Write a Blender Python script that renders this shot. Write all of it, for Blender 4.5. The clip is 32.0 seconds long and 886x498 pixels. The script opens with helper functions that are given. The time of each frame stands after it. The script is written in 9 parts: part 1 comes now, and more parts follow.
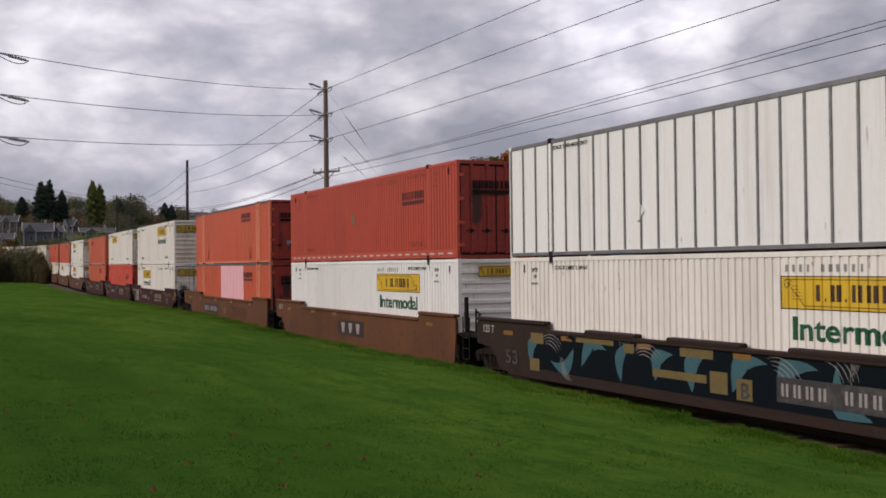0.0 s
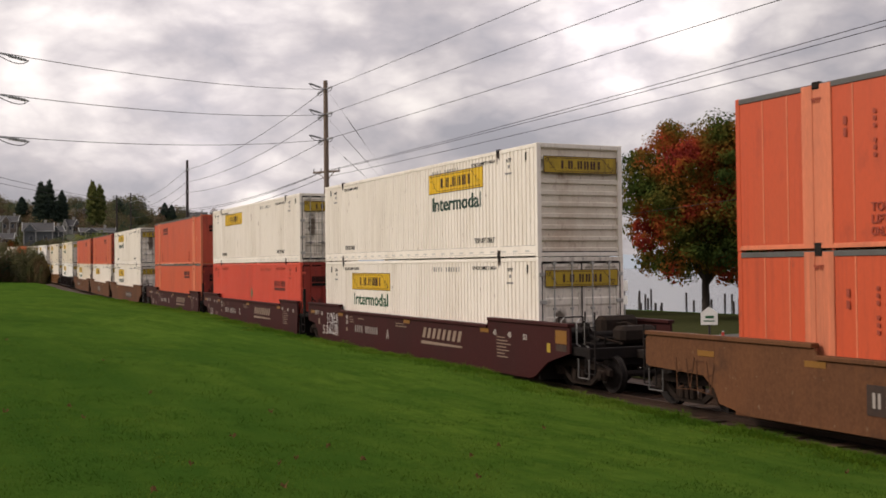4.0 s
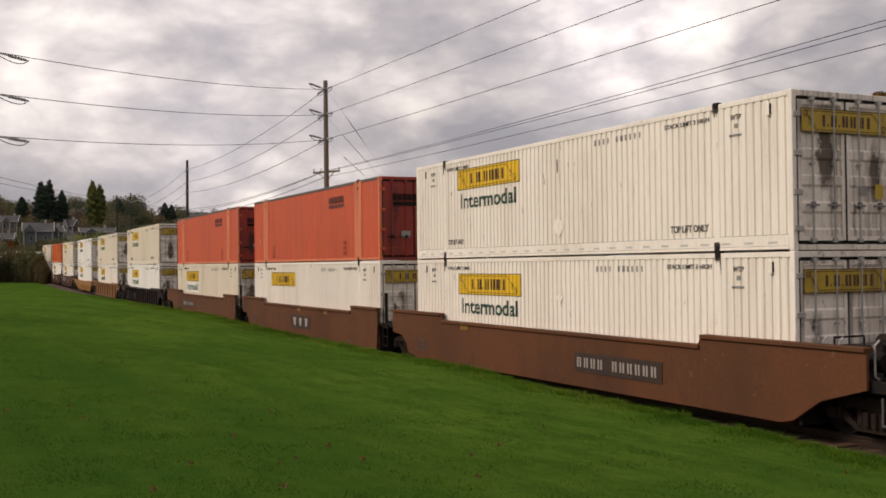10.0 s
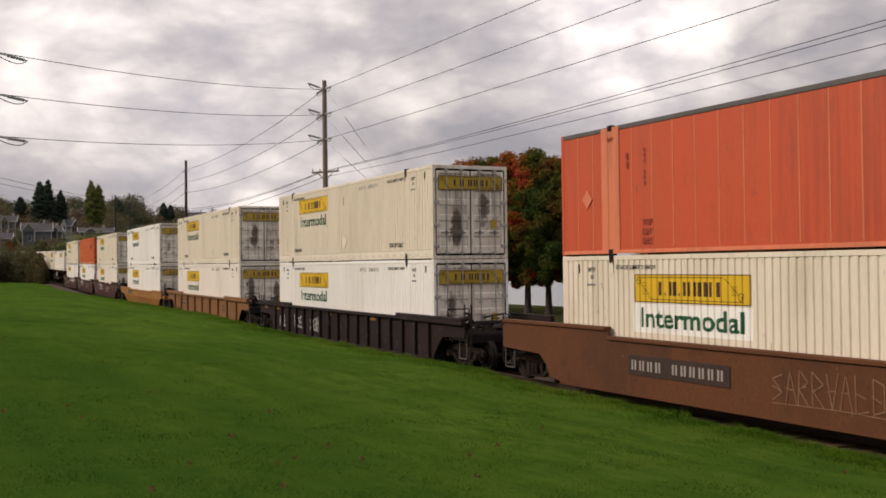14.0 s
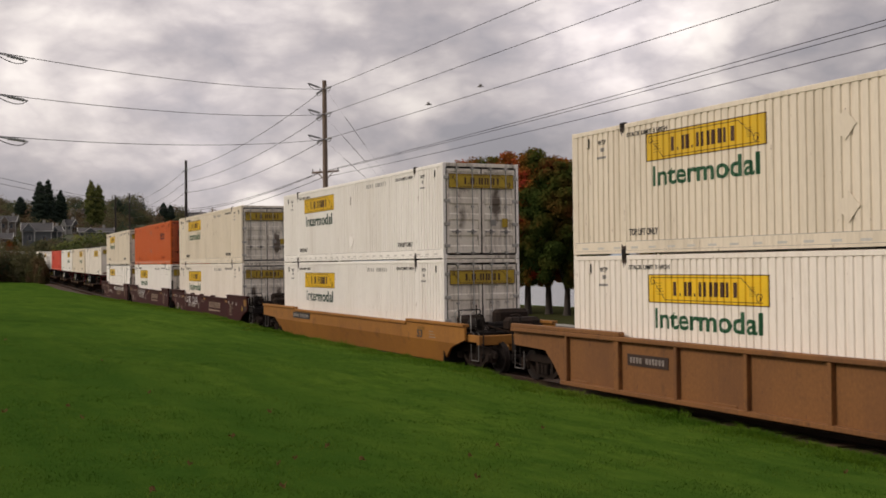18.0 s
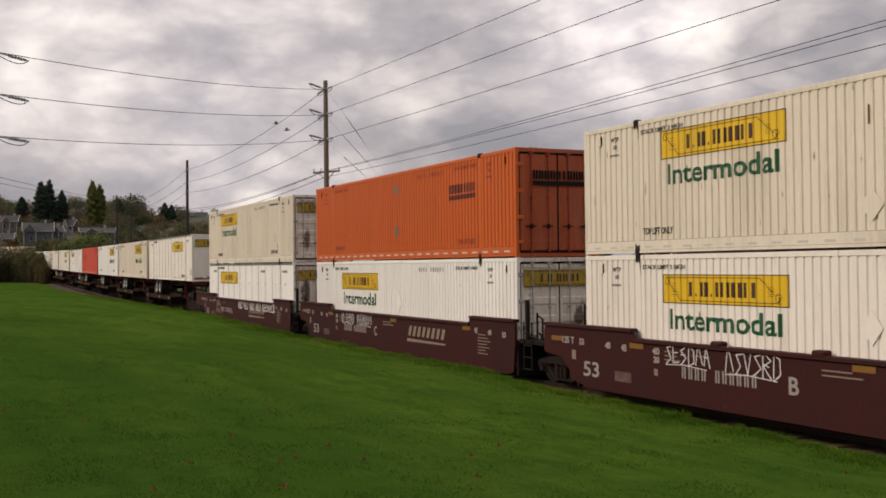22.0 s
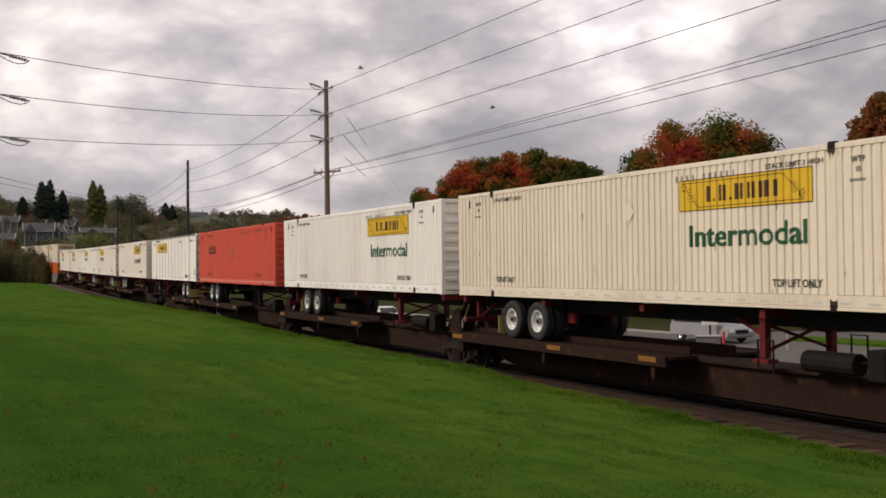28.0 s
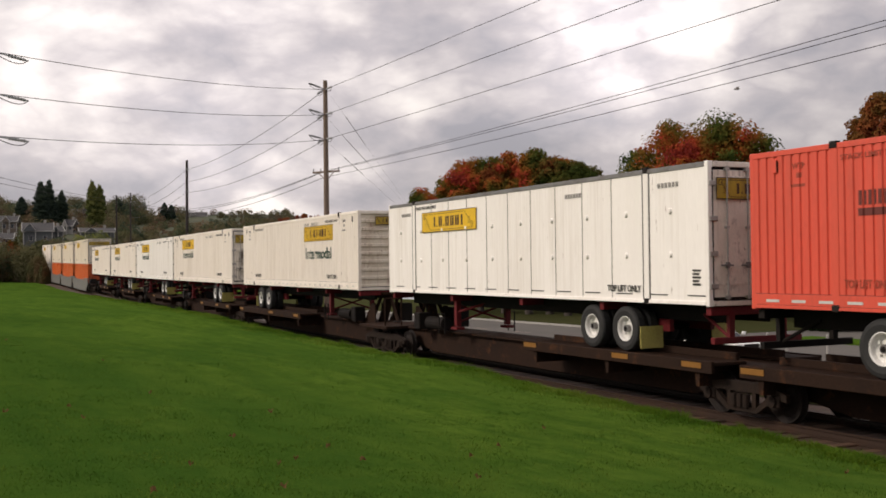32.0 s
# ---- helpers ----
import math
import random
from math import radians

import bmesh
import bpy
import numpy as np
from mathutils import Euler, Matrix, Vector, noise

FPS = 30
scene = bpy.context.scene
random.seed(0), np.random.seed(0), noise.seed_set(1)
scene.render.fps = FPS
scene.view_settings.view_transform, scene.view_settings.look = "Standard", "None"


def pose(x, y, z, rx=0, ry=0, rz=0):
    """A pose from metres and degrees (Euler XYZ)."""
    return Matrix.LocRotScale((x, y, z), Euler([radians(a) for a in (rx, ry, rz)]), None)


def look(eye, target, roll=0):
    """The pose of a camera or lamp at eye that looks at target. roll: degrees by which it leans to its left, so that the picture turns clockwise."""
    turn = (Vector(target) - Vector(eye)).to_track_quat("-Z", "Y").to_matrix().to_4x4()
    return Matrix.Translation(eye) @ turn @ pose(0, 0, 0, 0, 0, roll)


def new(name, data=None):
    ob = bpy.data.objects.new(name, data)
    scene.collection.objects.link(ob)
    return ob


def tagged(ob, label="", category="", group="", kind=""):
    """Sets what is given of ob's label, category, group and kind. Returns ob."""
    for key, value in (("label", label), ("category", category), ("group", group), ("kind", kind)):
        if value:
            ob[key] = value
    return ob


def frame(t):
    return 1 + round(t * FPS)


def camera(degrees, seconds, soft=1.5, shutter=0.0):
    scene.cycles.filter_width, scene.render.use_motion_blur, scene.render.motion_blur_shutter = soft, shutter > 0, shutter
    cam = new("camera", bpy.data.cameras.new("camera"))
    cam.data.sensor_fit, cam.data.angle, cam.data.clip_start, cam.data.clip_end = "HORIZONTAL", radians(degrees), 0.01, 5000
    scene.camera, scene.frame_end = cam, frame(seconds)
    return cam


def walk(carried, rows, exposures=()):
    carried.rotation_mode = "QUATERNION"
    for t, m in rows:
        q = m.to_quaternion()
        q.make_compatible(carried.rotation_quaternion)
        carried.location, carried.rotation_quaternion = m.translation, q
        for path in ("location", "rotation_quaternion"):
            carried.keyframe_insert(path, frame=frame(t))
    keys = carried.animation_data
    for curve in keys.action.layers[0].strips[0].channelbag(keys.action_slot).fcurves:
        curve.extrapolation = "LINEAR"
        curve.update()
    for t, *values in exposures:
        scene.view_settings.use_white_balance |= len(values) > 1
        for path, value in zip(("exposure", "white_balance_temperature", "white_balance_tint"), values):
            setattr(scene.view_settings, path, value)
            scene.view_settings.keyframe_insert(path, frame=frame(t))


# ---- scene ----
# ---- the camera on its tripod; the way of the train past it ----
EYE = Vector((0.0, 0.0, 3.0))
YAW, PITCH, LEAN = 28.03, 1.071, -0.73


def aim(turn=0.0):
    y, p = radians(YAW + turn), radians(PITCH)
    return look(EYE, EYE + Vector((-math.cos(y) * math.cos(p), math.sin(y) * math.cos(p), math.sin(p))), LEAN)


cam = camera(45.335, 32.0, soft=1.7, shutter=0.06)
# the tripod gives by a few hundredths of a degree
SWAY = [(0, 0), (12.5, 0), (14, 2), (16.8, 3.4), (18, 2), (20, 0.5), (22, 0), (24, 0.8), (25.5, 0.5), (27.7, -1), (28.5, -1), (30, 0.5), (32, 0.5)]
BRIGHT = [(0, -0.33, 6350, 15.0), (1, -0.14, 6475, 15.0), (2, -0.06, 6600, 15.0), (3, 0.05, 6900, 14.3), (3.5, 0.02, 7050, 14.0), (6, -0.42, 7090, 14.0), (7, -0.21, 7110, 14.0), (9, -0.02, 7220, 14.0), (11, -0.32, 7220, 14.0), (13, -0.07, 7220, 14.0), (17, -0.38, 7170, 14.0), (18, -0.32, 7170, 14.0), (19, -0.50, 7170, 14.0), (20, -0.54, 7170, 14.0), (21, -0.34, 7170, 14.0), (22, -0.29, 7170, 14.0), (23, -0.17, 7170, 14.0), (24, -0.17, 7160, 14.0), (25, -0.32, 7150, 14.0), (28, -0.18, 7120, 14.0), (29, -0.22, 7120, 14.0), (30, -0.21, 7120, 14.0), (31, 0.02, 7120, 14.0), (32, -0.01, 7120, 14.0)]
walk(cam, [(t, aim(k * 0.0305)) for t, k in SWAY], BRIGHT)

CENTRE = 15.14          # lateral place of the track's centre line abreast of the camera
SPEED, SLOWING = 11.8185, -0.00167
FAR_BEND, FAR_BACK, CLIMB = -5.235, 1.274, 0.40


def line(s):
    """The point of the track's centre line at s metres along it, at rail height."""
    u = max(0.0, 20 - s) / 100
    short = 100 * (2 * FAR_BEND) ** 2 * u ** 3 / 6e4
    return Vector((s + short, CENTRE - FAR_BEND * u * u - FAR_BACK * u ** 3, CLIMB * u * u))


def along(t):
    return SPEED * (t - 16) + SLOWING * (t - 16) ** 2


def ride(s, t, base):
    """The pose on the track of a thing whose middle was at s at 16 s."""
    m = s + along(t)
    a, b = line(m - 6.5), line(m + 6.5)
    d = b - a
    c = (a + b) / 2
    return pose(c.x, c.y, c.z + base, 0, -math.degrees(math.atan2(d.z, d.xy.length)), math.degrees(math.atan2(d.y, d.x)))


# ---- world and sun ----
SUN_FROM = Vector((-0.30, -0.80, 0.58)).normalized()
world = bpy.data.worlds.new("overcast")
scene.world = world
world.use_nodes = True
wn, wl = world.node_tree.nodes, world.node_tree.links
wn.clear()
out = wn.new("ShaderNodeOutputWorld")
bg = wn.new("ShaderNodeBackground")
bg.inputs["Strength"].default_value = 1.0
wl.new(bg.outputs[0], out.inputs[0])


def wmath(op, a, b=None, c=None):
    n = wn.new("ShaderNodeMath")
    n.operation = op
    for i, v in enumerate((a, b, c)):
        if v is None:
            continue
        if isinstance(v, (int, float)):
            n.inputs[i].default_value = v
        else:
            wl.new(v, n.inputs[i])
    return n.outputs[0]


sky = wn.new("ShaderNodeTexSky")
sky.sky_type, sky.sun_disc = "NISHITA", False
sky.sun_elevation = math.asin(SUN_FROM.z)
sky.sun_rotation = math.atan2(SUN_FROM.x, SUN_FROM.y)
sky.air_density, sky.dust_density = 1.0, 2.0
tc = wn.new("ShaderNodeTexCoord")
sep = wn.new("ShaderNodeSeparateXYZ")
wl.new(tc.outputs["Generated"], sep.inputs[0])
# the clouds lie flatter than they are wide
flat = wn.new("ShaderNodeMapping")
flat.inputs["Scale"].default_value = (1.0, 1.0, 1.9)
wl.new(tc.outputs["Generated"], flat.inputs[0])


def cloud(scale, detail, rough, shift, warp=0.0):
    mp = wn.new("ShaderNodeMapping")
    mp.inputs["Location"].default_value = shift
    wl.new(flat.outputs[0], mp.inputs[0])
    n = wn.new("ShaderNodeTexNoise")
    n.inputs["Scale"].default_value, n.inputs["Detail"].default_value, n.inputs["Roughness"].default_value = scale, detail, rough
    n.inputs["Distortion"].default_value = warp
    wl.new(mp.outputs[0], n.inputs["Vector"])
    return n.outputs["Fac"]


broad = cloud(3.4, 3, 0.5, (7.7, 3.4, 0.3), 0.2)
fine = cloud(8.0, 6, 0.5, (0.4, 5.2, 1.1), 0.3)
puff = wmath("MULTIPLY", wmath("ABSOLUTE", wmath("SUBTRACT", cloud(13.0, 5, 0.5, (1.3, 2.2, 4.1), 0.15), 0.5)), 2.0)
mass = wmath("ADD", wmath("MULTIPLY_ADD", fine, 0.32, 0.315), wmath("MULTIPLY_ADD", broad, 0.20, -0.10))
mass = wmath("ADD", mass, wmath("MULTIPLY_ADD", puff, 0.20, -0.04))
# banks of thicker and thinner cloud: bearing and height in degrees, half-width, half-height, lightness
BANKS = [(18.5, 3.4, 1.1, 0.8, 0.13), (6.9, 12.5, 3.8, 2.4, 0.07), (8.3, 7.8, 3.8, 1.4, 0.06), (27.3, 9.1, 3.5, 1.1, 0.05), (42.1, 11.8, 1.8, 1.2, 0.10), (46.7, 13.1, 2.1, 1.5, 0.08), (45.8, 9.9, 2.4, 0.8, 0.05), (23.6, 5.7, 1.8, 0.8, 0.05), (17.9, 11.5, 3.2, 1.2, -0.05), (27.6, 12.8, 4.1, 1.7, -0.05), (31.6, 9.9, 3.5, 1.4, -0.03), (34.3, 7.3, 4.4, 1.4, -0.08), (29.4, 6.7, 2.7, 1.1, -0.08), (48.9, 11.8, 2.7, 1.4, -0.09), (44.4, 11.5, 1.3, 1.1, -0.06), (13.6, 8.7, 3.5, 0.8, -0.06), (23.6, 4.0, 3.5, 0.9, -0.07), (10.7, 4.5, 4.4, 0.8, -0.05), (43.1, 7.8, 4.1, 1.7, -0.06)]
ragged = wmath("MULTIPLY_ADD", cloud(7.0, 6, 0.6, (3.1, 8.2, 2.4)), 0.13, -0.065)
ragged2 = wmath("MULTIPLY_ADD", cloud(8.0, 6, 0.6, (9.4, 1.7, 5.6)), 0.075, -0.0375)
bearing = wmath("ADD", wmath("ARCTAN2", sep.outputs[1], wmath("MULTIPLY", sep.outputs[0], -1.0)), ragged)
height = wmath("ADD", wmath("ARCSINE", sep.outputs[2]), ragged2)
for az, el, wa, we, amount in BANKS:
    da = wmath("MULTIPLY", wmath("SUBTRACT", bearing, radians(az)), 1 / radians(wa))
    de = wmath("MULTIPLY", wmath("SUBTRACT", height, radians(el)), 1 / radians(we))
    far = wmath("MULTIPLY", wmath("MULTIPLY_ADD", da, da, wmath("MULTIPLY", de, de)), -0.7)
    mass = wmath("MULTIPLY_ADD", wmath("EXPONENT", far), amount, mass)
ramp = wn.new("ShaderNodeValToRGB")
wl.new(mass, ramp.inputs[0])
els = ramp.color_ramp.elements
els[0].position, els[0].color = 0.35, (0.37, 0.375, 0.435, 1)
els[1].position, els[1].color = 0.58, (0.88, 0.865, 0.87, 1)
e = els.new(0.44)
e.color = (0.52, 0.505, 0.55, 1)
e = els.new(0.52)
e.color = (0.72, 0.70, 0.725, 1)
# thin cloud where the light breaks through, high over the water
dot = wn.new("ShaderNodeVectorMath")
dot.operation = "DOT_PRODUCT"
wl.new(tc.outputs["Generated"], dot.inputs[0])
dot.inputs[1].default_value = Vector((-0.80, 0.62, 0.235)).normalized()
glow = wmath("POWER", wmath("MAXIMUM", dot.outputs["Value"], 0.0), 220)
dot2 = wn.new("ShaderNodeVectorMath")
dot2.operation = "DOT_PRODUCT"
wl.new(tc.outputs["Generated"], dot2.inputs[0])
dot2.inputs[1].default_value = Vector((-0.98, 0.12, 0.16)).normalized()
glow2 = wmath("POWER", wmath("MAXIMUM", dot2.outputs["Value"], 0.0), 24)
dot3 = wn.new("ShaderNodeVectorMath")
dot3.operation = "DOT_PRODUCT"
wl.new(tc.outputs["Generated"], dot3.inputs[0])
dot3.inputs[1].default_value = Vector((-0.982, 0.284, 0.112)).normalized()
near3 = wmath("MAXIMUM", dot3.outputs["Value"], 0.0)
glow3 = wmath("ADD", wmath("MULTIPLY", wmath("POWER", near3, 900), 0.75), wmath("MULTIPLY", wmath("POWER", near3, 45), 0.45))
bright = wmath("ADD", wmath("MULTIPLY", glow3, fine), wmath("ADD", wmath("MULTIPLY", glow, wmath("MULTIPLY", fine, 1.7)), wmath("MULTIPLY", glow2, wmath("MULTIPLY", fine, 0.5))))
bright = wmath("ADD", bright, 1.0)
high = wmath("ADD", wmath("MULTIPLY", wmath("MAXIMUM", sep.outputs[2], 0.0), 0.9), 0.86)
gain = wn.new("ShaderNodeVectorMath")
gain.operation = "SCALE"
wl.new(ramp.outputs[0], gain.inputs[0])
wl.new(wmath("MULTIPLY", bright, high), gain.inputs[3])
skyscale = wn.new("ShaderNodeVectorMath")
skyscale.operation = "SCALE"
wl.new(sky.outputs[0], skyscale.inputs[0])
skyscale.inputs[3].default_value = 0.1
mixw = wn.new("ShaderNodeMix")
mixw.data_type = "RGBA"
mixw.inputs[0].default_value = 0.9
wl.new(skyscale.outputs[0], mixw.inputs[6])
wl.new(gain.outputs[0], mixw.inputs[7])
wl.new(mixw.outputs[2], bg.inputs[0])

sun_data = bpy.data.lights.new("sun", "SUN")
sun_data.energy, sun_data.angle, sun_data.color = 2.25, radians(14), (1.0, 0.945, 0.865)
sun = new("sun", sun_data)
sun.matrix_world = look(SUN_FROM * 60, (0, 0, 0))

# ---- materials ----
MATS = {}


def material(name, base, rough=0.6, metal=0.0, spots=0.0, spot_colour=(0.05, 0.04, 0.03), scale=1.2, grain=0.12, bump=0.15, streak=1.0, grain_scale=22.0, rand=0.0, spec=0.4, wear=0.0, wear_colour=(0.05, 0.03, 0.02), runs=0.0, specks=0.0, speck_colour=(0.16, 0.07, 0.035)):
    """A paint, stone or metal with fine grain, broad stains and a little relief. streak: how far stains run down."""
    if name in MATS:
        return MATS[name]
    m = bpy.data.materials.new(name)
    m.use_nodes = True
    n, l = m.node_tree.nodes, m.node_tree.links
    b = n["Principled BSDF"]
    b.inputs["Roughness"].default_value, b.inputs["Metallic"].default_value = rough, metal
    b.inputs["Specular IOR Level"].default_value = spec
    tco = n.new("ShaderNodeTexCoord")
    info = n.new("ShaderNodeObjectInfo")
    mp = n.new("ShaderNodeMapping")
    mp.inputs["Scale"].default_value = (1, 1, 1 / streak)
    shift = n.new("ShaderNodeVectorMath")
    shift.operation = "MULTIPLY_ADD"
    l.new(info.outputs["Random"], shift.inputs[0])
    shift.inputs[1].default_value = (37, 51, 23)
    l.new(tco.outputs["Object"], shift.inputs[2])
    l.new(shift.outputs[0], mp.inputs[0])

    def noise_tex(s, d, r):
        t = n.new("ShaderNodeTexNoise")
        t.inputs["Scale"].default_value, t.inputs["Detail"].default_value, t.inputs["Roughness"].default_value = s, d, r
        l.new(mp.outputs[0], t.inputs["Vector"])
        return t.outputs["Fac"]

    small, large = noise_tex(grain_scale, 4, 0.6), noise_tex(scale, 6, 0.62)
    r1 = n.new("ShaderNodeMapRange")
    l.new(small, r1.inputs[0])
    r1.inputs[1].default_value, r1.inputs[2].default_value = 0.3, 0.7
    r1.inputs[3].default_value, r1.inputs[4].default_value = 1 - grain, 1 + grain
    hs = n.new("ShaderNodeVectorMath")
    hs.operation = "SCALE"
    hs.inputs[0].default_value = base
    if rand:
        rv = n.new("ShaderNodeMapRange")
        l.new(info.outputs["Random"], rv.inputs[0])
        rv.inputs[3].default_value, rv.inputs[4].default_value = 1 - rand, 1 + rand
        mu = n.new("ShaderNodeMath")
        mu.operation = "MULTIPLY"
        l.new(rv.outputs[0], mu.inputs[0])
        l.new(r1.outputs[0], mu.inputs[1])
        l.new(mu.outputs[0], hs.inputs[3])
    else:
        l.new(r1.outputs[0], hs.inputs[3])
    r2 = n.new("ShaderNodeMapRange")
    l.new(large, r2.inputs[0])
    r2.inputs[1].default_value, r2.inputs[2].default_value = 0.46, 0.78
    r2.inputs[3].default_value, r2.inputs[4].default_value = 0.0, spots
    mx = n.new("ShaderNodeMix")
    mx.data_type = "RGBA"
    l.new(r2.outputs[0], mx.inputs[0])
    l.new(hs.outputs[0], mx.inputs[6])
    mx.inputs[7].default_value = (*spot_colour, 1)
    paint = mx.outputs[2]
    if wear:            # scuffs and runs with a shape of their own
        r3 = n.new("ShaderNodeMapRange")
        l.new(noise_tex(scale * 2.7, 9, 0.72), r3.inputs[0])
        r3.inputs[1].default_value, r3.inputs[2].default_value = 0.56, 0.70
        r3.inputs[3].default_value, r3.inputs[4].default_value = 0.0, wear
        mw = n.new("ShaderNodeMix")
        mw.data_type = "RGBA"
        l.new(r3.outputs[0], mw.inputs[0])
        l.new(paint, mw.inputs[6])
        mw.inputs[7].default_value = (*wear_colour, 1)
        paint = mw.outputs[2]
    def laid(paint, fac, lo, hi, most, colour):
        r4 = n.new("ShaderNodeMapRange")
        l.new(fac, r4.inputs[0])
        for k, v in enumerate((lo, hi, 0.0, most), 1):
            r4.inputs[k].default_value = v
        m4 = n.new("ShaderNodeMix")
        m4.data_type = "RGBA"
        l.new(r4.outputs[0], m4.inputs[0])
        l.new(paint, m4.inputs[6])
        m4.inputs[7].default_value = (*colour, 1)
        return m4.outputs[2]

    if runs:            # thin dirty runs down the sheet, in groups
        mr = n.new("ShaderNodeMapping")
        mr.inputs["Scale"].default_value = (11, 11, 0.32)
        l.new(shift.outputs[0], mr.inputs[0])
        t = n.new("ShaderNodeTexNoise")
        t.inputs["Scale"].default_value, t.inputs["Detail"].default_value, t.inputs["Roughness"].default_value = 1.0, 4, 0.6
        l.new(mr.outputs[0], t.inputs["Vector"])
        mu2 = n.new("ShaderNodeMath")
        mu2.operation = "MULTIPLY"
        l.new(t.outputs["Fac"], mu2.inputs[0])
        l.new(noise_tex(0.55, 3, 0.5), mu2.inputs[1])
        paint = laid(paint, mu2.outputs[0], 0.25, 0.44, runs, wear_colour)
    if specks:          # chips and rust spots
        paint = laid(paint, noise_tex(9.0, 5, 0.65), 0.665, 0.71, specks, speck_colour)
    l.new(paint, b.inputs["Base Color"])
    if bump:
        bp = n.new("ShaderNodeBump")
        bp.inputs["Strength"].default_value, bp.inputs["Distance"].default_value = bump, 0.01
        l.new(small, bp.inputs["Height"])
        l.new(bp.outputs[0], b.inputs["Normal"])
    MATS[name] = m
    return m


WHITE = material("white_paint", (0.86, 0.79, 0.71), 0.5, spots=0.25, spot_colour=(0.46, 0.38, 0.28), scale=0.8, grain=0.04, bump=0.05, streak=6, wear=0.3, wear_colour=(0.46, 0.37, 0.27), runs=0.35, specks=0.75)
BRIGHT_WHITE = material("bright_white_paint", (0.88, 0.845, 0.80), 0.5, spots=0.18, spot_colour=(0.5, 0.45, 0.38), scale=0.8, grain=0.03, bump=0.05, streak=6, wear=0.2, wear_colour=(0.5, 0.43, 0.35), runs=0.35, specks=0.5)
BEIGE = material("cream_paint", (0.76, 0.67, 0.545), 0.55, spots=0.3, spot_colour=(0.40, 0.34, 0.25), scale=0.7, grain=0.05, bump=0.05, streak=6, wear=0.4, wear_colour=(0.42, 0.34, 0.24), runs=0.4, specks=0.8)
DEEP_RED = material("deep_red_paint", (0.50, 0.066, 0.032), 0.5, spots=0.4, spot_colour=(0.34, 0.06, 0.035), scale=0.8, grain=0.06, bump=0.06, streak=5, wear=0.35, wear_colour=(0.26, 0.05, 0.03), runs=0.4, specks=0.5, speck_colour=(0.12, 0.03, 0.02))
RED = material("faded_red_paint", (0.66, 0.082, 0.048), 0.5, spots=0.3, spot_colour=(0.45, 0.09, 0.05), scale=0.8, grain=0.06, bump=0.06, streak=5, wear=0.3, wear_colour=(0.34, 0.06, 0.04), runs=0.35, specks=0.4, speck_colour=(0.2, 0.04, 0.03))
CORAL = material("faded_coral_paint", (0.55, 0.080, 0.028), 0.5, spots=0.35, spot_colour=(0.40, 0.095, 0.04), scale=0.7, grain=0.05, bump=0.05, streak=3, wear=0.45, wear_colour=(0.26, 0.045, 0.024), runs=0.45, specks=0.6, speck_colour=(0.18, 0.055, 0.035))
CORAL_RIB = material("worn_coral_rib", (0.66, 0.19, 0.095), 0.55, spots=0.5, spot_colour=(0.38, 0.12, 0.07), scale=2.2, grain=0.08, streak=4, runs=0.3)
ORANGE = material("orange_paint", (0.58, 0.105, 0.012), 0.5, spots=0.35, spot_colour=(0.38, 0.08, 0.02), scale=0.8, grain=0.05, bump=0.05, streak=5, wear=0.3, wear_colour=(0.30, 0.07, 0.025))
PINK = material("pink_primer", (0.80, 0.42, 0.45), 0.6, spots=0.15, spot_colour=(0.6, 0.3, 0.33), grain=0.03, bump=0.04)
DOOR_WHITE = material("grimy_white_door", (0.80, 0.735, 0.645), 0.55, spots=0.5, spot_colour=(0.42, 0.33, 0.25), scale=1.3, grain=0.08, streak=1.8, wear=0.85, wear_colour=(0.10, 0.064, 0.042), runs=0.75, specks=0.9)
NOSE_WHITE = material("rust_stained_front", (0.72, 0.65, 0.55), 0.55, spots=0.7, spot_colour=(0.42, 0.27, 0.17), scale=0.9, grain=0.07, streak=2.0, wear=0.65, wear_colour=(0.24, 0.11, 0.06), runs=0.7, specks=0.8)
CORAL_NOSE = material("weathered_red_front", (0.50, 0.070, 0.038), 0.55, spots=0.6, spot_colour=(0.30, 0.052, 0.032), scale=1.2, grain=0.08, streak=3, wear=0.5, wear_colour=(0.18, 0.04, 0.027), runs=0.5)
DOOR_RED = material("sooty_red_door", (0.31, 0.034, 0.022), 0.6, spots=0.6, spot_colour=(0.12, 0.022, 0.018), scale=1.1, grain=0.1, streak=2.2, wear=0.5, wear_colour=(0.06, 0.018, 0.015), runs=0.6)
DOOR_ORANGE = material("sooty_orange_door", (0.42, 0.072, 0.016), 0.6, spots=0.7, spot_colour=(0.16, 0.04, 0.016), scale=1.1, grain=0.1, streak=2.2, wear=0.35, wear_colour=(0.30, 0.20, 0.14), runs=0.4)


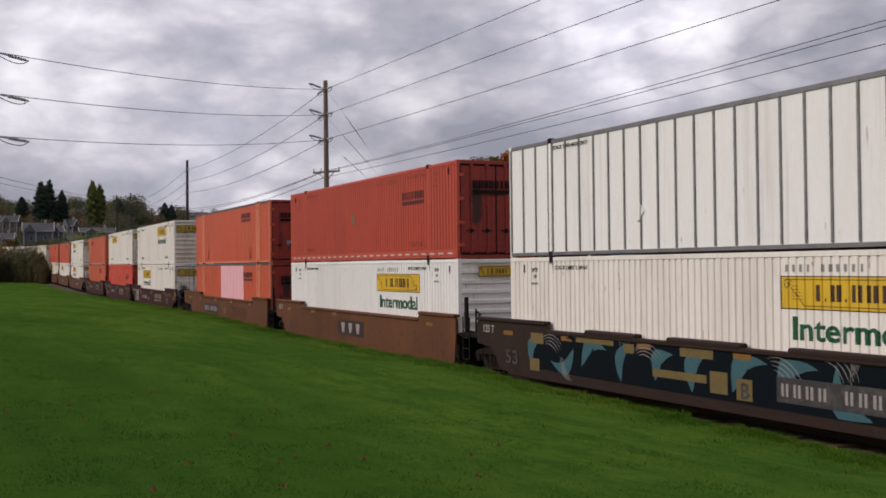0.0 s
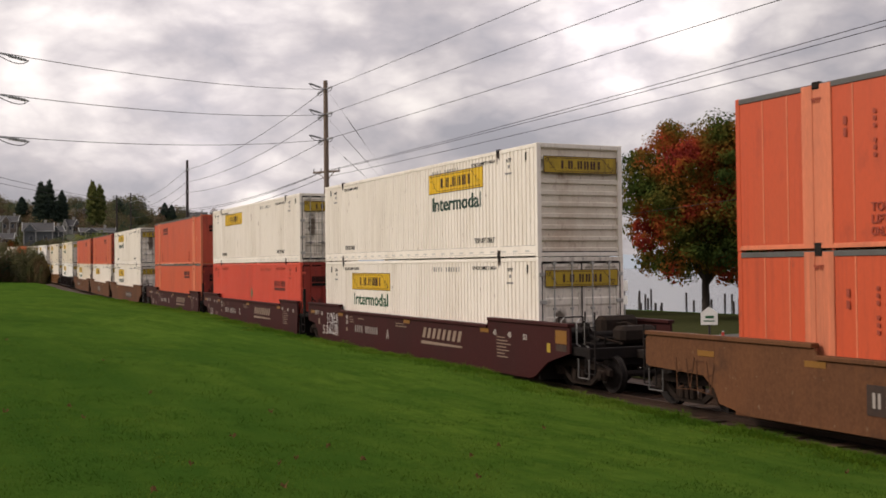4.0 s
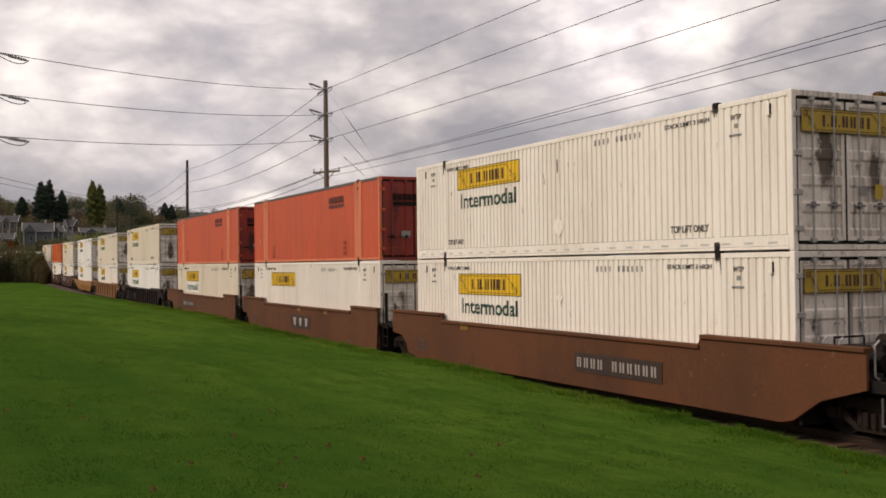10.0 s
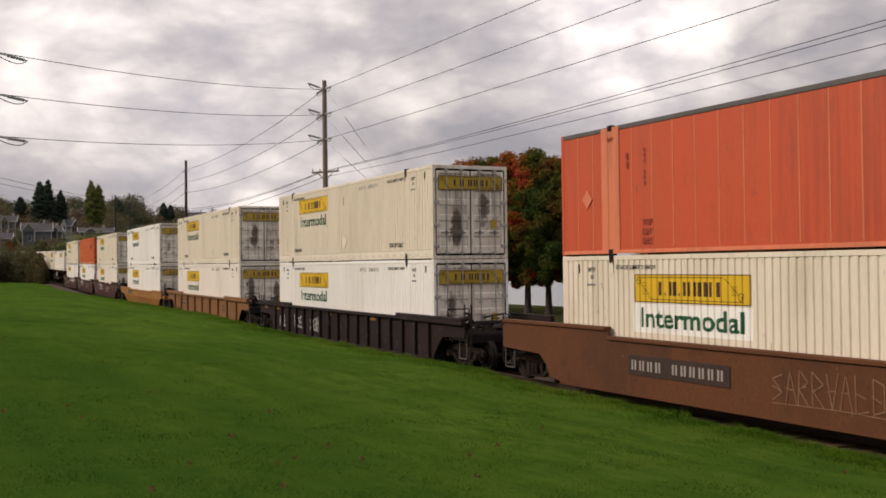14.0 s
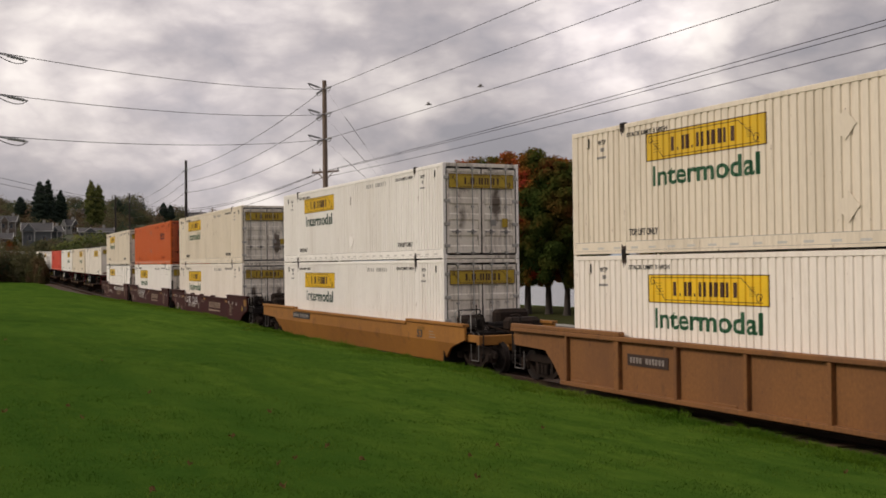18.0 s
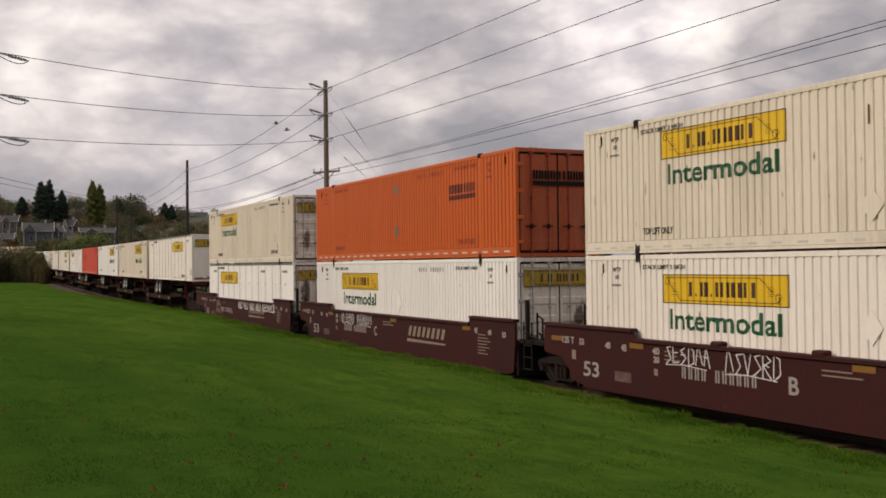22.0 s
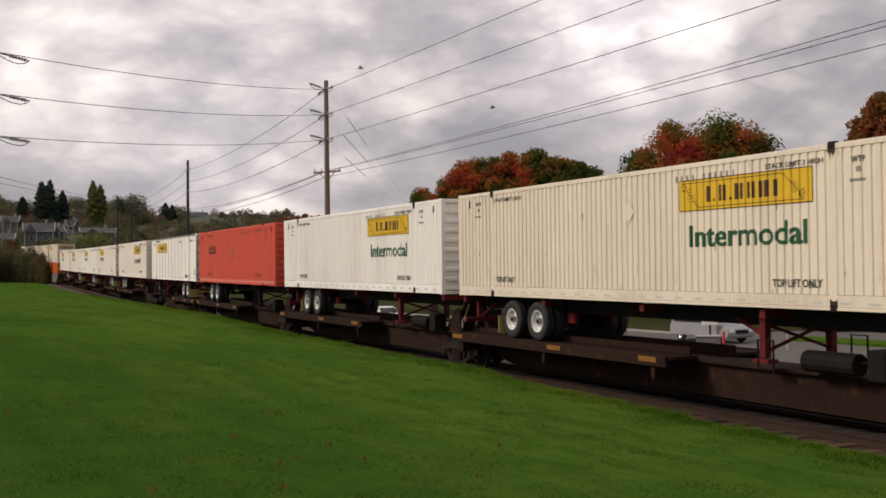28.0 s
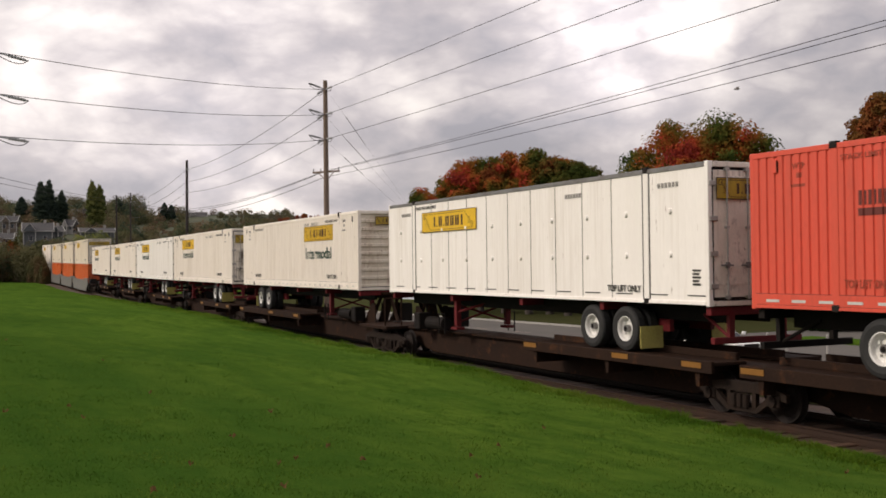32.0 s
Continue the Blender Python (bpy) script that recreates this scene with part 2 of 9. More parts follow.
def smear(m, colour=(0.07, 0.044, 0.028)):
    """Two dark smears worn into a door by soot and grease."""
    n, l = m.node_tree.nodes, m.node_tree.links
    b = n["Principled BSDF"]
    src = b.inputs["Base Color"].links[0].from_socket
    tco, sp = n.new("ShaderNodeTexCoord"), n.new("ShaderNodeSeparateXYZ")
    l.new(tco.outputs["Object"], sp.inputs[0])

    def mt(op, a, c=None):
        k = n.new("ShaderNodeMath")
        k.operation = op
        for i, v in enumerate((a, c)):
            if v is not None:
                if isinstance(v, (int, float)):
                    k.inputs[i].default_value = v
                else:
                    l.new(v, k.inputs[i])
        return k.outputs[0]
    info = n.new("ShaderNodeObjectInfo")
    no = n.new("ShaderNodeTexNoise")
    no.noise_dimensions = "4D"
    no.inputs["Scale"].default_value, no.inputs["Detail"].default_value, no.inputs["Roughness"].default_value = 4.5, 8, 0.7
    l.new(tco.outputs["Object"], no.inputs["Vector"])
    l.new(mt("MULTIPLY", info.outputs["Random"], 20), no.inputs["W"])
    side = mt("MULTIPLY", mt("SUBTRACT", mt("ABSOLUTE", sp.outputs[1]), mt("ADD", mt("MULTIPLY", info.outputs["Random"], 0.36), mt("ADD", mt("MULTIPLY", no.outputs["Fac"], 0.5), 0.17))), 5.2)
    shift = mt("FRACT", mt("MULTIPLY", info.outputs["Random"], 7.31))
    up = mt("MULTIPLY", mt("SUBTRACT", sp.outputs[2], mt("ADD", mt("MULTIPLY", shift, 0.8), 0.95)), 1.7)
    r2 = mt("ADD", mt("MULTIPLY", side, side), mt("MULTIPLY", up, up))
    k = mt("MULTIPLY", mt("POWER", 2.718, mt("MULTIPLY", r2, -1.0)), mt("MULTIPLY", no.outputs["Fac"], mt("ADD", mt("MULTIPLY", mt("FRACT", mt("MULTIPLY", info.outputs["Random"], 13.7)), 2.0), 0.5)))
    k = mt("MINIMUM", mt("MULTIPLY", mt("MAXIMUM", mt("SUBTRACT", k, 0.27), 0.0), 2.9), 0.90)
    mx = n.new("ShaderNodeMix")
    mx.data_type = "RGBA"
    l.new(k, mx.inputs[0])
    l.new(src, mx.inputs[6])
    mx.inputs[7].default_value = (*colour, 1)
    l.new(mx.outputs[2], b.inputs["Base Color"])


smear(DOOR_WHITE)
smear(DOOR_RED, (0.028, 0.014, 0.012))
PLATE_DARK = material("dark_brown_plate", (0.032, 0.018, 0.013), 0.65, spots=0.6, spot_colour=(0.075, 0.036, 0.02), scale=4, grain=0.12, bump=0)
GRIME = material("black_grease_and_rust", (0.03, 0.02, 0.015), 0.8, spots=0.7, spot_colour=(0.12, 0.06, 0.03), scale=5, grain=0.3, bump=0.1)
GREY_STEEL = material("grey_steel", (0.22, 0.215, 0.21), 0.5, 0.5, spots=0.6, spot_colour=(0.09, 0.06, 0.045), scale=3, grain=0.1)
PALE_STEEL = material("pale_galvanised_steel", (0.42, 0.405, 0.38), 0.5, 0.3, spots=0.5, spot_colour=(0.14, 0.10, 0.07), scale=3, grain=0.1)
DARK_STEEL = material("dark_steel", (0.017, 0.014, 0.013), 0.75, 0.0, spots=0.5, spot_colour=(0.035, 0.022, 0.016), scale=2.5, grain=0.2, spec=0.12)
SOOT = material("oily_black_steel", (0.012, 0.010, 0.0095), 0.75, 0.0, spots=0.5, spot_colour=(0.026, 0.017, 0.012), scale=2.5, grain=0.2, spec=0.12)
MAROON = material("maroon_paint", (0.047, 0.0120, 0.0112), 0.6, spots=0.6, spot_colour=(0.030, 0.014, 0.0125), scale=0.6, grain=0.1, streak=2, spec=0.14, wear=0.5, wear_colour=(0.020, 0.011, 0.010), runs=0.25, specks=0.4, speck_colour=(0.11, 0.07, 0.06))
BROWN = material("rusty_brown_paint", (0.118, 0.044, 0.018), 0.7, spots=0.85, spot_colour=(0.060, 0.027, 0.014), scale=0.45, grain=0.16, streak=1.6, spec=0.2, wear=0.65, wear_colour=(0.052, 0.027, 0.018), runs=0.25, specks=0.6, speck_colour=(0.22, 0.13, 0.08))
BROWN_DULL = material("dull_brown_paint", (0.118, 0.050, 0.023), 0.7, spots=0.85, spot_colour=(0.175, 0.070, 0.030), scale=0.5, grain=0.18, streak=1.4, spec=0.15, wear=0.7, wear_colour=(0.045, 0.025, 0.017), runs=0.3, specks=0.7, speck_colour=(0.22, 0.15, 0.10))
OCHRE = material("ochre_paint", (0.31, 0.130, 0.021), 0.65, spots=0.8, spot_colour=(0.20, 0.080, 0.017), scale=0.5, grain=0.12, streak=1.4, wear=0.6, wear_colour=(0.085, 0.038, 0.016), runs=0.25, specks=0.7, speck_colour=(0.06, 0.03, 0.018))
RUST_ORANGE = material("rusty_orange_paint", (0.205, 0.086, 0.025), 0.7, spots=0.85, spot_colour=(0.12, 0.050, 0.020), scale=0.5, grain=0.16, streak=1.8, wear=0.75, wear_colour=(0.065, 0.032, 0.016), runs=0.3, specks=0.8, speck_colour=(0.06, 0.03, 0.018))
BLACK_CAR = material("dull_black_paint", (0.020, 0.012, 0.012), 0.7, spots=0.5, spot_colour=(0.038, 0.022, 0.018), scale=0.8, grain=0.15, spec=0.15, wear=0.55, wear_colour=(0.11, 0.10, 0.10), specks=0.6, speck_colour=(0.13, 0.11, 0.10))
MURAL_CAR = material("rusty_black_paint", (0.032, 0.019, 0.014), 0.7, spots=0.7, spot_colour=(0.022, 0.014, 0.012), scale=0.9, grain=0.15, spec=0.15, wear=0.5, wear_colour=(0.09, 0.042, 0.02))
SCUFFED = material("scuffed_maroon_plate", (0.11, 0.06, 0.052), 0.6, spots=0.7, spot_colour=(0.2, 0.15, 0.13), scale=6, spec=0.2, bump=0)
TAG_PALE = material("faded_pale_spray", (0.24, 0.14, 0.085), 0.65, spots=0.7, spot_colour=(0.15, 0.065, 0.03), scale=3, spec=0.15, bump=0)
TAG_DARK = material("dark_brown_spray", (0.075, 0.034, 0.018), 0.65, spots=0.7, spot_colour=(0.13, 0.055, 0.025), scale=3, spec=0.15, bump=0)
DECK = material("rusty_deck_steel", (0.025, 0.0135, 0.009), 0.8, spots=0.6, spot_colour=(0.013, 0.009, 0.008), scale=1.0, grain=0.2, spec=0.1, wear=0.7, wear_colour=(0.10, 0.040, 0.017))
YELLOW = material("yellow_sign", (0.74, 0.46, 0.02), 0.5, spots=0.3, spot_colour=(0.48, 0.31, 0.04), scale=1.5, grain=0.04, bump=0.0, rand=0.12, runs=0.35, wear_colour=(0.3, 0.2, 0.05))
YELLOW_DIRTY = material("soiled_yellow_sign", (0.46, 0.31, 0.025), 0.55, spots=0.55, spot_colour=(0.17, 0.12, 0.035), scale=2, grain=0.05, bump=0.0, runs=0.6, wear_colour=(0.1, 0.07, 0.03))
AMBER = material("amber_reflector", (0.22, 0.10, 0.02), 0.4, spots=0.3, spot_colour=(0.3, 0.14, 0.03), scale=3)
SIGN_DARK = material("dark_brown_print", (0.06, 0.025, 0.015), 0.6, grain=0.05, bump=0)
PRINT_WORN = material("worn_print_on_red", (0.30, 0.048, 0.026), 0.6, spots=0.6, spot_colour=(0.4, 0.07, 0.03), scale=6, bump=0)
TRIM_GREY = material("dull_grey_trim", (0.11, 0.105, 0.10), 0.6, 0.2, spots=0.6, spot_colour=(0.06, 0.04, 0.035), scale=2, grain=0.1)
TRUCK = material("rusty_cast_steel", (0.020, 0.014, 0.011), 0.75, spots=0.6, spot_colour=(0.042, 0.024, 0.016), scale=4, grain=0.25, spec=0.12)
PRINT = material("black_print", (0.05, 0.047, 0.045), 0.6, spots=0.5, spot_colour=(0.16, 0.15, 0.14), scale=5, grain=0.1, spec=0.15, bump=0)
PRINT_SOFT = material("faded_black_print", (0.26, 0.245, 0.23), 0.6, grain=0.1, bump=0)
PRINT_RED = material("dark_print_on_red", (0.12, 0.022, 0.016), 0.6, grain=0.1, bump=0)
GREEN_PRINT = material("dark_green_print", (0.012, 0.085, 0.035), 0.5, grain=0.05, bump=0)
TEAL_PRINT = material("blackened_green_print", (0.02, 0.055, 0.04), 0.5, grain=0.05, bump=0)
PALE_PRINT = material("pale_stencil", (0.33, 0.29, 0.26), 0.6, spots=0.3, spot_colour=(0.3, 0.2, 0.16), scale=3, bump=0)
CREAM_PRINT = material("cream_stencil", (0.25, 0.185, 0.135), 0.6, spots=0.4, spot_colour=(0.2, 0.1, 0.07), scale=3, bump=0)
TAPE_GREY = material("greyed_reflective_tape", (0.52, 0.50, 0.47), 0.5, spots=0.6, spot_colour=(0.62, 0.58, 0.52), scale=5, bump=0)
SPRAY_WHITE = material("white_spray_paint", (0.72, 0.70, 0.68), 0.6, grain=0.05, bump=0)
SPRAY_NAVY = material("navy_spray_paint", (0.0045, 0.008, 0.011), 0.6, spots=0.5, spot_colour=(0.012, 0.010, 0.009), scale=2, spec=0.06, bump=0)
SPRAY_OCHRE = material("dull_yellow_overspray", (0.16, 0.11, 0.032), 0.7, spots=0.7, spot_colour=(0.1, 0.07, 0.03), scale=3, bump=0)
SPRAY_BLUE = material("blue_spray_paint", (0.042, 0.115, 0.13), 0.5, spots=0.5, spot_colour=(0.025, 0.06, 0.075), scale=2, bump=0)
RUBBER = material("tyre_rubber", (0.018, 0.018, 0.018), 0.75, grain=0.2)
WHEEL_WHITE = material("white_wheel_rim", (0.70, 0.69, 0.66), 0.45, spots=0.3, spot_colour=(0.25, 0.2, 0.16), scale=4)
RED_FRAME = material("red_chassis_paint", (0.13, 0.013, 0.016), 0.6, spots=0.75, spot_colour=(0.03, 0.012, 0.012), scale=1.5, spec=0.2)
MUD_YELLOW = material("yellow_mudflap", (0.42, 0.36, 0.10), 0.7, spots=0.4, spot_colour=(0.15, 0.12, 0.05), scale=3)
RAIL = material("worn_rail_steel", (0.05, 0.03, 0.022), 0.5, 0.4, spots=0.5, spot_colour=(0.10, 0.05, 0.03), scale=1.5, grain=0.1)
TIE = material("weathered_timber_tie", (0.072, 0.039, 0.024), 0.85, spots=0.5, spot_colour=(0.030, 0.019, 0.013), scale=3, grain=0.3, rand=0.5)
BALLAST = material("dirty_ballast", (0.056, 0.030, 0.018), 0.9, spots=0.7, spot_colour=(0.026, 0.017, 0.012), scale=0.9, grain=0.5, bump=0.9, grain_scale=14)
ASPHALT = material("asphalt", (0.095, 0.087, 0.077), 0.9, spots=0.4, spot_colour=(0.045, 0.042, 0.038), scale=0.25, grain=0.12, bump=0.3)
KERB = material("concrete", (0.30, 0.29, 0.27), 0.8, spots=0.4, spot_colour=(0.18, 0.17, 0.15), scale=0.6, grain=0.1)
POLE_WOOD = material("weathered_pole_wood", (0.17, 0.125, 0.095), 0.85, spots=0.5, spot_colour=(0.08, 0.06, 0.05), scale=1.5, grain=0.2, streak=8)
DARK_WOOD = material("dark_pole_wood", (0.03, 0.024, 0.021), 0.85, grain=0.2, streak=8)
WIRE = material("black_wire", (0.05, 0.05, 0.055), 0.5, 0.3)
INSULATOR = material("grey_insulator", (0.30, 0.31, 0.32), 0.35)
BARK = material("maple_bark", (0.055, 0.045, 0.038), 0.9, spots=0.4, spot_colour=(0.03, 0.025, 0.02), scale=4, grain=0.3, bump=0.6, streak=3)


def ground_material():
    """Mown grass: fine blades' grain, patches, and faint streaks of the mower along the lawn."""
    m = bpy.data.materials.new("mown_grass")
    m.use_nodes = True
    n, l = m.node_tree.nodes, m.node_tree.links
    b = n["Principled BSDF"]
    b.inputs["Roughness"].default_value, b.inputs["Specular IOR Level"].default_value = 1.0, 0.0
    tco = n.new("ShaderNodeTexCoord")

    def tex(scale, detail, rough, stretch=(1, 1, 1), turn=0.0):
        mp = n.new("ShaderNodeMapping")
        mp.inputs["Scale"].default_value = stretch
        mp.inputs["Rotation"].default_value = (0, 0, turn)
        l.new(tco.outputs["Object"], mp.inputs[0])
        q = n.new("ShaderNodeTexNoise")
        q.inputs["Scale"].default_value, q.inputs["Detail"].default_value, q.inputs["Roughness"].default_value = scale, detail, rough
        l.new(mp.outputs[0], q.inputs["Vector"])
        return q.outputs["Fac"]

    def mix(fac, a, c, lo=0.35, hi=0.65, most=1.0):
        mr = n.new("ShaderNodeMapRange")
        l.new(fac, mr.inputs[0])
        for k, v in enumerate((lo, hi, 0.0, most), 1):
            mr.inputs[k].default_value = v
        mx = n.new("ShaderNodeMix")
        mx.data_type = "RGBA"
        l.new(mr.outputs[0], mx.inputs[0])
        for k, v in ((6, a), (7, c)):
            if isinstance(v, tuple):
                mx.inputs[k].default_value = (*v, 1)
            else:
                l.new(v, mx.inputs[k])
        return mx.outputs[2]

    fine, tuft, patch = tex(26, 5, 0.65), tex(5.0, 4, 0.6, (0.42, 1.1, 1)), tex(0.33, 4, 0.6, (0.5, 1.1, 1))
    mow = tex(1.0, 3, 0.5, (0.09, 1.2, 1))
    mottle, speck = tex(1.4, 6, 0.68, (0.36, 1.2, 1)), tex(9.0, 6, 0.7, (0.6, 1.1, 1))
    swath = tex(1.0, 2, 0.5, (0.05, 0.42, 1))
    c = mix(fine, (0.022, 0.056, 0.0050), (0.046, 0.096, 0.0095))
    c = mix(tuft, c, (0.062, 0.104, 0.013), 0.46, 0.70, 0.7)
    c = mix(mottle, c, (0.014, 0.042, 0.0042), 0.49, 0.66, 0.75)
    c = mix(mottle, c, (0.070, 0.112, 0.015), 0.50, 0.34, 0.6)
    clump = tex(3.4, 5, 0.66, (0.7, 1.1, 1))
    c = mix(clump, c, (0.016, 0.046, 0.0042), 0.50, 0.66, 0.6)
    c = mix(clump, c, (0.074, 0.118, 0.015), 0.48, 0.32, 0.5)
    c = mix(speck, c, (0.090, 0.105, 0.024), 0.60, 0.74, 0.5)
    c = mix(patch, c, (0.015, 0.050, 0.0055), 0.45, 0.66, 0.65)
    c = mix(mow, c, (0.060, 0.104, 0.013), 0.48, 0.7, 0.5)
    c = mix(swath, c, (0.018, 0.052, 0.0055), 0.50, 0.66, 0.5)
    # the lawn turns darker away from the track, with an uneven edge
    sp = n.new("ShaderNodeSeparateXYZ")
    l.new(tco.outputs["Object"], sp.inputs[0])
    strip = n.new("ShaderNodeMath")
    strip.operation = "MULTIPLY_ADD"
    l.new(tex(0.5, 3, 0.6, (0.5, 1, 1)), strip.inputs[0])
    strip.inputs[1].default_value = 3.0
    l.new(sp.outputs[1], strip.inputs[2])
    c = mix(strip.outputs[0], c, (0.012, 0.040, 0.0046), 9.0, 2.5, 0.62)
    b.inputs["Sheen Weight"].default_value, b.inputs["Sheen Roughness"].default_value = 0.09, 0.4
    b.inputs["Sheen Tint"].default_value = (0.45, 0.75, 0.18, 1)
    l.new(c, b.inputs["Base Color"])
    bp = n.new("ShaderNodeBump")
    bp.inputs["Strength"].default_value, bp.inputs["Distance"].default_value = 0.6, 0.03
    l.new(speck, bp.inputs["Height"])
    l.new(bp.outputs[0], b.inputs["Normal"])
    MATS["mown_grass"] = m
    return m


GRASS = ground_material()


def leaf_material(name, colours, spread=0.3, patch=0.26, thin=0.35):
    """Leaves whose colour goes by patches of the crown and from leaf to leaf."""
    m = bpy.data.materials.new(name)
    m.use_nodes = True
    n, l = m.node_tree.nodes, m.node_tree.links
    b = n["Principled BSDF"]
    b.inputs["Roughness"].default_value = 0.85
    b.inputs["Specular IOR Level"].default_value = 0.06
    tco = n.new("ShaderNodeTexCoord")
    geo = n.new("ShaderNodeNewGeometry")
    no = n.new("ShaderNodeTexNoise")
    no.inputs["Scale"].default_value, no.inputs["Detail"].default_value = patch, 2
    l.new(tco.outputs["Object"], no.inputs["Vector"])
    mr = n.new("ShaderNodeMapRange")
    l.new(no.outputs["Fac"], mr.inputs[0])
    mr.inputs[1].default_value, mr.inputs[2].default_value = 0.34, 0.66
    ad = n.new("ShaderNodeMath")
    ad.operation = "MULTIPLY_ADD"
    l.new(geo.outputs["Random Per Island"], ad.inputs[0])
    ad.inputs[1].default_value = spread * 0.5
    l.new(mr.outputs[0], ad.inputs[2])
    sb = n.new("ShaderNodeMath")
    sb.operation = "SUBTRACT"
    l.new(ad.outputs[0], sb.inputs[0])
    sb.inputs[1].default_value = spread * 0.25
    rp = n.new("ShaderNodeValToRGB")
    l.new(sb.outputs[0], rp.inputs[0])
    es = rp.color_ramp.elements
    es[0].color, es[1].color = (*colours[0], 1), (*colours[-1], 1)
    for i, c in enumerate(colours[1:-1], 1):
        q = es.new(i / (len(colours) - 1))
        q.color = (*c, 1)
    l.new(rp.outputs[0], b.inputs["Base Color"])
    tr, mxs = n.new("ShaderNodeBsdfTranslucent"), n.new("ShaderNodeMixShader")
    l.new(rp.outputs[0], tr.inputs["Color"])
    mxs.inputs[0].default_value = thin
    l.new(b.outputs[0], mxs.inputs[1])
    l.new(tr.outputs[0], mxs.inputs[2])
    l.new(mxs.outputs[0], n["Material Output"].inputs["Surface"])
    MATS[name] = m
    return m


MAPLE = leaf_material("autumn_maple_leaves", [(0.034, 0.056, 0.014), (0.055, 0.080, 0.016), (0.095, 0.098, 0.020), (0.17, 0.105, 0.022), (0.31, 0.105, 0.024), (0.38, 0.058, 0.028), (0.20, 0.028, 0.022)])
MAPLE_GREEN = leaf_material("green_maple_leaves", [(0.030, 0.050, 0.013), (0.045, 0.070, 0.015), (0.072, 0.084, 0.018), (0.115, 0.080, 0.020), (0.18, 0.058, 0.020)])
MAPLE_ORANGE = leaf_material("orange_maple_leaves", [(0.052, 0.056, 0.018), (0.10, 0.070, 0.02), (0.19, 0.082, 0.024), (0.23, 0.066, 0.024), (0.13, 0.032, 0.02)])
CONIFER = leaf_material("dark_conifer_needles", [(0.026, 0.042, 0.034), (0.038, 0.056, 0.042), (0.055, 0.075, 0.05)])
POPLAR = leaf_material("yellow_green_poplar_leaves", [(0.075, 0.10, 0.04), (0.15, 0.17, 0.055), (0.22, 0.215, 0.07)])
# the woods' colours are lifted and blued to carry the haze of distance
WOODS = leaf_material("hazy_autumn_woods", [(0.048, 0.066, 0.044), (0.072, 0.090, 0.050), (0.13, 0.122, 0.058), (0.094, 0.092, 0.056), (0.17, 0.122, 0.070), (0.125, 0.084, 0.058)], 0.35, 0.075)
SCRUB = leaf_material("brown_green_scrub", [(0.075, 0.088, 0.040), (0.13, 0.115, 0.055), (0.17, 0.115, 0.062), (0.13, 0.088, 0.058)])
TUFT = leaf_material("longer_edge_grass", [(0.050, 0.115, 0.010), (0.082, 0.155, 0.014), (0.125, 0.185, 0.026)], 0.6, 0.9, 0.45)
HEDGE = leaf_material("dark_green_hedge", [(0.008, 0.018, 0.008), (0.014, 0.026, 0.010)])
BLADES = leaf_material("grass_blades", [(0.030, 0.078, 0.007), (0.052, 0.112, 0.011), (0.084, 0.142, 0.018)], 0.6, 0.9, 0.3)

# ---- mesh helpers ----


def box(bm, x0, x1, y0, y1, z0, z1, soft=0.0):
    v = [bm.verts.new((x, y, z)) for x in (x0, x1) for y in (y0, y1) for z in (z0, z1)]
    fs = [bm.faces.new([v[i] for i in q]) for q in ((0, 1, 3, 2), (4, 6, 7, 5), (0, 4, 5, 1), (2, 3, 7, 6), (0, 2, 6, 4), (1, 5, 7, 3))]
    if soft:
        es = list({e for f in fs for e in f.edges})
        bmesh.ops.bevel(bm, geom=es, offset=soft, segments=1, affect="EDGES", clamp_overlap=True)
    return bm


def tube(bm, a, b, r, seg=8, r2=None):
    a, b = Vector(a), Vector(b)
    r2 = r if r2 is None else r2
    d = (b - a).normalized()
    p = d.orthogonal().normalized()
    q = d.cross(p)
    rings = []
    for c, rad in ((a, r), (b, r2)):
        rings.append([bm.verts.new(c + rad * (math.cos(k) * p + math.sin(k) * q)) for k in (2 * math.pi * i / seg for i in range(seg))])
    for i in range(seg):
        j = (i + 1) % seg
        bm.faces.new((rings[0][i], rings[0][j], rings[1][j], rings[1][i]))
    bm.faces.new(rings[0][::-1])
    bm.faces.new(rings[1])
    return bm


def bent(bm, pts, r, seg=5):
    """A round bar bent along points."""
    pts = [Vector(p) for p in pts]
    rings = []
    for i, p in enumerate(pts):
        d = (pts[min(i + 1, len(pts) - 1)] - pts[max(i - 1, 0)]).normalized()
        u = d.orthogonal().normalized() if not rings else (last - d * last.dot(d)).normalized()
        last, w = u, d.cross(u)
        rings.append([bm.verts.new(p + r * (u * math.cos(6.2832 * k / seg) + w * math.sin(6.2832 * k / seg))) for k in range(seg)])
    for a, b in zip(rings, rings[1:]):
        for k in range(seg):
            bm.faces.new((a[k], a[(k + 1) % seg], b[(k + 1) % seg], b[k]))
    bm.faces.new(rings[0][::-1])
    bm.faces.new(rings[-1])


def slab(bm, outline, y0, y1):
    """An upright plate: outline in x and z (counter-clockwise from the front, that is from -y), between y0 and y1."""
    f = [bm.verts.new((x, y0, z)) for x, z in outline]
    k = [bm.verts.new((x, y1, z)) for x, z in outline]
    bm.faces.new(f)
    bm.faces.new(k[::-1])
    n = len(outline)
    for i in range(n):
        j = (i + 1) % n
        bm.faces.new((f[j], f[i], k[i], k[j]))
    return bm


def finish(bm, name):
    bmesh.ops.recalc_face_normals(bm, faces=bm.faces[:])
    me = bpy.data.meshes.new(name)
    bm.to_mesh(me)
    bm.free()
    me.materials.append(None)
    return me


SHARED = {}


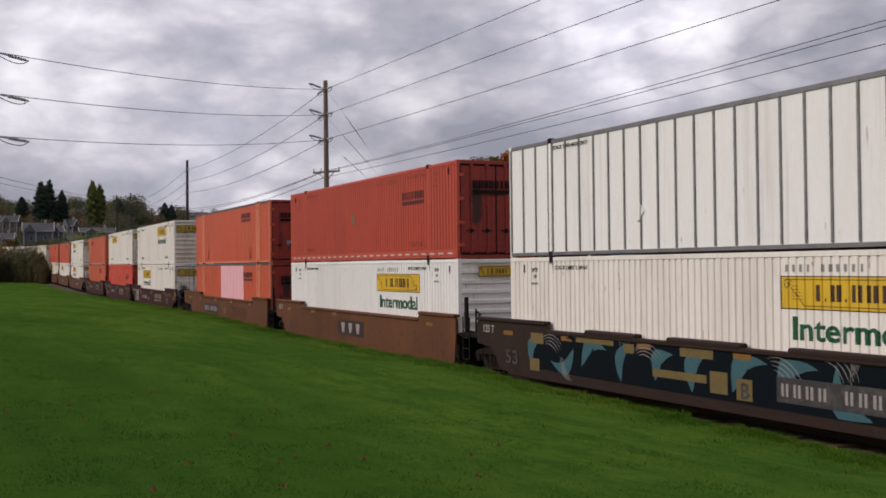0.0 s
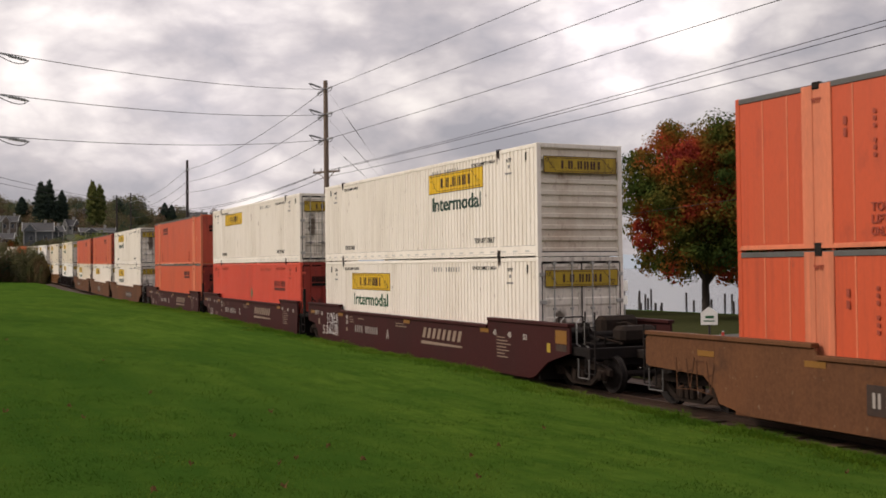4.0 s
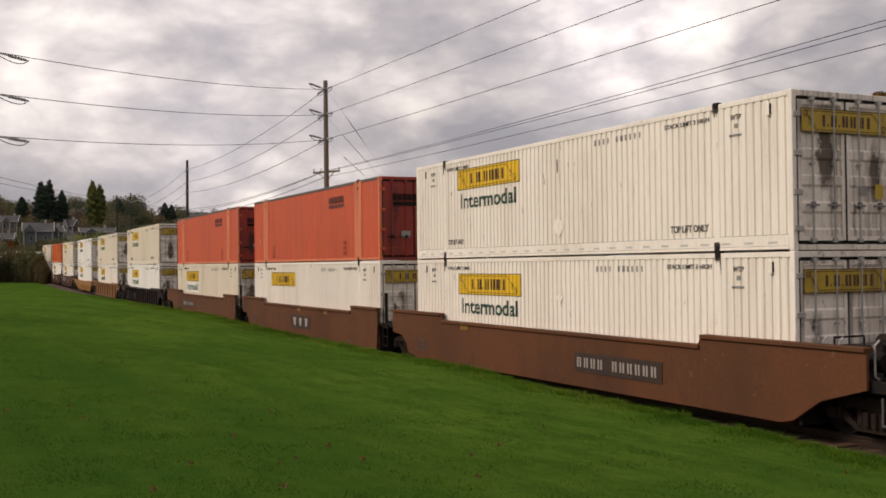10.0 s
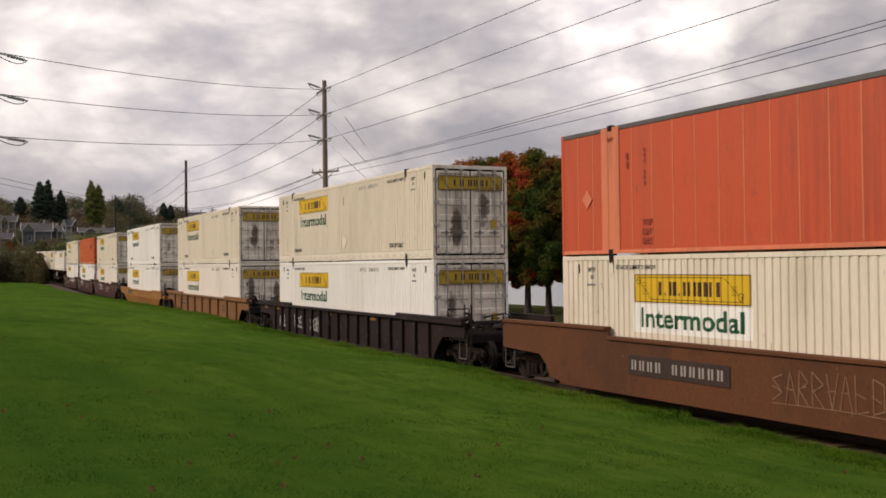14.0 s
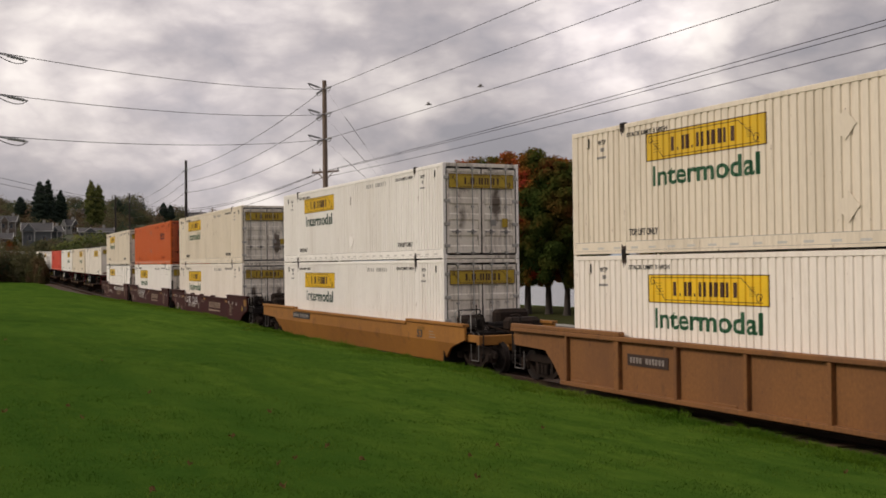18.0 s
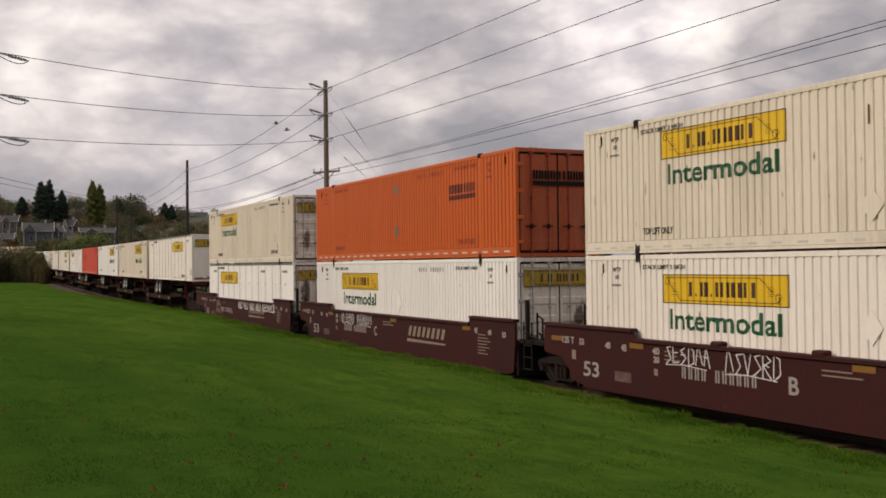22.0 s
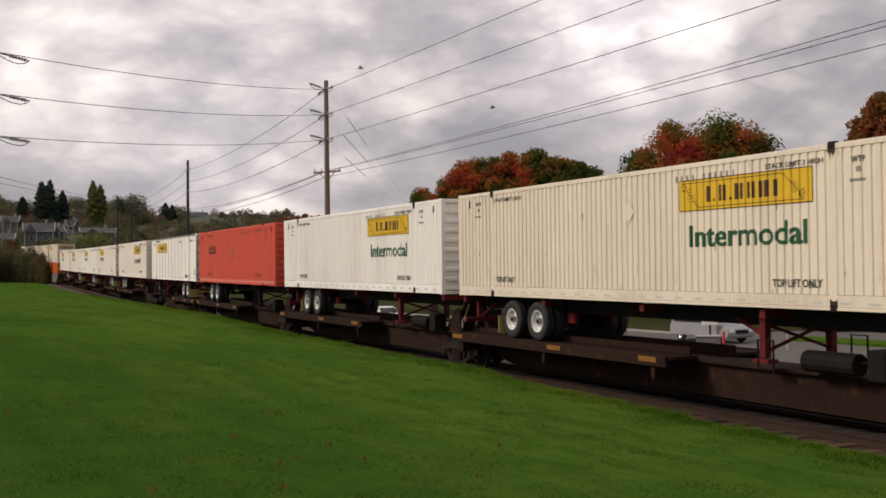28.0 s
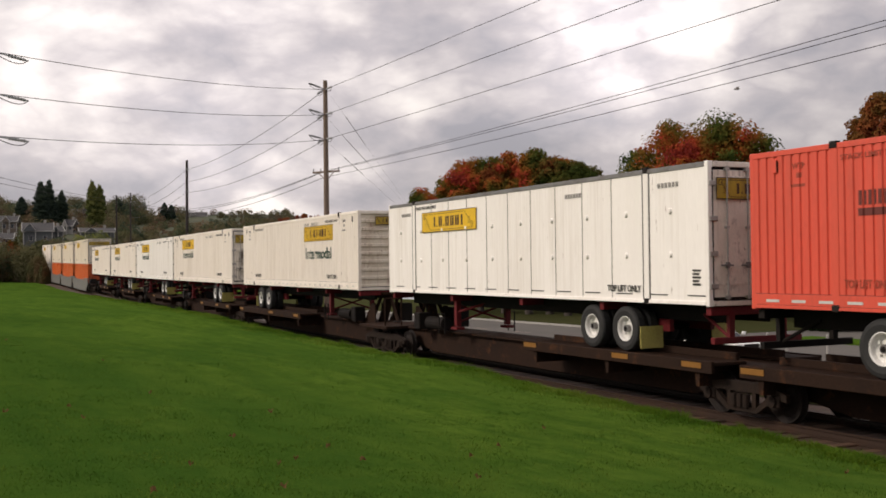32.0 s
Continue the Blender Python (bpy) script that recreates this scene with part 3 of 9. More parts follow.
def shared(key, build):
    """The mesh kept under key; build fills it the first time."""
    if key not in SHARED:
        bm = bmesh.new()
        build(bm)
        SHARED[key] = finish(bm, str(key[0]) if isinstance(key, tuple) else str(key))
    return SHARED[key]


def part(name, shape, mat, parent, label="", at=None):
    """Links a bmesh or a shared mesh as ONE mesh object under a thing or a part."""
    me = finish(shape, name) if isinstance(shape, bmesh.types.BMesh) else shape
    ob = new(name, me)
    ob.material_slots[0].link = "OBJECT"
    ob.material_slots[0].material = mat
    ob.parent = parent
    if at is not None:
        ob.matrix_basis = at if isinstance(at, Matrix) else Matrix.Translation(at)
    if label:
        ob["label"] = label
    if name == "lettering":         # strokes too small to pick apart
        ob["kind"] = "stuff"
    return ob


def thing(name, label, category, group="", m=None, kind=""):
    ob = tagged(new(name), label, category, group, kind)
    if m is not None:
        ob.matrix_basis = m
    return ob


def solid(name, bm, mat, label, category, kind="", group="", m=None):
    ob = part(name, bm, mat, None)
    tagged(ob, label, category, group, kind)
    if m is not None:
        ob.matrix_basis = m
    return ob


TEXTS = {}


def words(text, size, bold=0.0):
    key = (text, size, bold)
    if key not in TEXTS:
        cu = bpy.data.curves.new("words", "FONT")
        cu.body, cu.size, cu.offset, cu.extrude = text, size, bold, 0.003
        cu.align_x, cu.align_y = "LEFT", "BOTTOM_BASELINE"
        cu.resolution_u = 3
        ob = bpy.data.objects.new("words", cu)
        me = bpy.data.meshes.new_from_object(ob)
        me.name = "words"
        bpy.data.objects.remove(ob)
        bpy.data.curves.remove(cu)
        me.materials.clear()
        me.materials.append(None)
        TEXTS[key] = me
    return TEXTS[key]


def width_of(me):
    xs = [v.co.x for v in me.vertices]
    return max(xs) - min(xs) if xs else 1.0


def lettering(text, x, y, z, wide, size, mat, parent, bold=0.0, name="lettering"):
    """Words on the side that faces the lawn, wide metres long from x, their foot at z."""
    me = words(text, size, bold)
    k = wide / width_of(me)
    return tagged(part(name, me, mat, parent, at=Matrix.Translation((x, y, z)) @ pose(0, 0, 0, 90) @ Matrix.Diagonal((k, 1, 1, 1))), kind="stuff")


def interp(x, table):
    if x <= table[0][0]:
        return table[0][1]
    for (a, p), (b, q) in zip(table, table[1:]):
        if x <= b:
            return p + (q - p) * (x - a) / (b - a)
    return table[-1][1]


def draped(key, shape, x, z, folds):
    """A flat print laid into the folds of a side sheet: shape fills it in its own x and z from 0."""
    if key not in SHARED:
        b = bmesh.new()
        shape(b)
        for v in b.verts:
            v.co.x += x
            v.co.z += z
        lo, hi = min(v.co.x for v in b.verts), max(v.co.x for v in b.verts)
        for fx, _ in folds:
            if lo < fx < hi:
                bmesh.ops.bisect_plane(b, geom=b.verts[:] + b.edges[:] + b.faces[:], plane_co=(fx, 0, 0), plane_no=(1, 0, 0))
        for v in b.verts:
            v.co.y += interp(v.co.x, folds)
        SHARED[key] = finish(b, "print")
    return SHARED[key]


# what moves with the train: (object, middle at 16 s, height over the rail)
TRAIN = []

# ---- ground, track, road, water ----
EDGE_Z = [(-320, 3.15), (-260, 2.93), (-220, 2.35), (-200, 1.95), (-180, 1.58), (-160, 1.28), (-140, 1.03), (-74, 0.98), (-49, 0.95), (-39, 0.68), (-26, 0.6), (-21.8, 0.56), (-18.8, 0.42), (-14, 0.33), (-10, 0.28), (30, 0.2)]


def centre_y(x):
    return line(min(max(x, -330), 400)).y


def smooth(a, b, x):
    k = min(1.0, max(0.0, (x - a) / (b - a)))
    return k * k * (3 - 2 * k)


SHORE = 67.0


def ground_z(x, y):
    """Lawn, railway bank, road level and sea bed."""
    d = y - centre_y(x)
    rail_z = line(max(x, -330)).z
    edge = interp(x, EDGE_Z)
    if d < 0:
        rise = 0.075 * min(14.0, max(0.0, -d - 3.2)) * (1 - 0.75 * smooth(-20, -80, x)) * (1 - smooth(-80, -120, x))
        lawn = edge + rise + 0.05 * noise.noise(Vector((x * 0.12, y * 0.12, 0)))
        k = smooth(-2.45, -3.35, d)
        return (rail_z - 0.32) * (1 - k) + lawn * k
    low = -1.34 + 0.5 * max(0.0, rail_z - 0.9)
    k = smooth(2.3, 7.5, d)
    z = (rail_z - 0.32) * (1 - k) + low * k
    k = smooth(SHORE, SHORE + 4, y + 0.12 * min(0.0, x + 150))
    return z * (1 - k) - 5.2 * k


def graded(lo, hi, near_lo, near_hi, step, grow=1.22):
    vals = []
    v = near_lo
    while v < near_hi:
        vals.append(v)
        v += step
    s = step
    while v < hi:
        vals.append(v)
        s *= grow
        v += s
    vals.append(hi)
    v, s = near_lo, step
    left = []
    while v > lo:
        s *= grow
        v -= s
        left.append(max(v, lo))
    return left[::-1] + vals


xs = graded(-4200, 4200, -130, 30, 1.0)
ys = graded(-4200, 4200, -10, 72, 0.55)
gv, gf = [], []
for x in xs:
    for y in ys:
        gv.append((x, y, ground_z(x, y)))
ny = len(ys)
for i in range(len(xs) - 1):
    for j in range(ny - 1):
        gf.append((i * ny + j, (i + 1) * ny + j, (i + 1) * ny + j + 1, i * ny + j + 1))
gm = bpy.data.meshes.new("ground")
gm.from_pydata(gv, [], gf)
gm.shade_smooth()
gm.materials.append(GRASS)
ground = tagged(new("ground", gm), "wide mown green lawn with a few fallen leaves", "ground", kind="structure")

# water of the bay, and the far shore across it
WATER = bpy.data.materials.new("bay_water")
WATER.use_nodes = True
wb = WATER.node_tree.nodes["Principled BSDF"]
wb.inputs["Base Color"].default_value = (0.10, 0.13, 0.15, 1)
wb.inputs["Roughness"].default_value = 0.12
wt = WATER.node_tree.nodes.new("ShaderNodeTexNoise")
wt.inputs["Scale"].default_value, wt.inputs["Detail"].default_value = 0.8, 5
wtc = WATER.node_tree.nodes.new("ShaderNodeTexCoord")
wbp = WATER.node_tree.nodes.new("ShaderNodeBump")
wbp.inputs["Strength"].default_value, wbp.inputs["Distance"].default_value = 0.12, 0.1
WATER.node_tree.links.new(wtc.outputs["Object"], wt.inputs["Vector"])
WATER.node_tree.links.new(wt.outputs["Fac"], wbp.inputs["Height"])
WATER.node_tree.links.new(wbp.outputs[0], wb.inputs["Normal"])
wm = bpy.data.meshes.new("water")
wm.from_pydata([(-4150, SHORE - 3, -3.1), (4150, SHORE - 3, -3.1), (4150, 4150, -3.1), (-4150, 4150, -3.1)], [], [(0, 1, 2, 3)])
wm.materials.append(WATER)
tagged(new("water", wm), "calm grey bay water with small ripples", "water", kind="structure")

bm = bmesh.new()
FAR_SHORE = material("hazy_far_hills", (0.34, 0.40, 0.46), 0.9, spots=0.4, spot_colour=(0.28, 0.34, 0.40), scale=0.01, grain=0.05, bump=0)
prev = None
for i in range(90):
    a = radians(20 + i * 1.2)
    r = 3600
    p = Vector((-math.cos(a) * r, math.sin(a) * r, 0))
    h = 42 + 30 * noise.noise(Vector((i * 0.13, 2.0, 0))) + 8 * noise.noise(Vector((i * 0.6, 5.0, 0)))
    ring = [bm.verts.new((p.x, p.y, -4)), bm.verts.new((p.x * 1.03, p.y * 1.03, max(8, h))), bm.verts.new((p.x * 1.12, p.y * 1.12, -4))]
    if prev:
        for k in range(2):
            bm.faces.new((prev[k], prev[k + 1], ring[k + 1], ring[k]))
    prev = ring
solid("backdrop", bm, FAR_SHORE, "low hazy blue hills across the bay", "hills", kind="structure")


def ribbon(profile, s0, s1, step, dz=0.0):
    """A strip swept along the track: profile in lateral and height."""
    b = bmesh.new()
    last = None
    n = int((s1 - s0) / step)
    for i in range(n + 1):
        s = s0 + (s1 - s0) * i / n
        c, d = line(s), line(s + 0.5) - line(s - 0.5)
        side = Vector((-d.y, d.x, 0)).normalized()
        ring = [b.verts.new(c + side * a + Vector((0, 0, z + dz))) for a, z in profile]
        if last:
            for k in range(len(profile) - 1):
                b.faces.new((last[k], last[k + 1], ring[k + 1], ring[k]))
        last = ring
    return b


track = thing("railway_track", "single railway track with rusty rails on dirty ballast", "track", kind="structure")
part("ballast", ribbon([(-3.0, -0.37), (-2.5, -0.28), (-1.7, -0.19), (0, -0.175), (1.7, -0.19), (2.6, -0.3), (4.6, -0.66), (7.5, -1.26)], -300, 60, 1.0), BALLAST, track, "dirty brown ballast")
# dark strip along the far bank; its colour stands in for the cars' shade
bm = bmesh.new()
last = None
for i in range(120):
    s = -190 + i * 1.85
    c = line(s)
    ring = [bm.verts.new((c.x, c.y + d, ground_z(c.x, c.y + d) + 0.035)) for d in (5.0, 6.0, 7.0, 8.2, 9.4, 10.6 + 0.7 * noise.noise(Vector((s * 0.3, 1, 0))))]
    if last:
        for k in range(5):
            bm.faces.new((last[k], ring[k], ring[k + 1], last[k + 1])[::-1])
    last = ring
part("cinder_shoulder", bm, BALLAST, track, "dark ballast-coloured shoulder standing in for shade under the cars")
for y in (-0.75, 0.75):
    prof = [(y - 0.07, -0.17), (y - 0.07, -0.155), (y - 0.012, -0.13), (y - 0.012, -0.045), (y - 0.037, -0.035), (y - 0.037, -0.004), (y - 0.03, 0.0), (y + 0.03, 0.0), (y + 0.037, -0.004), (y + 0.037, -0.035), (y + 0.012, -0.045), (y + 0.012, -0.13), (y + 0.07, -0.155), (y + 0.07, -0.17)]
    part("rail", ribbon(prof, -300, 60, 2.0), RAIL, track, "rusty steel rail with a worn head")
rng = random.Random(4)
tie_mesh = shared("tie", lambda b: box(b, -0.115, 0.115, -1.32, 1.32, -0.33, -0.165, 0.012))
far_ties = bmesh.new()
s = -300.0
while s < 50:
    c, d = line(s), line(s + 0.5) - line(s - 0.5)
    m = Matrix.Translation(c + Vector((0, 0, rng.uniform(-0.012, 0.008)))) @ pose(0, 0, 0, rng.uniform(-1, 1), 0, math.degrees(math.atan2(d.y, d.x)) + rng.uniform(-1.5, 1.5)) @ Matrix.Translation((0, rng.uniform(-0.06, 0.06), 0))
    if -60 < s < 10:
        part("tie", tie_mesh, TIE, track, at=m)
    else:
        n0 = len(far_ties.verts)
        box(far_ties, -0.115, 0.115, -1.32, 1.32, -0.33, -0.165)
        far_ties.verts.ensure_lookup_table()
        for v in far_ties.verts[n0:]:
            v.co = m @ v.co
    s += 0.55
tagged(part("ties", far_ties, TIE, track), kind="stuff")

# ballast stones strewn on the shoulder
bm = bmesh.new()
for i in range(2600):
    s = -4 - 40 * rng.random() ** 1.3
    y = rng.uniform(-2.9, -0.95)
    c = line(s)
    p = Vector((c.x, c.y + y, c.z - 0.205 - max(0, -y - 1.7) * 0.12))
    r = rng.uniform(0.02, 0.055)
    vs = [bm.verts.new(p + Vector((rng.uniform(-1, 1), rng.uniform(-1, 1), 0)).normalized() * r + Vector((0, 0, -0.005))) for _ in range(3)]
    top = bm.verts.new(p + Vector((rng.uniform(-r, r) * 0.4, rng.uniform(-r, r) * 0.4, r * 0.9)))
    for k in range(3):
        bm.faces.new((vs[k], vs[(k + 1) % 3], top))
tagged(part("ballast_stones", bm, BALLAST, track), kind="stuff")

# the shore road beyond the track, with its kerbs and a verge
road = thing("road", "grey asphalt shore road with painted lines", "road", kind="structure")
bm = bmesh.new()
box(bm, -190, 40, 28.5, 44.0, -1.7, -1.285)
box(bm, -50, 30, 44.0, 58.0, -1.7, -1.287)
part("carriageway", bm, ASPHALT, road, "worn grey asphalt")
for y, xa, xb in ((28.3, -190, 40), (44.0, -190, -50), (58.0, -50, 30)):
    bm = bmesh.new()
    box(bm, xa, xb, y, y + 0.2, -1.6, -1.15, 0.02)
    part("kerb", bm, KERB, road, "pale concrete kerb")
bm = bmesh.new()
for i in range(40):
    box(bm, -180 + i * 5.4, -178 + i * 5.4, 37.9, 38.02, -1.284, -1.28)
part("lane_line", bm, MATS["cream_stencil"], road, "worn pale lane line")
bm = bmesh.new()
box(bm, -44, -22, 45.2, 47.4, -1.5, -1.13, 0.05)
part("traffic_island", bm, GRASS, road, "grassy kerbed island")

def rough_strip(near, far, x0, x1):
    """Rough ground from y = near(x) to y = far, laid just over the lawn's sheet."""
    b = bmesh.new()
    prior = None
    n = int((x1 - x0) / 1.9)
    for i in range(n + 1):
        x = x0 + (x1 - x0) * i / n
        ya = near(x)
        ring = [b.verts.new((x, yy, ground_z(x, yy) + 0.07 + 0.05 * noise.noise(Vector((x * 0.5, yy * 0.5, 1))))) for yy in (ya + (max(far, ya + 0.5) - ya) * k / 8 for k in range(9))]
        if prior:
            for k in range(8):
                b.faces.new((prior[k], ring[k], ring[k + 1], prior[k + 1])[::-1])
        prior = ring
    return b


ROUGH = material("rough_verge_grass", (0.042, 0.046, 0.019), 0.95, spots=0.6, spot_colour=(0.06, 0.052, 0.024), scale=0.7, grain=0.35, bump=0.6, spec=0.0, wear=0.5, wear_colour=(0.028, 0.022, 0.014))
tagged(part("verge", rough_strip(lambda x: centre_y(x) + 9.2, 28.25, -188, 22), ROUGH, None), "rough dull green verge beside the shore road", "verge", kind="structure")
for x0, x1, y0 in ((-188, -50.2, 44.25), (-50, 30, 58.25)):
    tagged(part("verge", rough_strip(lambda x: y0, SHORE + 1.2, x0, x1), ROUGH, None), "rough brown-green ground along the shore", "verge", kind="structure")

# ---- containers ----
LEN, WID, HIGH = 16.154, 2.591, 2.896
HL, HW = LEN / 2, WID / 2
POST = 6.05        # lifting posts, forty feet apart


FOLD = ((0.58, 0), (0.66, 1), (0.88, 1), (0.96, 0))


def corrugated(bm, x0, x1, z0, z1, y_out, depth=0.026, pitch=0.2):
    """A side sheet pressed into upright folds."""
    n = max(1, round((x1 - x0) / pitch))
    p = (x1 - x0) / n
    pts = [(x0, 0)]
    for i in range(n):
        a = x0 + i * p
        pts += [(a + p * u, depth * d) for u, d in FOLD]
    pts.append((x1, 0))
    lo = [bm.verts.new((x, y_out + d, z0)) for x, d in pts]
    hi = [bm.verts.new((x, y_out + d, z1)) for x, d in pts]
    for i in range(len(pts) - 1):
        bm.faces.new((lo[i], lo[i + 1], hi[i + 1], hi[i]))


def ribbed_end(bm, y0, y1, z0, z1, x_out, n, depth=0.04):
    """An end sheet pressed into level folds."""
    h = (z1 - z0) / n
    pts = [(z0, 0)]
    for i in range(n):
        a = z0 + i * h
        pts += [(a + h * 0.25, 0), (a + h * 0.33, -depth), (a + h * 0.85, -depth), (a + h * 0.95, 0)]
    pts.append((z1, 0))
    lo = [bm.verts.new((x_out + d, y0, z)) for z, d in pts]
    hi = [bm.verts.new((x_out + d, y1, z)) for z, d in pts]
    for i in range(len(pts) - 1):
        bm.faces.new((lo[i], hi[i], hi[i + 1], lo[i + 1]))


def fold_line():
    pts = []
    for x0, x1 in SECTIONS:
        n = max(1, round((x1 - x0) / 0.2))
        p = (x1 - x0) / n
        pts.append((x0, 0.0))
        for i in range(n):
            pts += [(x0 + p * (i + u), 0.026 * d) for u, d in FOLD]
        pts.append((x1, 0.0))
    return pts


SECTIONS = [(-HL + 0.1, -POST - 0.09), (-POST + 0.09, POST - 0.09), (POST + 0.09, HL - 0.1)]
FOLDS = fold_line()


def side_words(text, x, z, wide, size, mat, c, bold, style):
    """Words on a container's side; on a corrugated side they follow the folds."""
    if style != "corr":
        return lettering(text, x, -HW - (0.0 if style == "level" else 0.006), z, wide, size, mat, c, bold)
    me = words(text, size, bold)
    k = wide / width_of(me)

    def shape(b):
        b.from_mesh(me)
        b.transform(Matrix.Translation((0, -HW + 0.001, 0)) @ pose(0, 0, 0, 90) @ Matrix.Diagonal((k, 1, 1, 1)))
    return tagged(part("lettering", draped(("words", text, round(x, 2), round(z, 2), wide), shape, x, z, FOLDS), mat, c), kind="stuff")


def side_print(name, key, shape, x, z, mat, c, label, style):
    if style != "corr":
        return part(name, shared(key, shape), mat, c, label, at=(x, -HW - 0.006, z))

    def lower(b):
        shape(b)
        for v in b.verts:
            v.co.y += -HW + 0.003
    return part(name, draped((key, round(x, 2), round(z, 2)), lower, x, z, FOLDS), mat, c, label)


# widths of a trade name's signs and the upright bars that stand for each of them
LETTERS = [(0.42, ((0.35, 1.0),)), (0.12, ()), (0.60, ((0.0, 0.44), (0.60, 1.0))), (0.12, ()), (0.62, ((0.0, 0.40), (0.60, 1.0))), (0.60, ((0.0, 0.40), (0.60, 1.0))), (0.64, ((0.0, 0.42), (0.58, 1.0))), (0.50, ((0.22, 0.78),))]


def sign_bars(bm, w, h, thick=0.004):
    """Plain upright bars in place of the trade name on a sign w by h, from its lower corner, facing -y."""
    total = sum(q for q, _ in LETTERS) + 0.26 * (len(LETTERS) - 1)
    k = w * 0.56 / total
    x = w * 0.22
    for q, stems in LETTERS:
        for u, v in stems or ((0.0, 1.0),):
            box(bm, x + q * k * u, x + q * k * v, -thick, 0.001, h * 0.25, h * (0.25 + (0.50 if stems else 0.1)))
        x += (q + 0.26) * k


def sign_scroll(bm, w, h, thick=0.0035):
    """A thin drawn banner with rolled ends round the name."""
    def stroke(x0, z0, x1, z1, r=0.007):
        d = Vector((x1 - x0, z1 - z0)).normalized()
        nx, nz = -d.y * r, d.x * r
        slab(bm, [(x0 - nx, z0 - nz), (x1 - nx, z1 - nz), (x1 + nx, z1 + nz), (x0 + nx, z0 + nz)], -thick, 0.001)
    stroke(w * 0.03, h * 0.90, w * 0.80, h * 0.90), stroke(w * 0.16, h * 0.10, w * 0.95, h * 0.10)
    stroke(w * 0.05, h * 0.80, w * 0.16, h * 0.10), stroke(w * 0.80, h * 0.90, w * 0.92, h * 0.30)
    for cx, cz in ((0.045, 0.76), (0.93, 0.24)):
        pts = [(w * cx + h * 0.10 * math.cos(a) * (1.4 - a / 9), h * cz + h * 0.13 * math.sin(a) * (1.4 - a / 9)) for a in (k * 0.9 for k in range(9))]
        for p, q in zip(pts, pts[1:]):
            stroke(*p, *q, 0.008)
    for k in range(5):
        stroke(w * 0.075, h * (0.70 - k * 0.1), w * (0.115 + k * 0.01), h * (0.70 - k * 0.1), 0.004)
        stroke(w * 0.86, h * (0.60 - k * 0.07), w * 0.90, h * (0.60 - k * 0.07), 0.004)


def sign_border(b, w, h, t=0.0045):
    for x0, x1, z0, z1 in ((0, w, -0.008, 0.010), (0, w, h - 0.010, h + 0.008), (-0.008, 0.010, -0.008, h + 0.008), (w - 0.010, w + 0.008, -0.008, h + 0.008)):
        box(b, x0, x1, -t, 0.0, z0, z1)


def sign(x, z, w, h, y, parent, dirty=False, at=None, style=""):
    """A yellow sign; on a corrugated side it is stuck into the folds."""
    pieces = (("sign_border", sign_border, SIGN_DARK), ("banner", sign_scroll, SIGN_DARK), ("lettering", sign_bars, SIGN_DARK))
    say = "soiled yellow sign" if dirty else "yellow sign with a thin dark border"
    if style == "corr":
        plate = side_print("sign_panel", ("sign_panel", w, h), lambda b: box(b, 0, w, -0.002, 0.0, 0, h), x, z, YELLOW, parent, say, style)
        for name, build, ink in pieces:
            tagged(side_print(name, (name, w, h), lambda b: build(b, w, h), x, z, ink, plate, "", style), kind="stuff")
        return
    m = at if at is not None else Matrix.Translation((x, y, z))
    plate = part("sign_panel", shared(("sign_panel", w, h), lambda b: box(b, 0, w, -0.010, 0.0, 0, h)), YELLOW_DIRTY if dirty else YELLOW, parent, say, at=m)
    for name, build, ink in pieces:
        tagged(part(name, shared((name, w, h), lambda b: build(b, w, h)), ink, plate, at=(0, -0.010, 0)), kind="stuff")


def mark_bars(b, w, h):
    k = w / 9
    for i in range(9):
        for u, v in ((0.04, 0.40), (0.52, 0.86)) if i != 5 else ((0.25, 0.65),):
            box(b, (i + u) * k, (i + v) * k, -0.004, 0, h * 0.42, h)
    box(b, 0, w, -0.004, 0, 0, h * 0.3)


def carrier_mark(x, z, w, h, y, parent, mat, at=None):
    """A carrier's dark two-line mark as plain bars."""
    build = lambda b: mark_bars(b, w, h)
    part("carrier_mark", shared(("carrier_mark", w, h), build), mat, parent, "dark carrier mark", at=at if at is not None else Matrix.Translation((x, y, z)))


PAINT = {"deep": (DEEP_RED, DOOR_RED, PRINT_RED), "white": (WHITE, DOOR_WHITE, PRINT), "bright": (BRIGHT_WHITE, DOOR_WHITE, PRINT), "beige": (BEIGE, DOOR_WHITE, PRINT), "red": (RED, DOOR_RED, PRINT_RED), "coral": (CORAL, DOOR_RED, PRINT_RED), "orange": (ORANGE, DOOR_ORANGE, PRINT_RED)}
SAY = {"deep": "deep red", "white": "white", "bright": "bright white", "beige": "cream-white", "red": "faded red", "coral": "faded coral-red", "orange": "bright orange"}
HOW = {"corr": "corrugated", "plate": "smooth-sided", "panel": "flat-panelled", "seam": "dark-seamed"}


def door_frame(b, x, y0, y1):
    """The four bars that frame a door leaf."""
    for ya, yb, za, zb in ((y0, y0 + 0.09, 0.18, 2.72), (y1 - 0.09, y1, 0.18, 2.72), (y0 + 0.09, y1 - 0.09, 0.18, 0.26), (y0 + 0.09, y1 - 0.09, 2.66, 2.72)):
        box(b, x - 0.02, x + 0.026, ya, yb, za, zb)


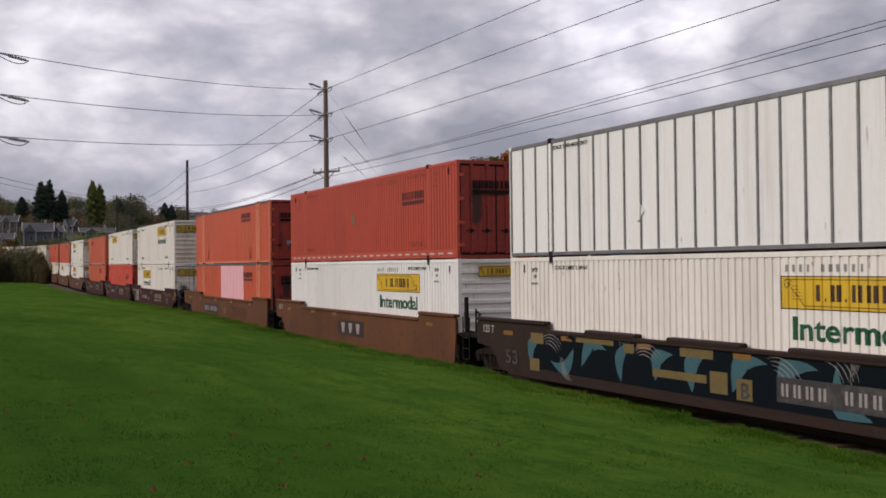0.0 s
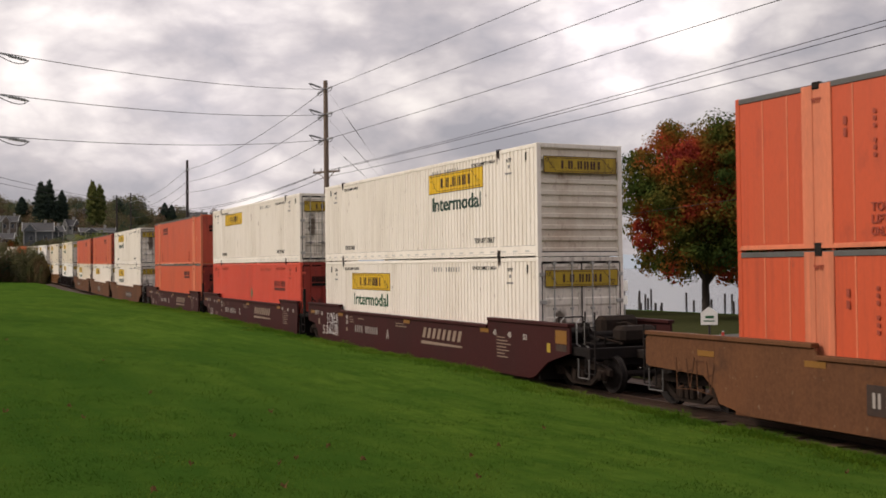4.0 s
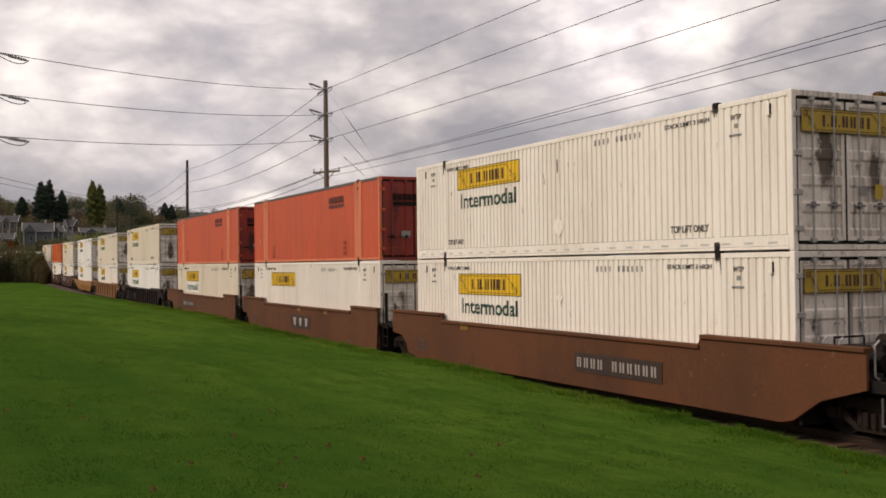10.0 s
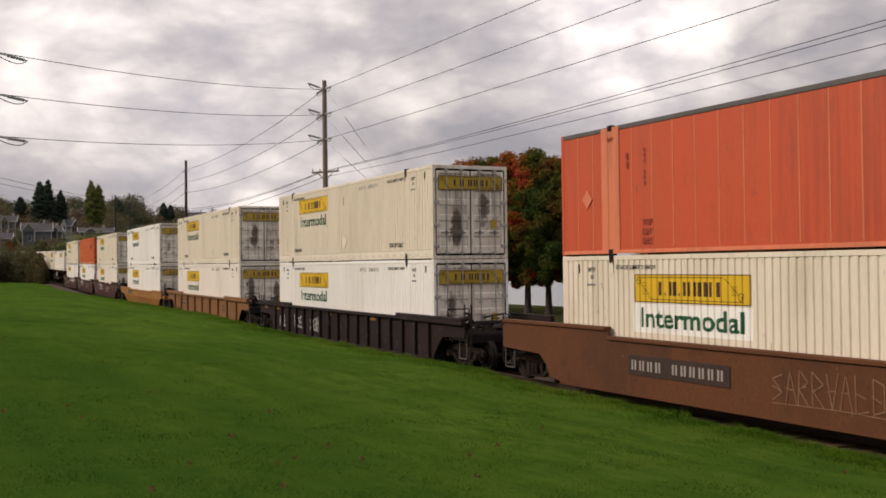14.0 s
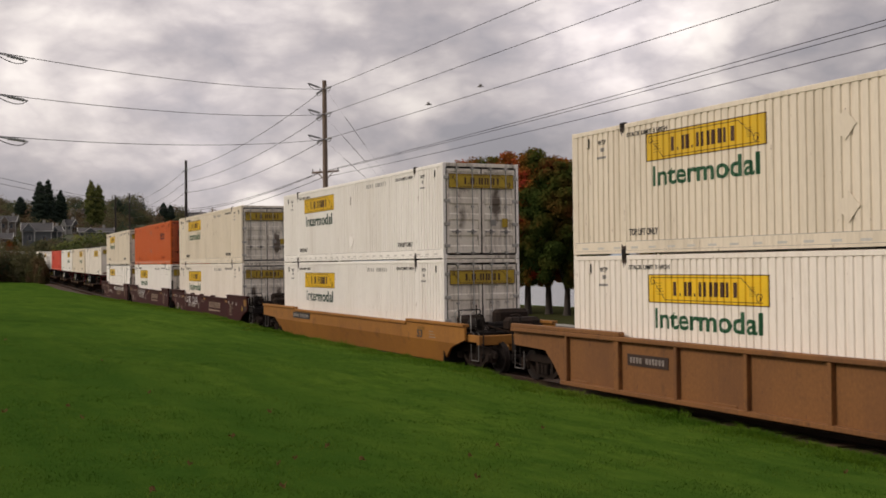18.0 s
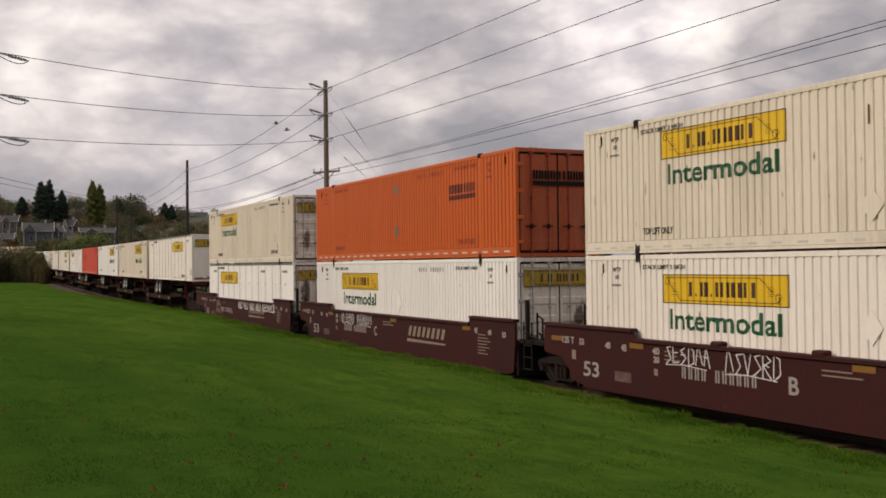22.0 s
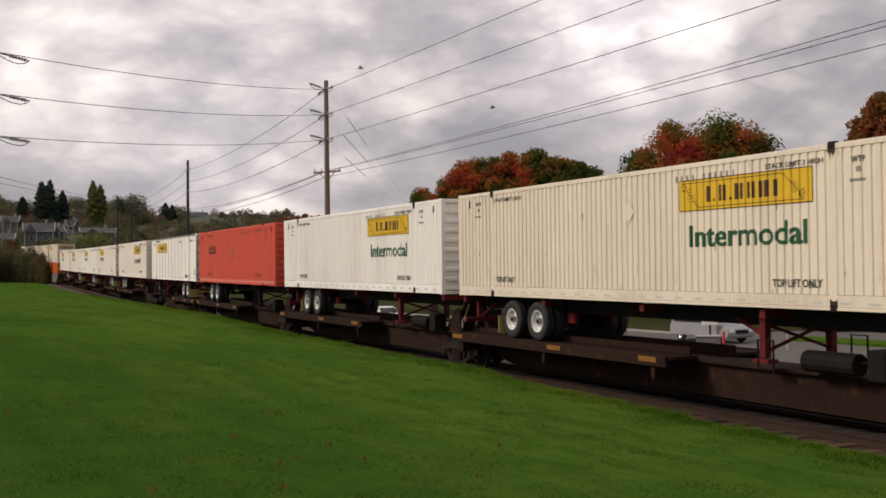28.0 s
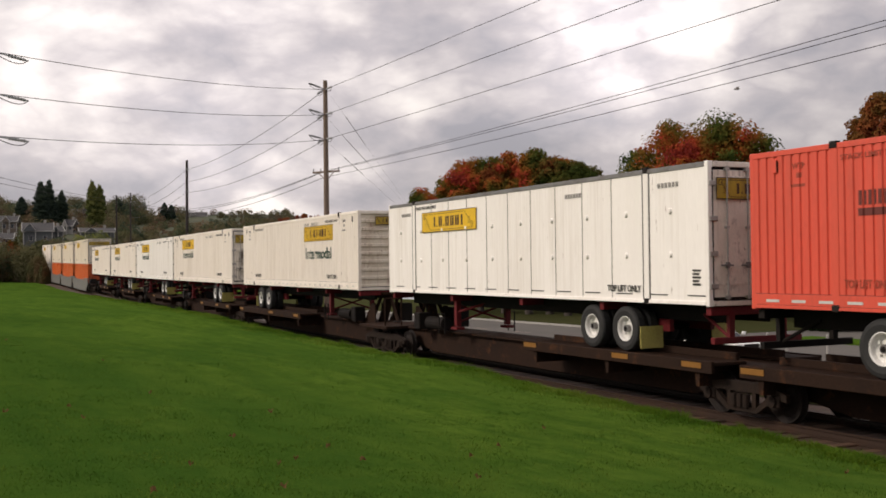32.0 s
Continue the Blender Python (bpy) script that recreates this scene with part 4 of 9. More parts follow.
def add_door_end(c, paint, style):
    body, door, _ = PAINT[paint]
    x = HL - 0.03
    for k, (y0, y1) in enumerate(((-HW + 0.13, -0.012), (0.012, HW - 0.13))):
        if style == "corr" and paint in ("white", "bright", "beige"):
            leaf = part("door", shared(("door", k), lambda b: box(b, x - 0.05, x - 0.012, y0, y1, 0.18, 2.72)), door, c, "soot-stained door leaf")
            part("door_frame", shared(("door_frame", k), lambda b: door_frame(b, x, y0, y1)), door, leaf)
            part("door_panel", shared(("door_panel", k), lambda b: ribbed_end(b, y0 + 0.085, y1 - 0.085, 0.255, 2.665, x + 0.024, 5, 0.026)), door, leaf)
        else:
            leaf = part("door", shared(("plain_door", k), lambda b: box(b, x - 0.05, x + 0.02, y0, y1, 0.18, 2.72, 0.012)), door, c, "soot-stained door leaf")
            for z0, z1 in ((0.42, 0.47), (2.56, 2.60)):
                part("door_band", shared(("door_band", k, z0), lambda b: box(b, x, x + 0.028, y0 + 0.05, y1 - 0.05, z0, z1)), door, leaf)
        for y in (y0 + 0.33, y1 - 0.30) if k == 0 else (y0 + 0.30, y1 - 0.33):
            part("lock_rod", shared(("lock_rod", round(y, 2)), lambda b: (tube(b, (x + 0.06, y, 0.13), (x + 0.06, y, 2.80), 0.017, 6), box(b, x + 0.01, x + 0.085, y - 0.05, y + 0.05, 2.70, 2.77), box(b, x + 0.01, x + 0.085, y - 0.05, y + 0.05, 0.15, 0.22), box(b, x + 0.02, x + 0.08, y - 0.04, y + 0.04, 1.55, 1.60))), PALE_STEEL if door is DOOR_WHITE else DOOR_RED, leaf)
            part("lock_handle", shared(("lock_handle", round(y, 2)), lambda b: (box(b, x + 0.075, x + 0.095, y - 0.2, y + 0.12, 0.80, 0.835, 0.006), box(b, x + 0.02, x + 0.09, y - 0.03, y + 0.03, 0.76, 0.88))), GREY_STEEL if door is DOOR_WHITE else SOOT, leaf)
        edge = y0 if k == 0 else y1
        for z in (0.4, 1.05, 1.75, 2.45):
            part("hinge", shared(("hinge", k), lambda b: box(b, x, x + 0.055, edge - 0.1, edge + 0.1, -0.05, 0.05, 0.008)), body if paint not in ("white", "bright", "beige") else PALE_STEEL, leaf, at=(0, 0, z))
    part("door_gasket", shared("door_gasket", lambda b: (box(b, x - 0.04, x + 0.034, -0.018, 0.018, 0.16, 2.74), box(b, x - 0.04, x + 0.006, -HW + 0.1, HW - 0.1, 0.1, 0.165), box(b, x - 0.04, x + 0.006, -HW + 0.1, HW - 0.1, 2.73, 2.78), box(b, x - 0.04, x + 0.034, -HW + 0.098, -HW + 0.127, 0.14, 2.76), box(b, x - 0.04, x + 0.034, HW - 0.127, HW - 0.098, 0.14, 2.76))), SOOT, c)


def slab_end(b, x):
    """A ragged low stain on an end wall."""
    rr = random.Random(3)
    top = [(-HW + 0.14 + i * 0.12, 0.2 + 0.22 * rr.random() ** 2) for i in range(20)]
    for (y0, z0), (y1, z1) in zip(top, top[1:]):
        b.faces.new([b.verts.new((x + 0.004, yy, zz)) for yy, zz in ((y0, 0.125), (y1, 0.125), (y1, z1), (y0, z0))])


def add_nose_end(c, paint, plain=False):
    body, _, _ = PAINT[paint]
    x = HL - 0.03
    if plain:
        part("front_wall", shared("front_wall_plain", lambda b: box(b, x - 0.05, x, -HW + 0.12, HW - 0.12, 0.12, 2.78)), CORAL_NOSE if paint == "coral" else body, c)
        if paint == "white":
            part("document_box", shared("document_box", lambda b: (box(b, x, x + 0.03, 0.62, 0.98, 0.62, 1.16, 0.01),)), GREY_STEEL, c, "small grey document box")
            part("document_flap", shared("document_flap", lambda b: box(b, x + 0.03, x + 0.036, 0.68, 0.92, 0.7, 1.08)), PRINT, c)
            part("notice_plate", shared("notice_plate", lambda b: [box(b, x, x + 0.006, -0.2, 0.16, 1.72 + 0.1 * i, 1.76 + 0.1 * i) for i in range(2)]), PRINT_SOFT, c, "small grey notice as bars")
            for ly in (-0.95, -0.55, 0.55, 0.95):
                part("marker_lamp", shared("marker_lamp", lambda b: box(b, x, x + 0.04, -0.09, 0.09, 0.13, 0.19, 0.01)), RED_FRAME, c, "small red marker lamp", at=(0, ly, 0))
            part("rust_patch", shared("rust_patch", lambda b: slab_end(b, x)), material("brown_rust_run", (0.26, 0.12, 0.06), 0.8, spots=0.7, spot_colour=(0.5, 0.42, 0.34), scale=5, grain=0.2), c, "ragged brown rust along the foot")
    else:
        part("front_wall", shared("front_wall", lambda b: (box(b, x - 0.09, x - 0.06, -HW + 0.12, HW - 0.12, 0.12, 2.78), ribbed_end(b, -HW + 0.12, HW - 0.12, 0.14, 2.78, x, 9, 0.055))), NOSE_WHITE if paint in ("white", "beige") else body, c, "ribbed front wall")


GRIME_RNG = random.Random(77)


def stain(b, v, down):
    """A ragged narrow stain that runs from a casting along its post."""
    q = random.Random(v * 3 + down)
    n, s = 6, -1 if down else 1
    xs2 = [-0.085 + 0.17 * i / n for i in range(n + 1)]
    tip = [s * (0.05 + q.random() ** 2 * (0.34 if down else 0.08)) for _ in xs2]
    for i in range(n):
        o = [(xs2[i], 0), (xs2[i + 1], 0), (xs2[i + 1], tip[i + 1]), (xs2[i], tip[i])]
        slab(b, o if s > 0 else o[::-1], -0.001, 0.001)


def container(style, paint, end="door", marks=(), tape=False, label="", group="containers on the train"):
    """One 53-foot box: x along the train, its foot at z = 0, the -y side toward the lawn.
    marks: (kind, metres from its rear end, foot, width, height)."""
    body, door, ink = PAINT[paint]
    c = thing("shipping_container", label, "container", group)
    yo = -HW
    if style == "corr":
        for k, (a, b2) in enumerate(SECTIONS):
            part("side_panel", shared(("side_panel", k), lambda b: corrugated(b, a, b2, 0.28, 2.79, yo + 0.005)), body, c)
    elif style == "plate":
        for k, (a, b2) in enumerate(SECTIONS):
            part("side_panel", shared(("flat_panel", k), lambda b: box(b, a, b2, yo + 0.012, yo + 0.04, 0.1, 2.83)), body, c)

        for k, n in ((0, 3), (1, 17), (2, 3)):
            for i in range(1, n):
                part("side_rib", shared("plate_rib", lambda b: box(b, -0.016, 0.016, yo + 0.004, yo + 0.013, 0.14, 2.8, 0.003)), CORAL_RIB, c, at=(SECTIONS[k][0] + (SECTIONS[k][1] - SECTIONS[k][0]) * i / n, 0, 0))
    else:
        steps = 0.6 if style == "seam" else 1.24
        for k, (a, b2) in enumerate(SECTIONS):
            part("side_panel", shared(("flat_panel", k), lambda b: box(b, a, b2, yo + 0.012, yo + 0.04, 0.1, 2.83)), body, c)
            n = max(1, round((b2 - a) / steps))
            r = 0.026 if style == "seam" else 0.006
            for i in range(0 if style == "seam" else 1, n + (1 if style == "seam" else 0)):
                part("seam_strip", shared(style + "_seam", lambda b: box(b, -r, r, yo - (0.012 if style == "seam" else 0.001), yo + 0.012, 0.12, 2.8)), GREY_STEEL if style == "seam" else PRINT_SOFT, c, at=(a + (b2 - a) * i / n, 0, 0))
        if style == "panel":
            for z in (1.05, 1.95):
                for i in range(10):
                    part("round_cap", shared("round_cap", lambda b: tube(b, (0, yo - 0.03, 0), (0, yo + 0.02, 0), 0.045, 10, 0.075)), body, c, at=(-HL + 1.0 + i * 1.55, 0, z))
            for x in (-POST, POST):
                for e2 in (-1, 1):
                    part("post_seam", shared("post_seam", lambda b: box(b, -0.012, 0.012, yo - 0.004, yo + 0.012, 0.1, 2.8)), TRIM_GREY, c, "dirty seam beside a post", at=(x + e2 * 0.115, 0, 0))
            for x in (POST + 0.42, -POST - 0.95, POST - 3.2):
                part("lettering", shared("panel_bars", lambda b: [box(b, i2 * 0.12, i2 * 0.12 + 0.07, yo - 0.004, yo + 0.012, 2.45, 2.55) for i2 in range(6)]), PRINT_SOFT, c, "small grey print as bars", at=(x, 0, 0))
            part("lettering", shared("corner_notice", lambda b: [box(b, 0, 0.24 - 0.05 * (i2 % 2), yo - 0.004, yo + 0.012, 0.42 + i2 * 0.07, 0.46 + i2 * 0.07) for i2 in range(5)]), PRINT, c, "small black notice as bars", at=(HL - 0.5, 0, 0))
            for i in range(13):
                part("vent_slot", shared("vent_slot", lambda b: box(b, 0, 0.6, yo + 0.004, yo + 0.014, 0.2, 0.225)), PRINT, c, at=(-HL + 0.6 + i * 1.24, 0, 0))
    part("far_side", shared("far_side", lambda b: box(b, -HL + 0.08, HL - 0.08, HW - 0.04, HW - 0.01, 0.1, 2.83)), body, c)
    part("roof", shared("roof", lambda b: box(b, -HL + 0.06, HL - 0.06, -HW + 0.05, HW - 0.05, 2.81, 2.872)), GREY_STEEL if style == "plate" else body, c)
    part("floor", shared("floor", lambda b: box(b, -HL + 0.06, HL - 0.06, -HW + 0.05, HW - 0.05, 0.06, 0.16)), SOOT, c)
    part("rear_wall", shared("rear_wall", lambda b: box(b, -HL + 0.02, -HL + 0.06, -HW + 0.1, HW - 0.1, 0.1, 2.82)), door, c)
    grey_edge = style in ("plate", "panel", "seam")
    for y in (-1, 1):
        part("top_rail", shared(("top_rail", y), lambda b: box(b, -HL + 0.1, HL - 0.1, y * HW - (0.0 if y > 0 else 0.006), y * (HW - 0.07) if y < 0 else HW - 0.07, 2.785, 2.885, 0.008)), (TRIM_GREY if style == "plate" else GREY_STEEL) if grey_edge else body, c, "grey top rail" if grey_edge else "")
        part("bottom_rail", shared(("bottom_rail", y, style == "corr"), lambda b: (box(b, -HL + 0.1, HL - 0.1, y * HW - (0.0 if y > 0 else 0.006), y * (HW - 0.07) if y < 0 else HW - 0.07, 0.03, 0.29 if style == "corr" else 0.11, 0.008), box(b, -HL + 0.1, HL - 0.1, y * HW - (0.0 if y > 0 else 0.016), y * (HW - 0.05) if y < 0 else HW - 0.05, 0.03, 0.075))), CORAL_RIB if style == "plate" else GREY_STEEL if style == "seam" else body, c)
        for x in (-1, 1):
            part("corner_post", shared(("corner_post", x, y), lambda b: box(b, x * HL if x < 0 else HL - 0.12, -HL + 0.12 if x < 0 else HL, y * HW if y < 0 else HW - 0.13, -HW + 0.13 if y < 0 else HW, 0.0, HIGH, 0.012)), CORAL_RIB if style == "plate" and x > 0 else body, c)
    for nm, za, zb in (("door_header", 2.78, 2.89), ("door_sill", 0.01, 0.11)):
        part(nm, shared(nm, lambda b: box(b, HL - 0.08, HL, -HW + 0.13, HW - 0.13, za, zb, 0.008)), door if end == "door" else body, c)
    for x in (-POST, POST):
        if style == "plate":
            part("lift_post", shared(("wide_lift_post", x), lambda b: (box(b, x - 0.34, x - 0.08, yo - 0.014, yo + 0.05, 0.03, 2.87, 0.01), box(b, x + 0.08, x + 0.34, yo - 0.014, yo + 0.05, 0.03, 2.87, 0.01), box(b, x - 0.09, x + 0.09, yo + 0.0, yo + 0.05, 0.03, 2.87))), CORAL_RIB, c, "pale worn lifting post")
        else:
            part("lift_post", shared(("lift_post", x), lambda b: box(b, x - 0.09, x + 0.09, yo - 0.008, yo + 0.06, 0.02, 2.885, 0.01)), body, c)
        for z in (0.0, HIGH - 0.1):
            part("lift_casting", shared(("lift_casting", x), lambda b: box(b, x - 0.085, x + 0.085, yo - 0.022, yo + 0.09, 0, 0.125, 0.012)), DARK_STEEL, c, "black corner casting", at=(0, 0, z))
    if style == "corr":
        for x in (POST + 1.45, -POST - 1.35):
            part("vent_hood", shared("vent_hood", lambda b: box(b, -0.04, 0.05, yo - 0.035, yo + 0.03, 2.48, 2.73, 0.012)), body, c, "small hooded vent", at=(x, 0, 0))
            part("vent_slot", shared("vent_mouth", lambda b: box(b, 0.048, 0.056, yo - 0.030, yo + 0.02, 2.50, 2.70)), SOOT, c, at=(x, 0, 0))
        if paint in ("white", "beige", "bright"):
            for k, x in enumerate((-POST, POST)):
                for j, top in enumerate((True, False)):
                    v = GRIME_RNG.randrange(3)
                    part("grease_stain", shared(("grease_stain", v, top), lambda b: stain(b, v, top)), GRIME, c, "black grease below a casting" if top else "black grease over a casting", at=(x, yo - 0.0095, HIGH - 0.1 if top else 0.125))
    if end == "door":
        add_door_end(c, paint, style)
    elif end == "flat":
        add_nose_end(c, paint, True)
    else:
        add_nose_end(c, paint)
    ymark = yo - 0.006
    for kind, ds, z, w, h in marks:
        x = -HL + ds
        if kind == "sign":
            sign(x, z, w, h, ymark + 0.002, c, style=style)
        elif kind in ("green", "black"):
            side_words("Intermodal", x, z, w, h * 1.38, GREEN_PRINT if kind == "green" else TEAL_PRINT, c, 0.012, style)
        elif kind == "clean":
            side_print("fresh_panel", ("fresh_panel", w, h), lambda b: box(b, 0, w, 0.0005, 0.0035, 0, h), x, z, BRIGHT_WHITE, c, "freshly painted white panel", style)
        elif kind == "mark":
            side_print("carrier_mark", ("mark_bars", w, h), lambda b: mark_bars(b, w, h), x, z, PRINT_RED if paint in ("red", "deep", "coral", "orange") else PRINT, c, "dark carrier mark", style)
        elif kind == "pink":
            part("primer_patch", shared(("primer_patch", w, h), lambda b: box(b, 0, w, 0.0065, 0.014, 0.11, h - 0.01)), PINK, c, "large pink primer patch", at=(x, yo, z))
        elif kind == "oval":
            part("painted_oval", shared(("painted_oval", w, h), lambda b: slab(b, [(w * math.cos(a) / 2 * (1 + 0.2 * math.sin(3 * a + 1)), h * math.sin(a) / 2 * (1 + 0.22 * math.sin(5 * a))) for a in (-k * math.pi / 8 for k in range(16))], -0.006, 0.0)), material("dull_green_patch", (0.17, 0.15, 0.075), 0.6, spots=0.8, spot_colour=(0.30, 0.10, 0.055), scale=6, bump=0), c, at=(x, ymark, z))
        elif kind == "diamond":
            part("placard", shared(("placard", w, h), lambda b: slab(b, [(0, -h / 2), (-w / 2, 0), (0, h / 2), (w / 2, 0)], -0.006, 0.0)), {0: GREY_STEEL, 1: body, 2: CORAL_RIB}[0 if paint == "orange" else 1 if paint in ("white", "bright", "beige") else 2], c, "diamond placard holder", at=(x, ymark, z))
        elif kind == "dash":
            part("painted_dash", shared(("painted_dash", w, h), lambda b: box(b, 0, w, -0.005, 0, 0, h)), PRINT_RED if w > 0.02 else PRINT, c, at=(x, ymark, z))
    # small stencils
    if style == "corr":
        ink = PRINT_WORN if ink is PRINT_RED else ink
        side_words("TOP LIFT ONLY", POST - 1.45, 0.42, 1.2, 0.2, ink, c, 0.004, "level")
        side_words("TOP LIFT ONLY", -POST + 0.2, 0.42, 1.0, 0.2, ink, c, 0.004, "level")
        side_words("STACK LIMIT 3 HIGH", POST - 1.6, 2.58, 1.4, 0.13, ink, c, 0.002, "level")
        side_words("STACK LIMIT 3 HIGH", -POST + 0.15, 2.58, 1.4, 0.13, ink, c, 0.002, "level")
        for x in (POST + 0.42, -POST - 0.95):
            side_words("WTP", x, 2.52, 0.3, 0.15, ink, c, 0.002, "level")
            side_print("lettering", "post_bars", lambda b: (box(b, 0.1, 0.2, -0.004, 0, 0.16, 0.25), box(b, -0.04, 0.3, -0.004, 0, 0.0, 0.05)), x, 2.2, PRINT_SOFT if ink is PRINT else PRINT_WORN, c, "", style)
        side_print("lettering", "number_bars", lambda b: [box(b, i * 0.17, i * 0.17 + 0.06, -0.004, 0, 0, 0.13) for i in range(11) if i not in (4,)], POST - 4.2, 2.52, PRINT_SOFT if ink is PRINT else PRINT_WORN, c, "faded serial number as bars", style)
    elif style == "plate":
        for x in (-POST + 1.15, POST - 1.6):
            for i, w3 in enumerate(("TOP", "LIFT", "ONLY")):
                lettering(w3, x, ymark - 0.004, 0.62 - i * 0.2, 0.36, 0.2, PRINT_WORN, c, 0.004)
        for x in (-POST - 0.1, POST - 0.12):
            lettering("WTP", x, yo - 0.017, 2.55, 0.24, 0.13, PRINT_WORN, c, 0.002)
        part("lettering", shared("serial_bars", lambda b: [box(b, 0, 0.07, -0.004, 0, i * 0.2 + 0.3, i * 0.2 + 0.44) for i in range(2)] + [box(b, 0.62, 0.68, -0.004, 0, -0.1 + i * 0.12, -0.03 + i * 0.12) for i in range(7) if i != 3]), PRINT_WORN, c, "faded upright serial bars", at=(-POST + 0.6, ymark - 0.004, 1.6))
    else:
        lettering("TOP LIFT ONLY", POST - 1.45, ymark, 0.26, 1.25, 0.2, ink, c, 0.004)
        lettering("STACK TWO HIGH ONLY", -POST + 0.15, ymark, 2.62, 1.5, 0.13, ink, c, 0.002)
    if tape:
        for i in range(25):
            part("tape_dash", shared("white_tape", lambda b: box(b, 0, 0.32, -0.005, 0.0, 0, 0.05)), TAPE_GREY, c, at=(-HL + 0.4 + i * 0.63, yo - 0.007, 0.14))
    elif style == "corr":
        for i in range(25):
            part("tape_dash", shared("grey_tape", lambda b: box(b, 0, 0.24, -0.003, 0.0, 0, 0.045)), TAPE_GREY, c, at=(-HL + 0.4 + i * 0.63, yo - 0.006, 0.13))
    if style == "corr":
        part("rail_seam", shared("rail_seam", lambda b: (box(b, -HL + 0.13, HL - 0.13, yo - 0.002, yo + 0.03, 0.288, 0.298), box(b, -HL + 0.13, HL - 0.13, yo - 0.0085, yo, 0.088, 0.095))), PRINT_SOFT if paint in ("white", "bright", "beige") else PRINT_RED, c, "thin dark seam over the bottom rail")
    turn = Matrix.Translation((HL + 0.045, 0, 0)) @ pose(0, 0, 0, 0, 0, 90)
    if paint in ("white", "bright", "beige") and end != "nose":
        sign(0, 0, 2.2, 0.42, 0, c, True, at=turn @ Matrix.Translation((-1.1, 0.03, 2.14)))
    elif paint in ("white", "bright", "beige") and end == "nose":
        sign(0, 0, 1.2, 0.3, 0, c, dirty=paint != "bright", at=turn @ Matrix.Translation((-0.62, 0.03, 2.38)))
    elif paint in ("red", "deep", "coral", "orange"):
        carrier_mark(0, 0, 1.6, 0.4, 0, c, SOOT, at=turn @ Matrix.Translation((-0.8, 0.0, 1.9)))
        if style == "plate" and end == "door":
            for sx, sz, sw, sh in ((-0.5, 0.78, 0.34, 0.24), (0.42, 0.76, 0.22, 0.3)):
                part("notice_sticker", shared(("red_notice", sw), lambda b: box(b, 0, sw, -0.006, 0, 0, sh)), PRINT_SOFT, c, "weathered pale notice", at=turn @ Matrix.Translation((sx, 0.0, sz)))
    if end == "door" and paint in ("white", "bright", "beige"):
        part("notice_sticker", shared("notice_sticker", lambda b: box(b, 0, 0.19, -0.006, 0, 0, 0.18)), PRINT_SOFT, c, "small grey notice", at=turn @ Matrix.Translation((0.28, 0.0, 1.0)))
        part("warning_sticker", shared("warning_sticker", lambda b: box(b, 0, 0.2, -0.006, 0, 0, 0.27)), YELLOW_DIRTY, c, at=turn @ Matrix.Translation((0.68, 0.0, 0.95)))
    return c


def place(ob, s_rear, base):
    TRAIN.append((ob, s_rear + HL, base))
    return ob


SIGN_L = ("sign", 2.85, 1.98, 3.58, 0.58)
WORD_L = ("green", 3.02, 1.45, 3.2, 0.42)
SIGN_R = ("sign", 9.8, 1.96, 3.58, 0.58)
WORD_R = ("green", 10.05, 1.42, 3.15, 0.42)
WORD_LB = ("black", 3.02, 1.45, 3.2, 0.42)
LOW = 0.30      # the wells' floor over the rail
UP = LOW + HIGH + 0.005
MK = lambda ds, z: ("mark", ds, z, 1.72, 0.42)
HOLD = (("diamond", 8.35, 0.72, 0.5, 0.55), ("dash", 8.3, 2.05, 0.03, 0.32))

# rear end of each stack along the train at 16 s, nearest the engine first
STACKS = []
STACKS.append((165.65, ("seam", "bright", "door", (("diamond", 5.6, 0.95, 0.45, 0.5),)), ("corr", "white", "door", (SIGN_R, WORD_R))))
STACKS.append((146.38, ("corr", "deep", "door", (MK(12.1, 1.75), ("oval", 7.6, 1.5, 0.3, 0.4)), True), ("corr", "bright", "nose", (SIGN_R, WORD_R))))
STACKS.append((126.90, ("plate", "coral", "door", (MK(10.96, 2.05),)), ("plate", "coral", "door", (("pink", 6.3, 0.0, 4.92, 2.79), MK(11.25, 2.03)))))
STACKS.append((103.45, ("corr", "white", "noses", (("sign", 9.65, 1.98, 3.58, 0.58), ("black", 9.85, 1.45, 3.2, 0.42))), ("corr", "white", "door", (SIGN_L, WORD_L))))
STACKS.append((84.01, ("corr", "white", "door", (SIGN_L,) + HOLD), ("corr", "red", "door", (MK(12.2, 1.66), ("oval", 8.3, 1.45, 0.35, 0.45)))))
STACKS.append((64.52, ("plate", "coral", "flat", (("mark", 3.6, 2.02, 1.78, 0.44), ("diamond", 15.0, 1.5, 0.4, 0.44))), ("plate", "coral", "door", (MK(11.05, 2.03), ("diamond", 1.1, 1.5, 0.4, 0.44)))))
STACKS.append((41.13, ("corr", "white", "door", (SIGN_L, WORD_LB) + HOLD), ("corr", "white", "door", (SIGN_L, WORD_LB, ("diamond", 8.35, 1.9, 0.3, 0.34)))))
STACKS.append((21.84, ("plate", "coral", "door", (MK(10.91, 2.03), ("diamond", 1.1, 1.0, 0.4, 0.44))), ("corr", "white", "door", (SIGN_L,))))
STACKS.append((2.38, ("plate", "coral", "door", (MK(11.0, 2.03), ("diamond", 1.1, 1.3, 0.4, 0.44))), ("corr", "beige", "door", (("clean", 2.8, 1.32, 3.7, 0.62), SIGN_L, WORD_L))))
STACKS.append((-21.09, ("corr", "beige", "door", (SIGN_L, WORD_L) + HOLD), ("corr", "bright", "door", (SIGN_L, WORD_L))))
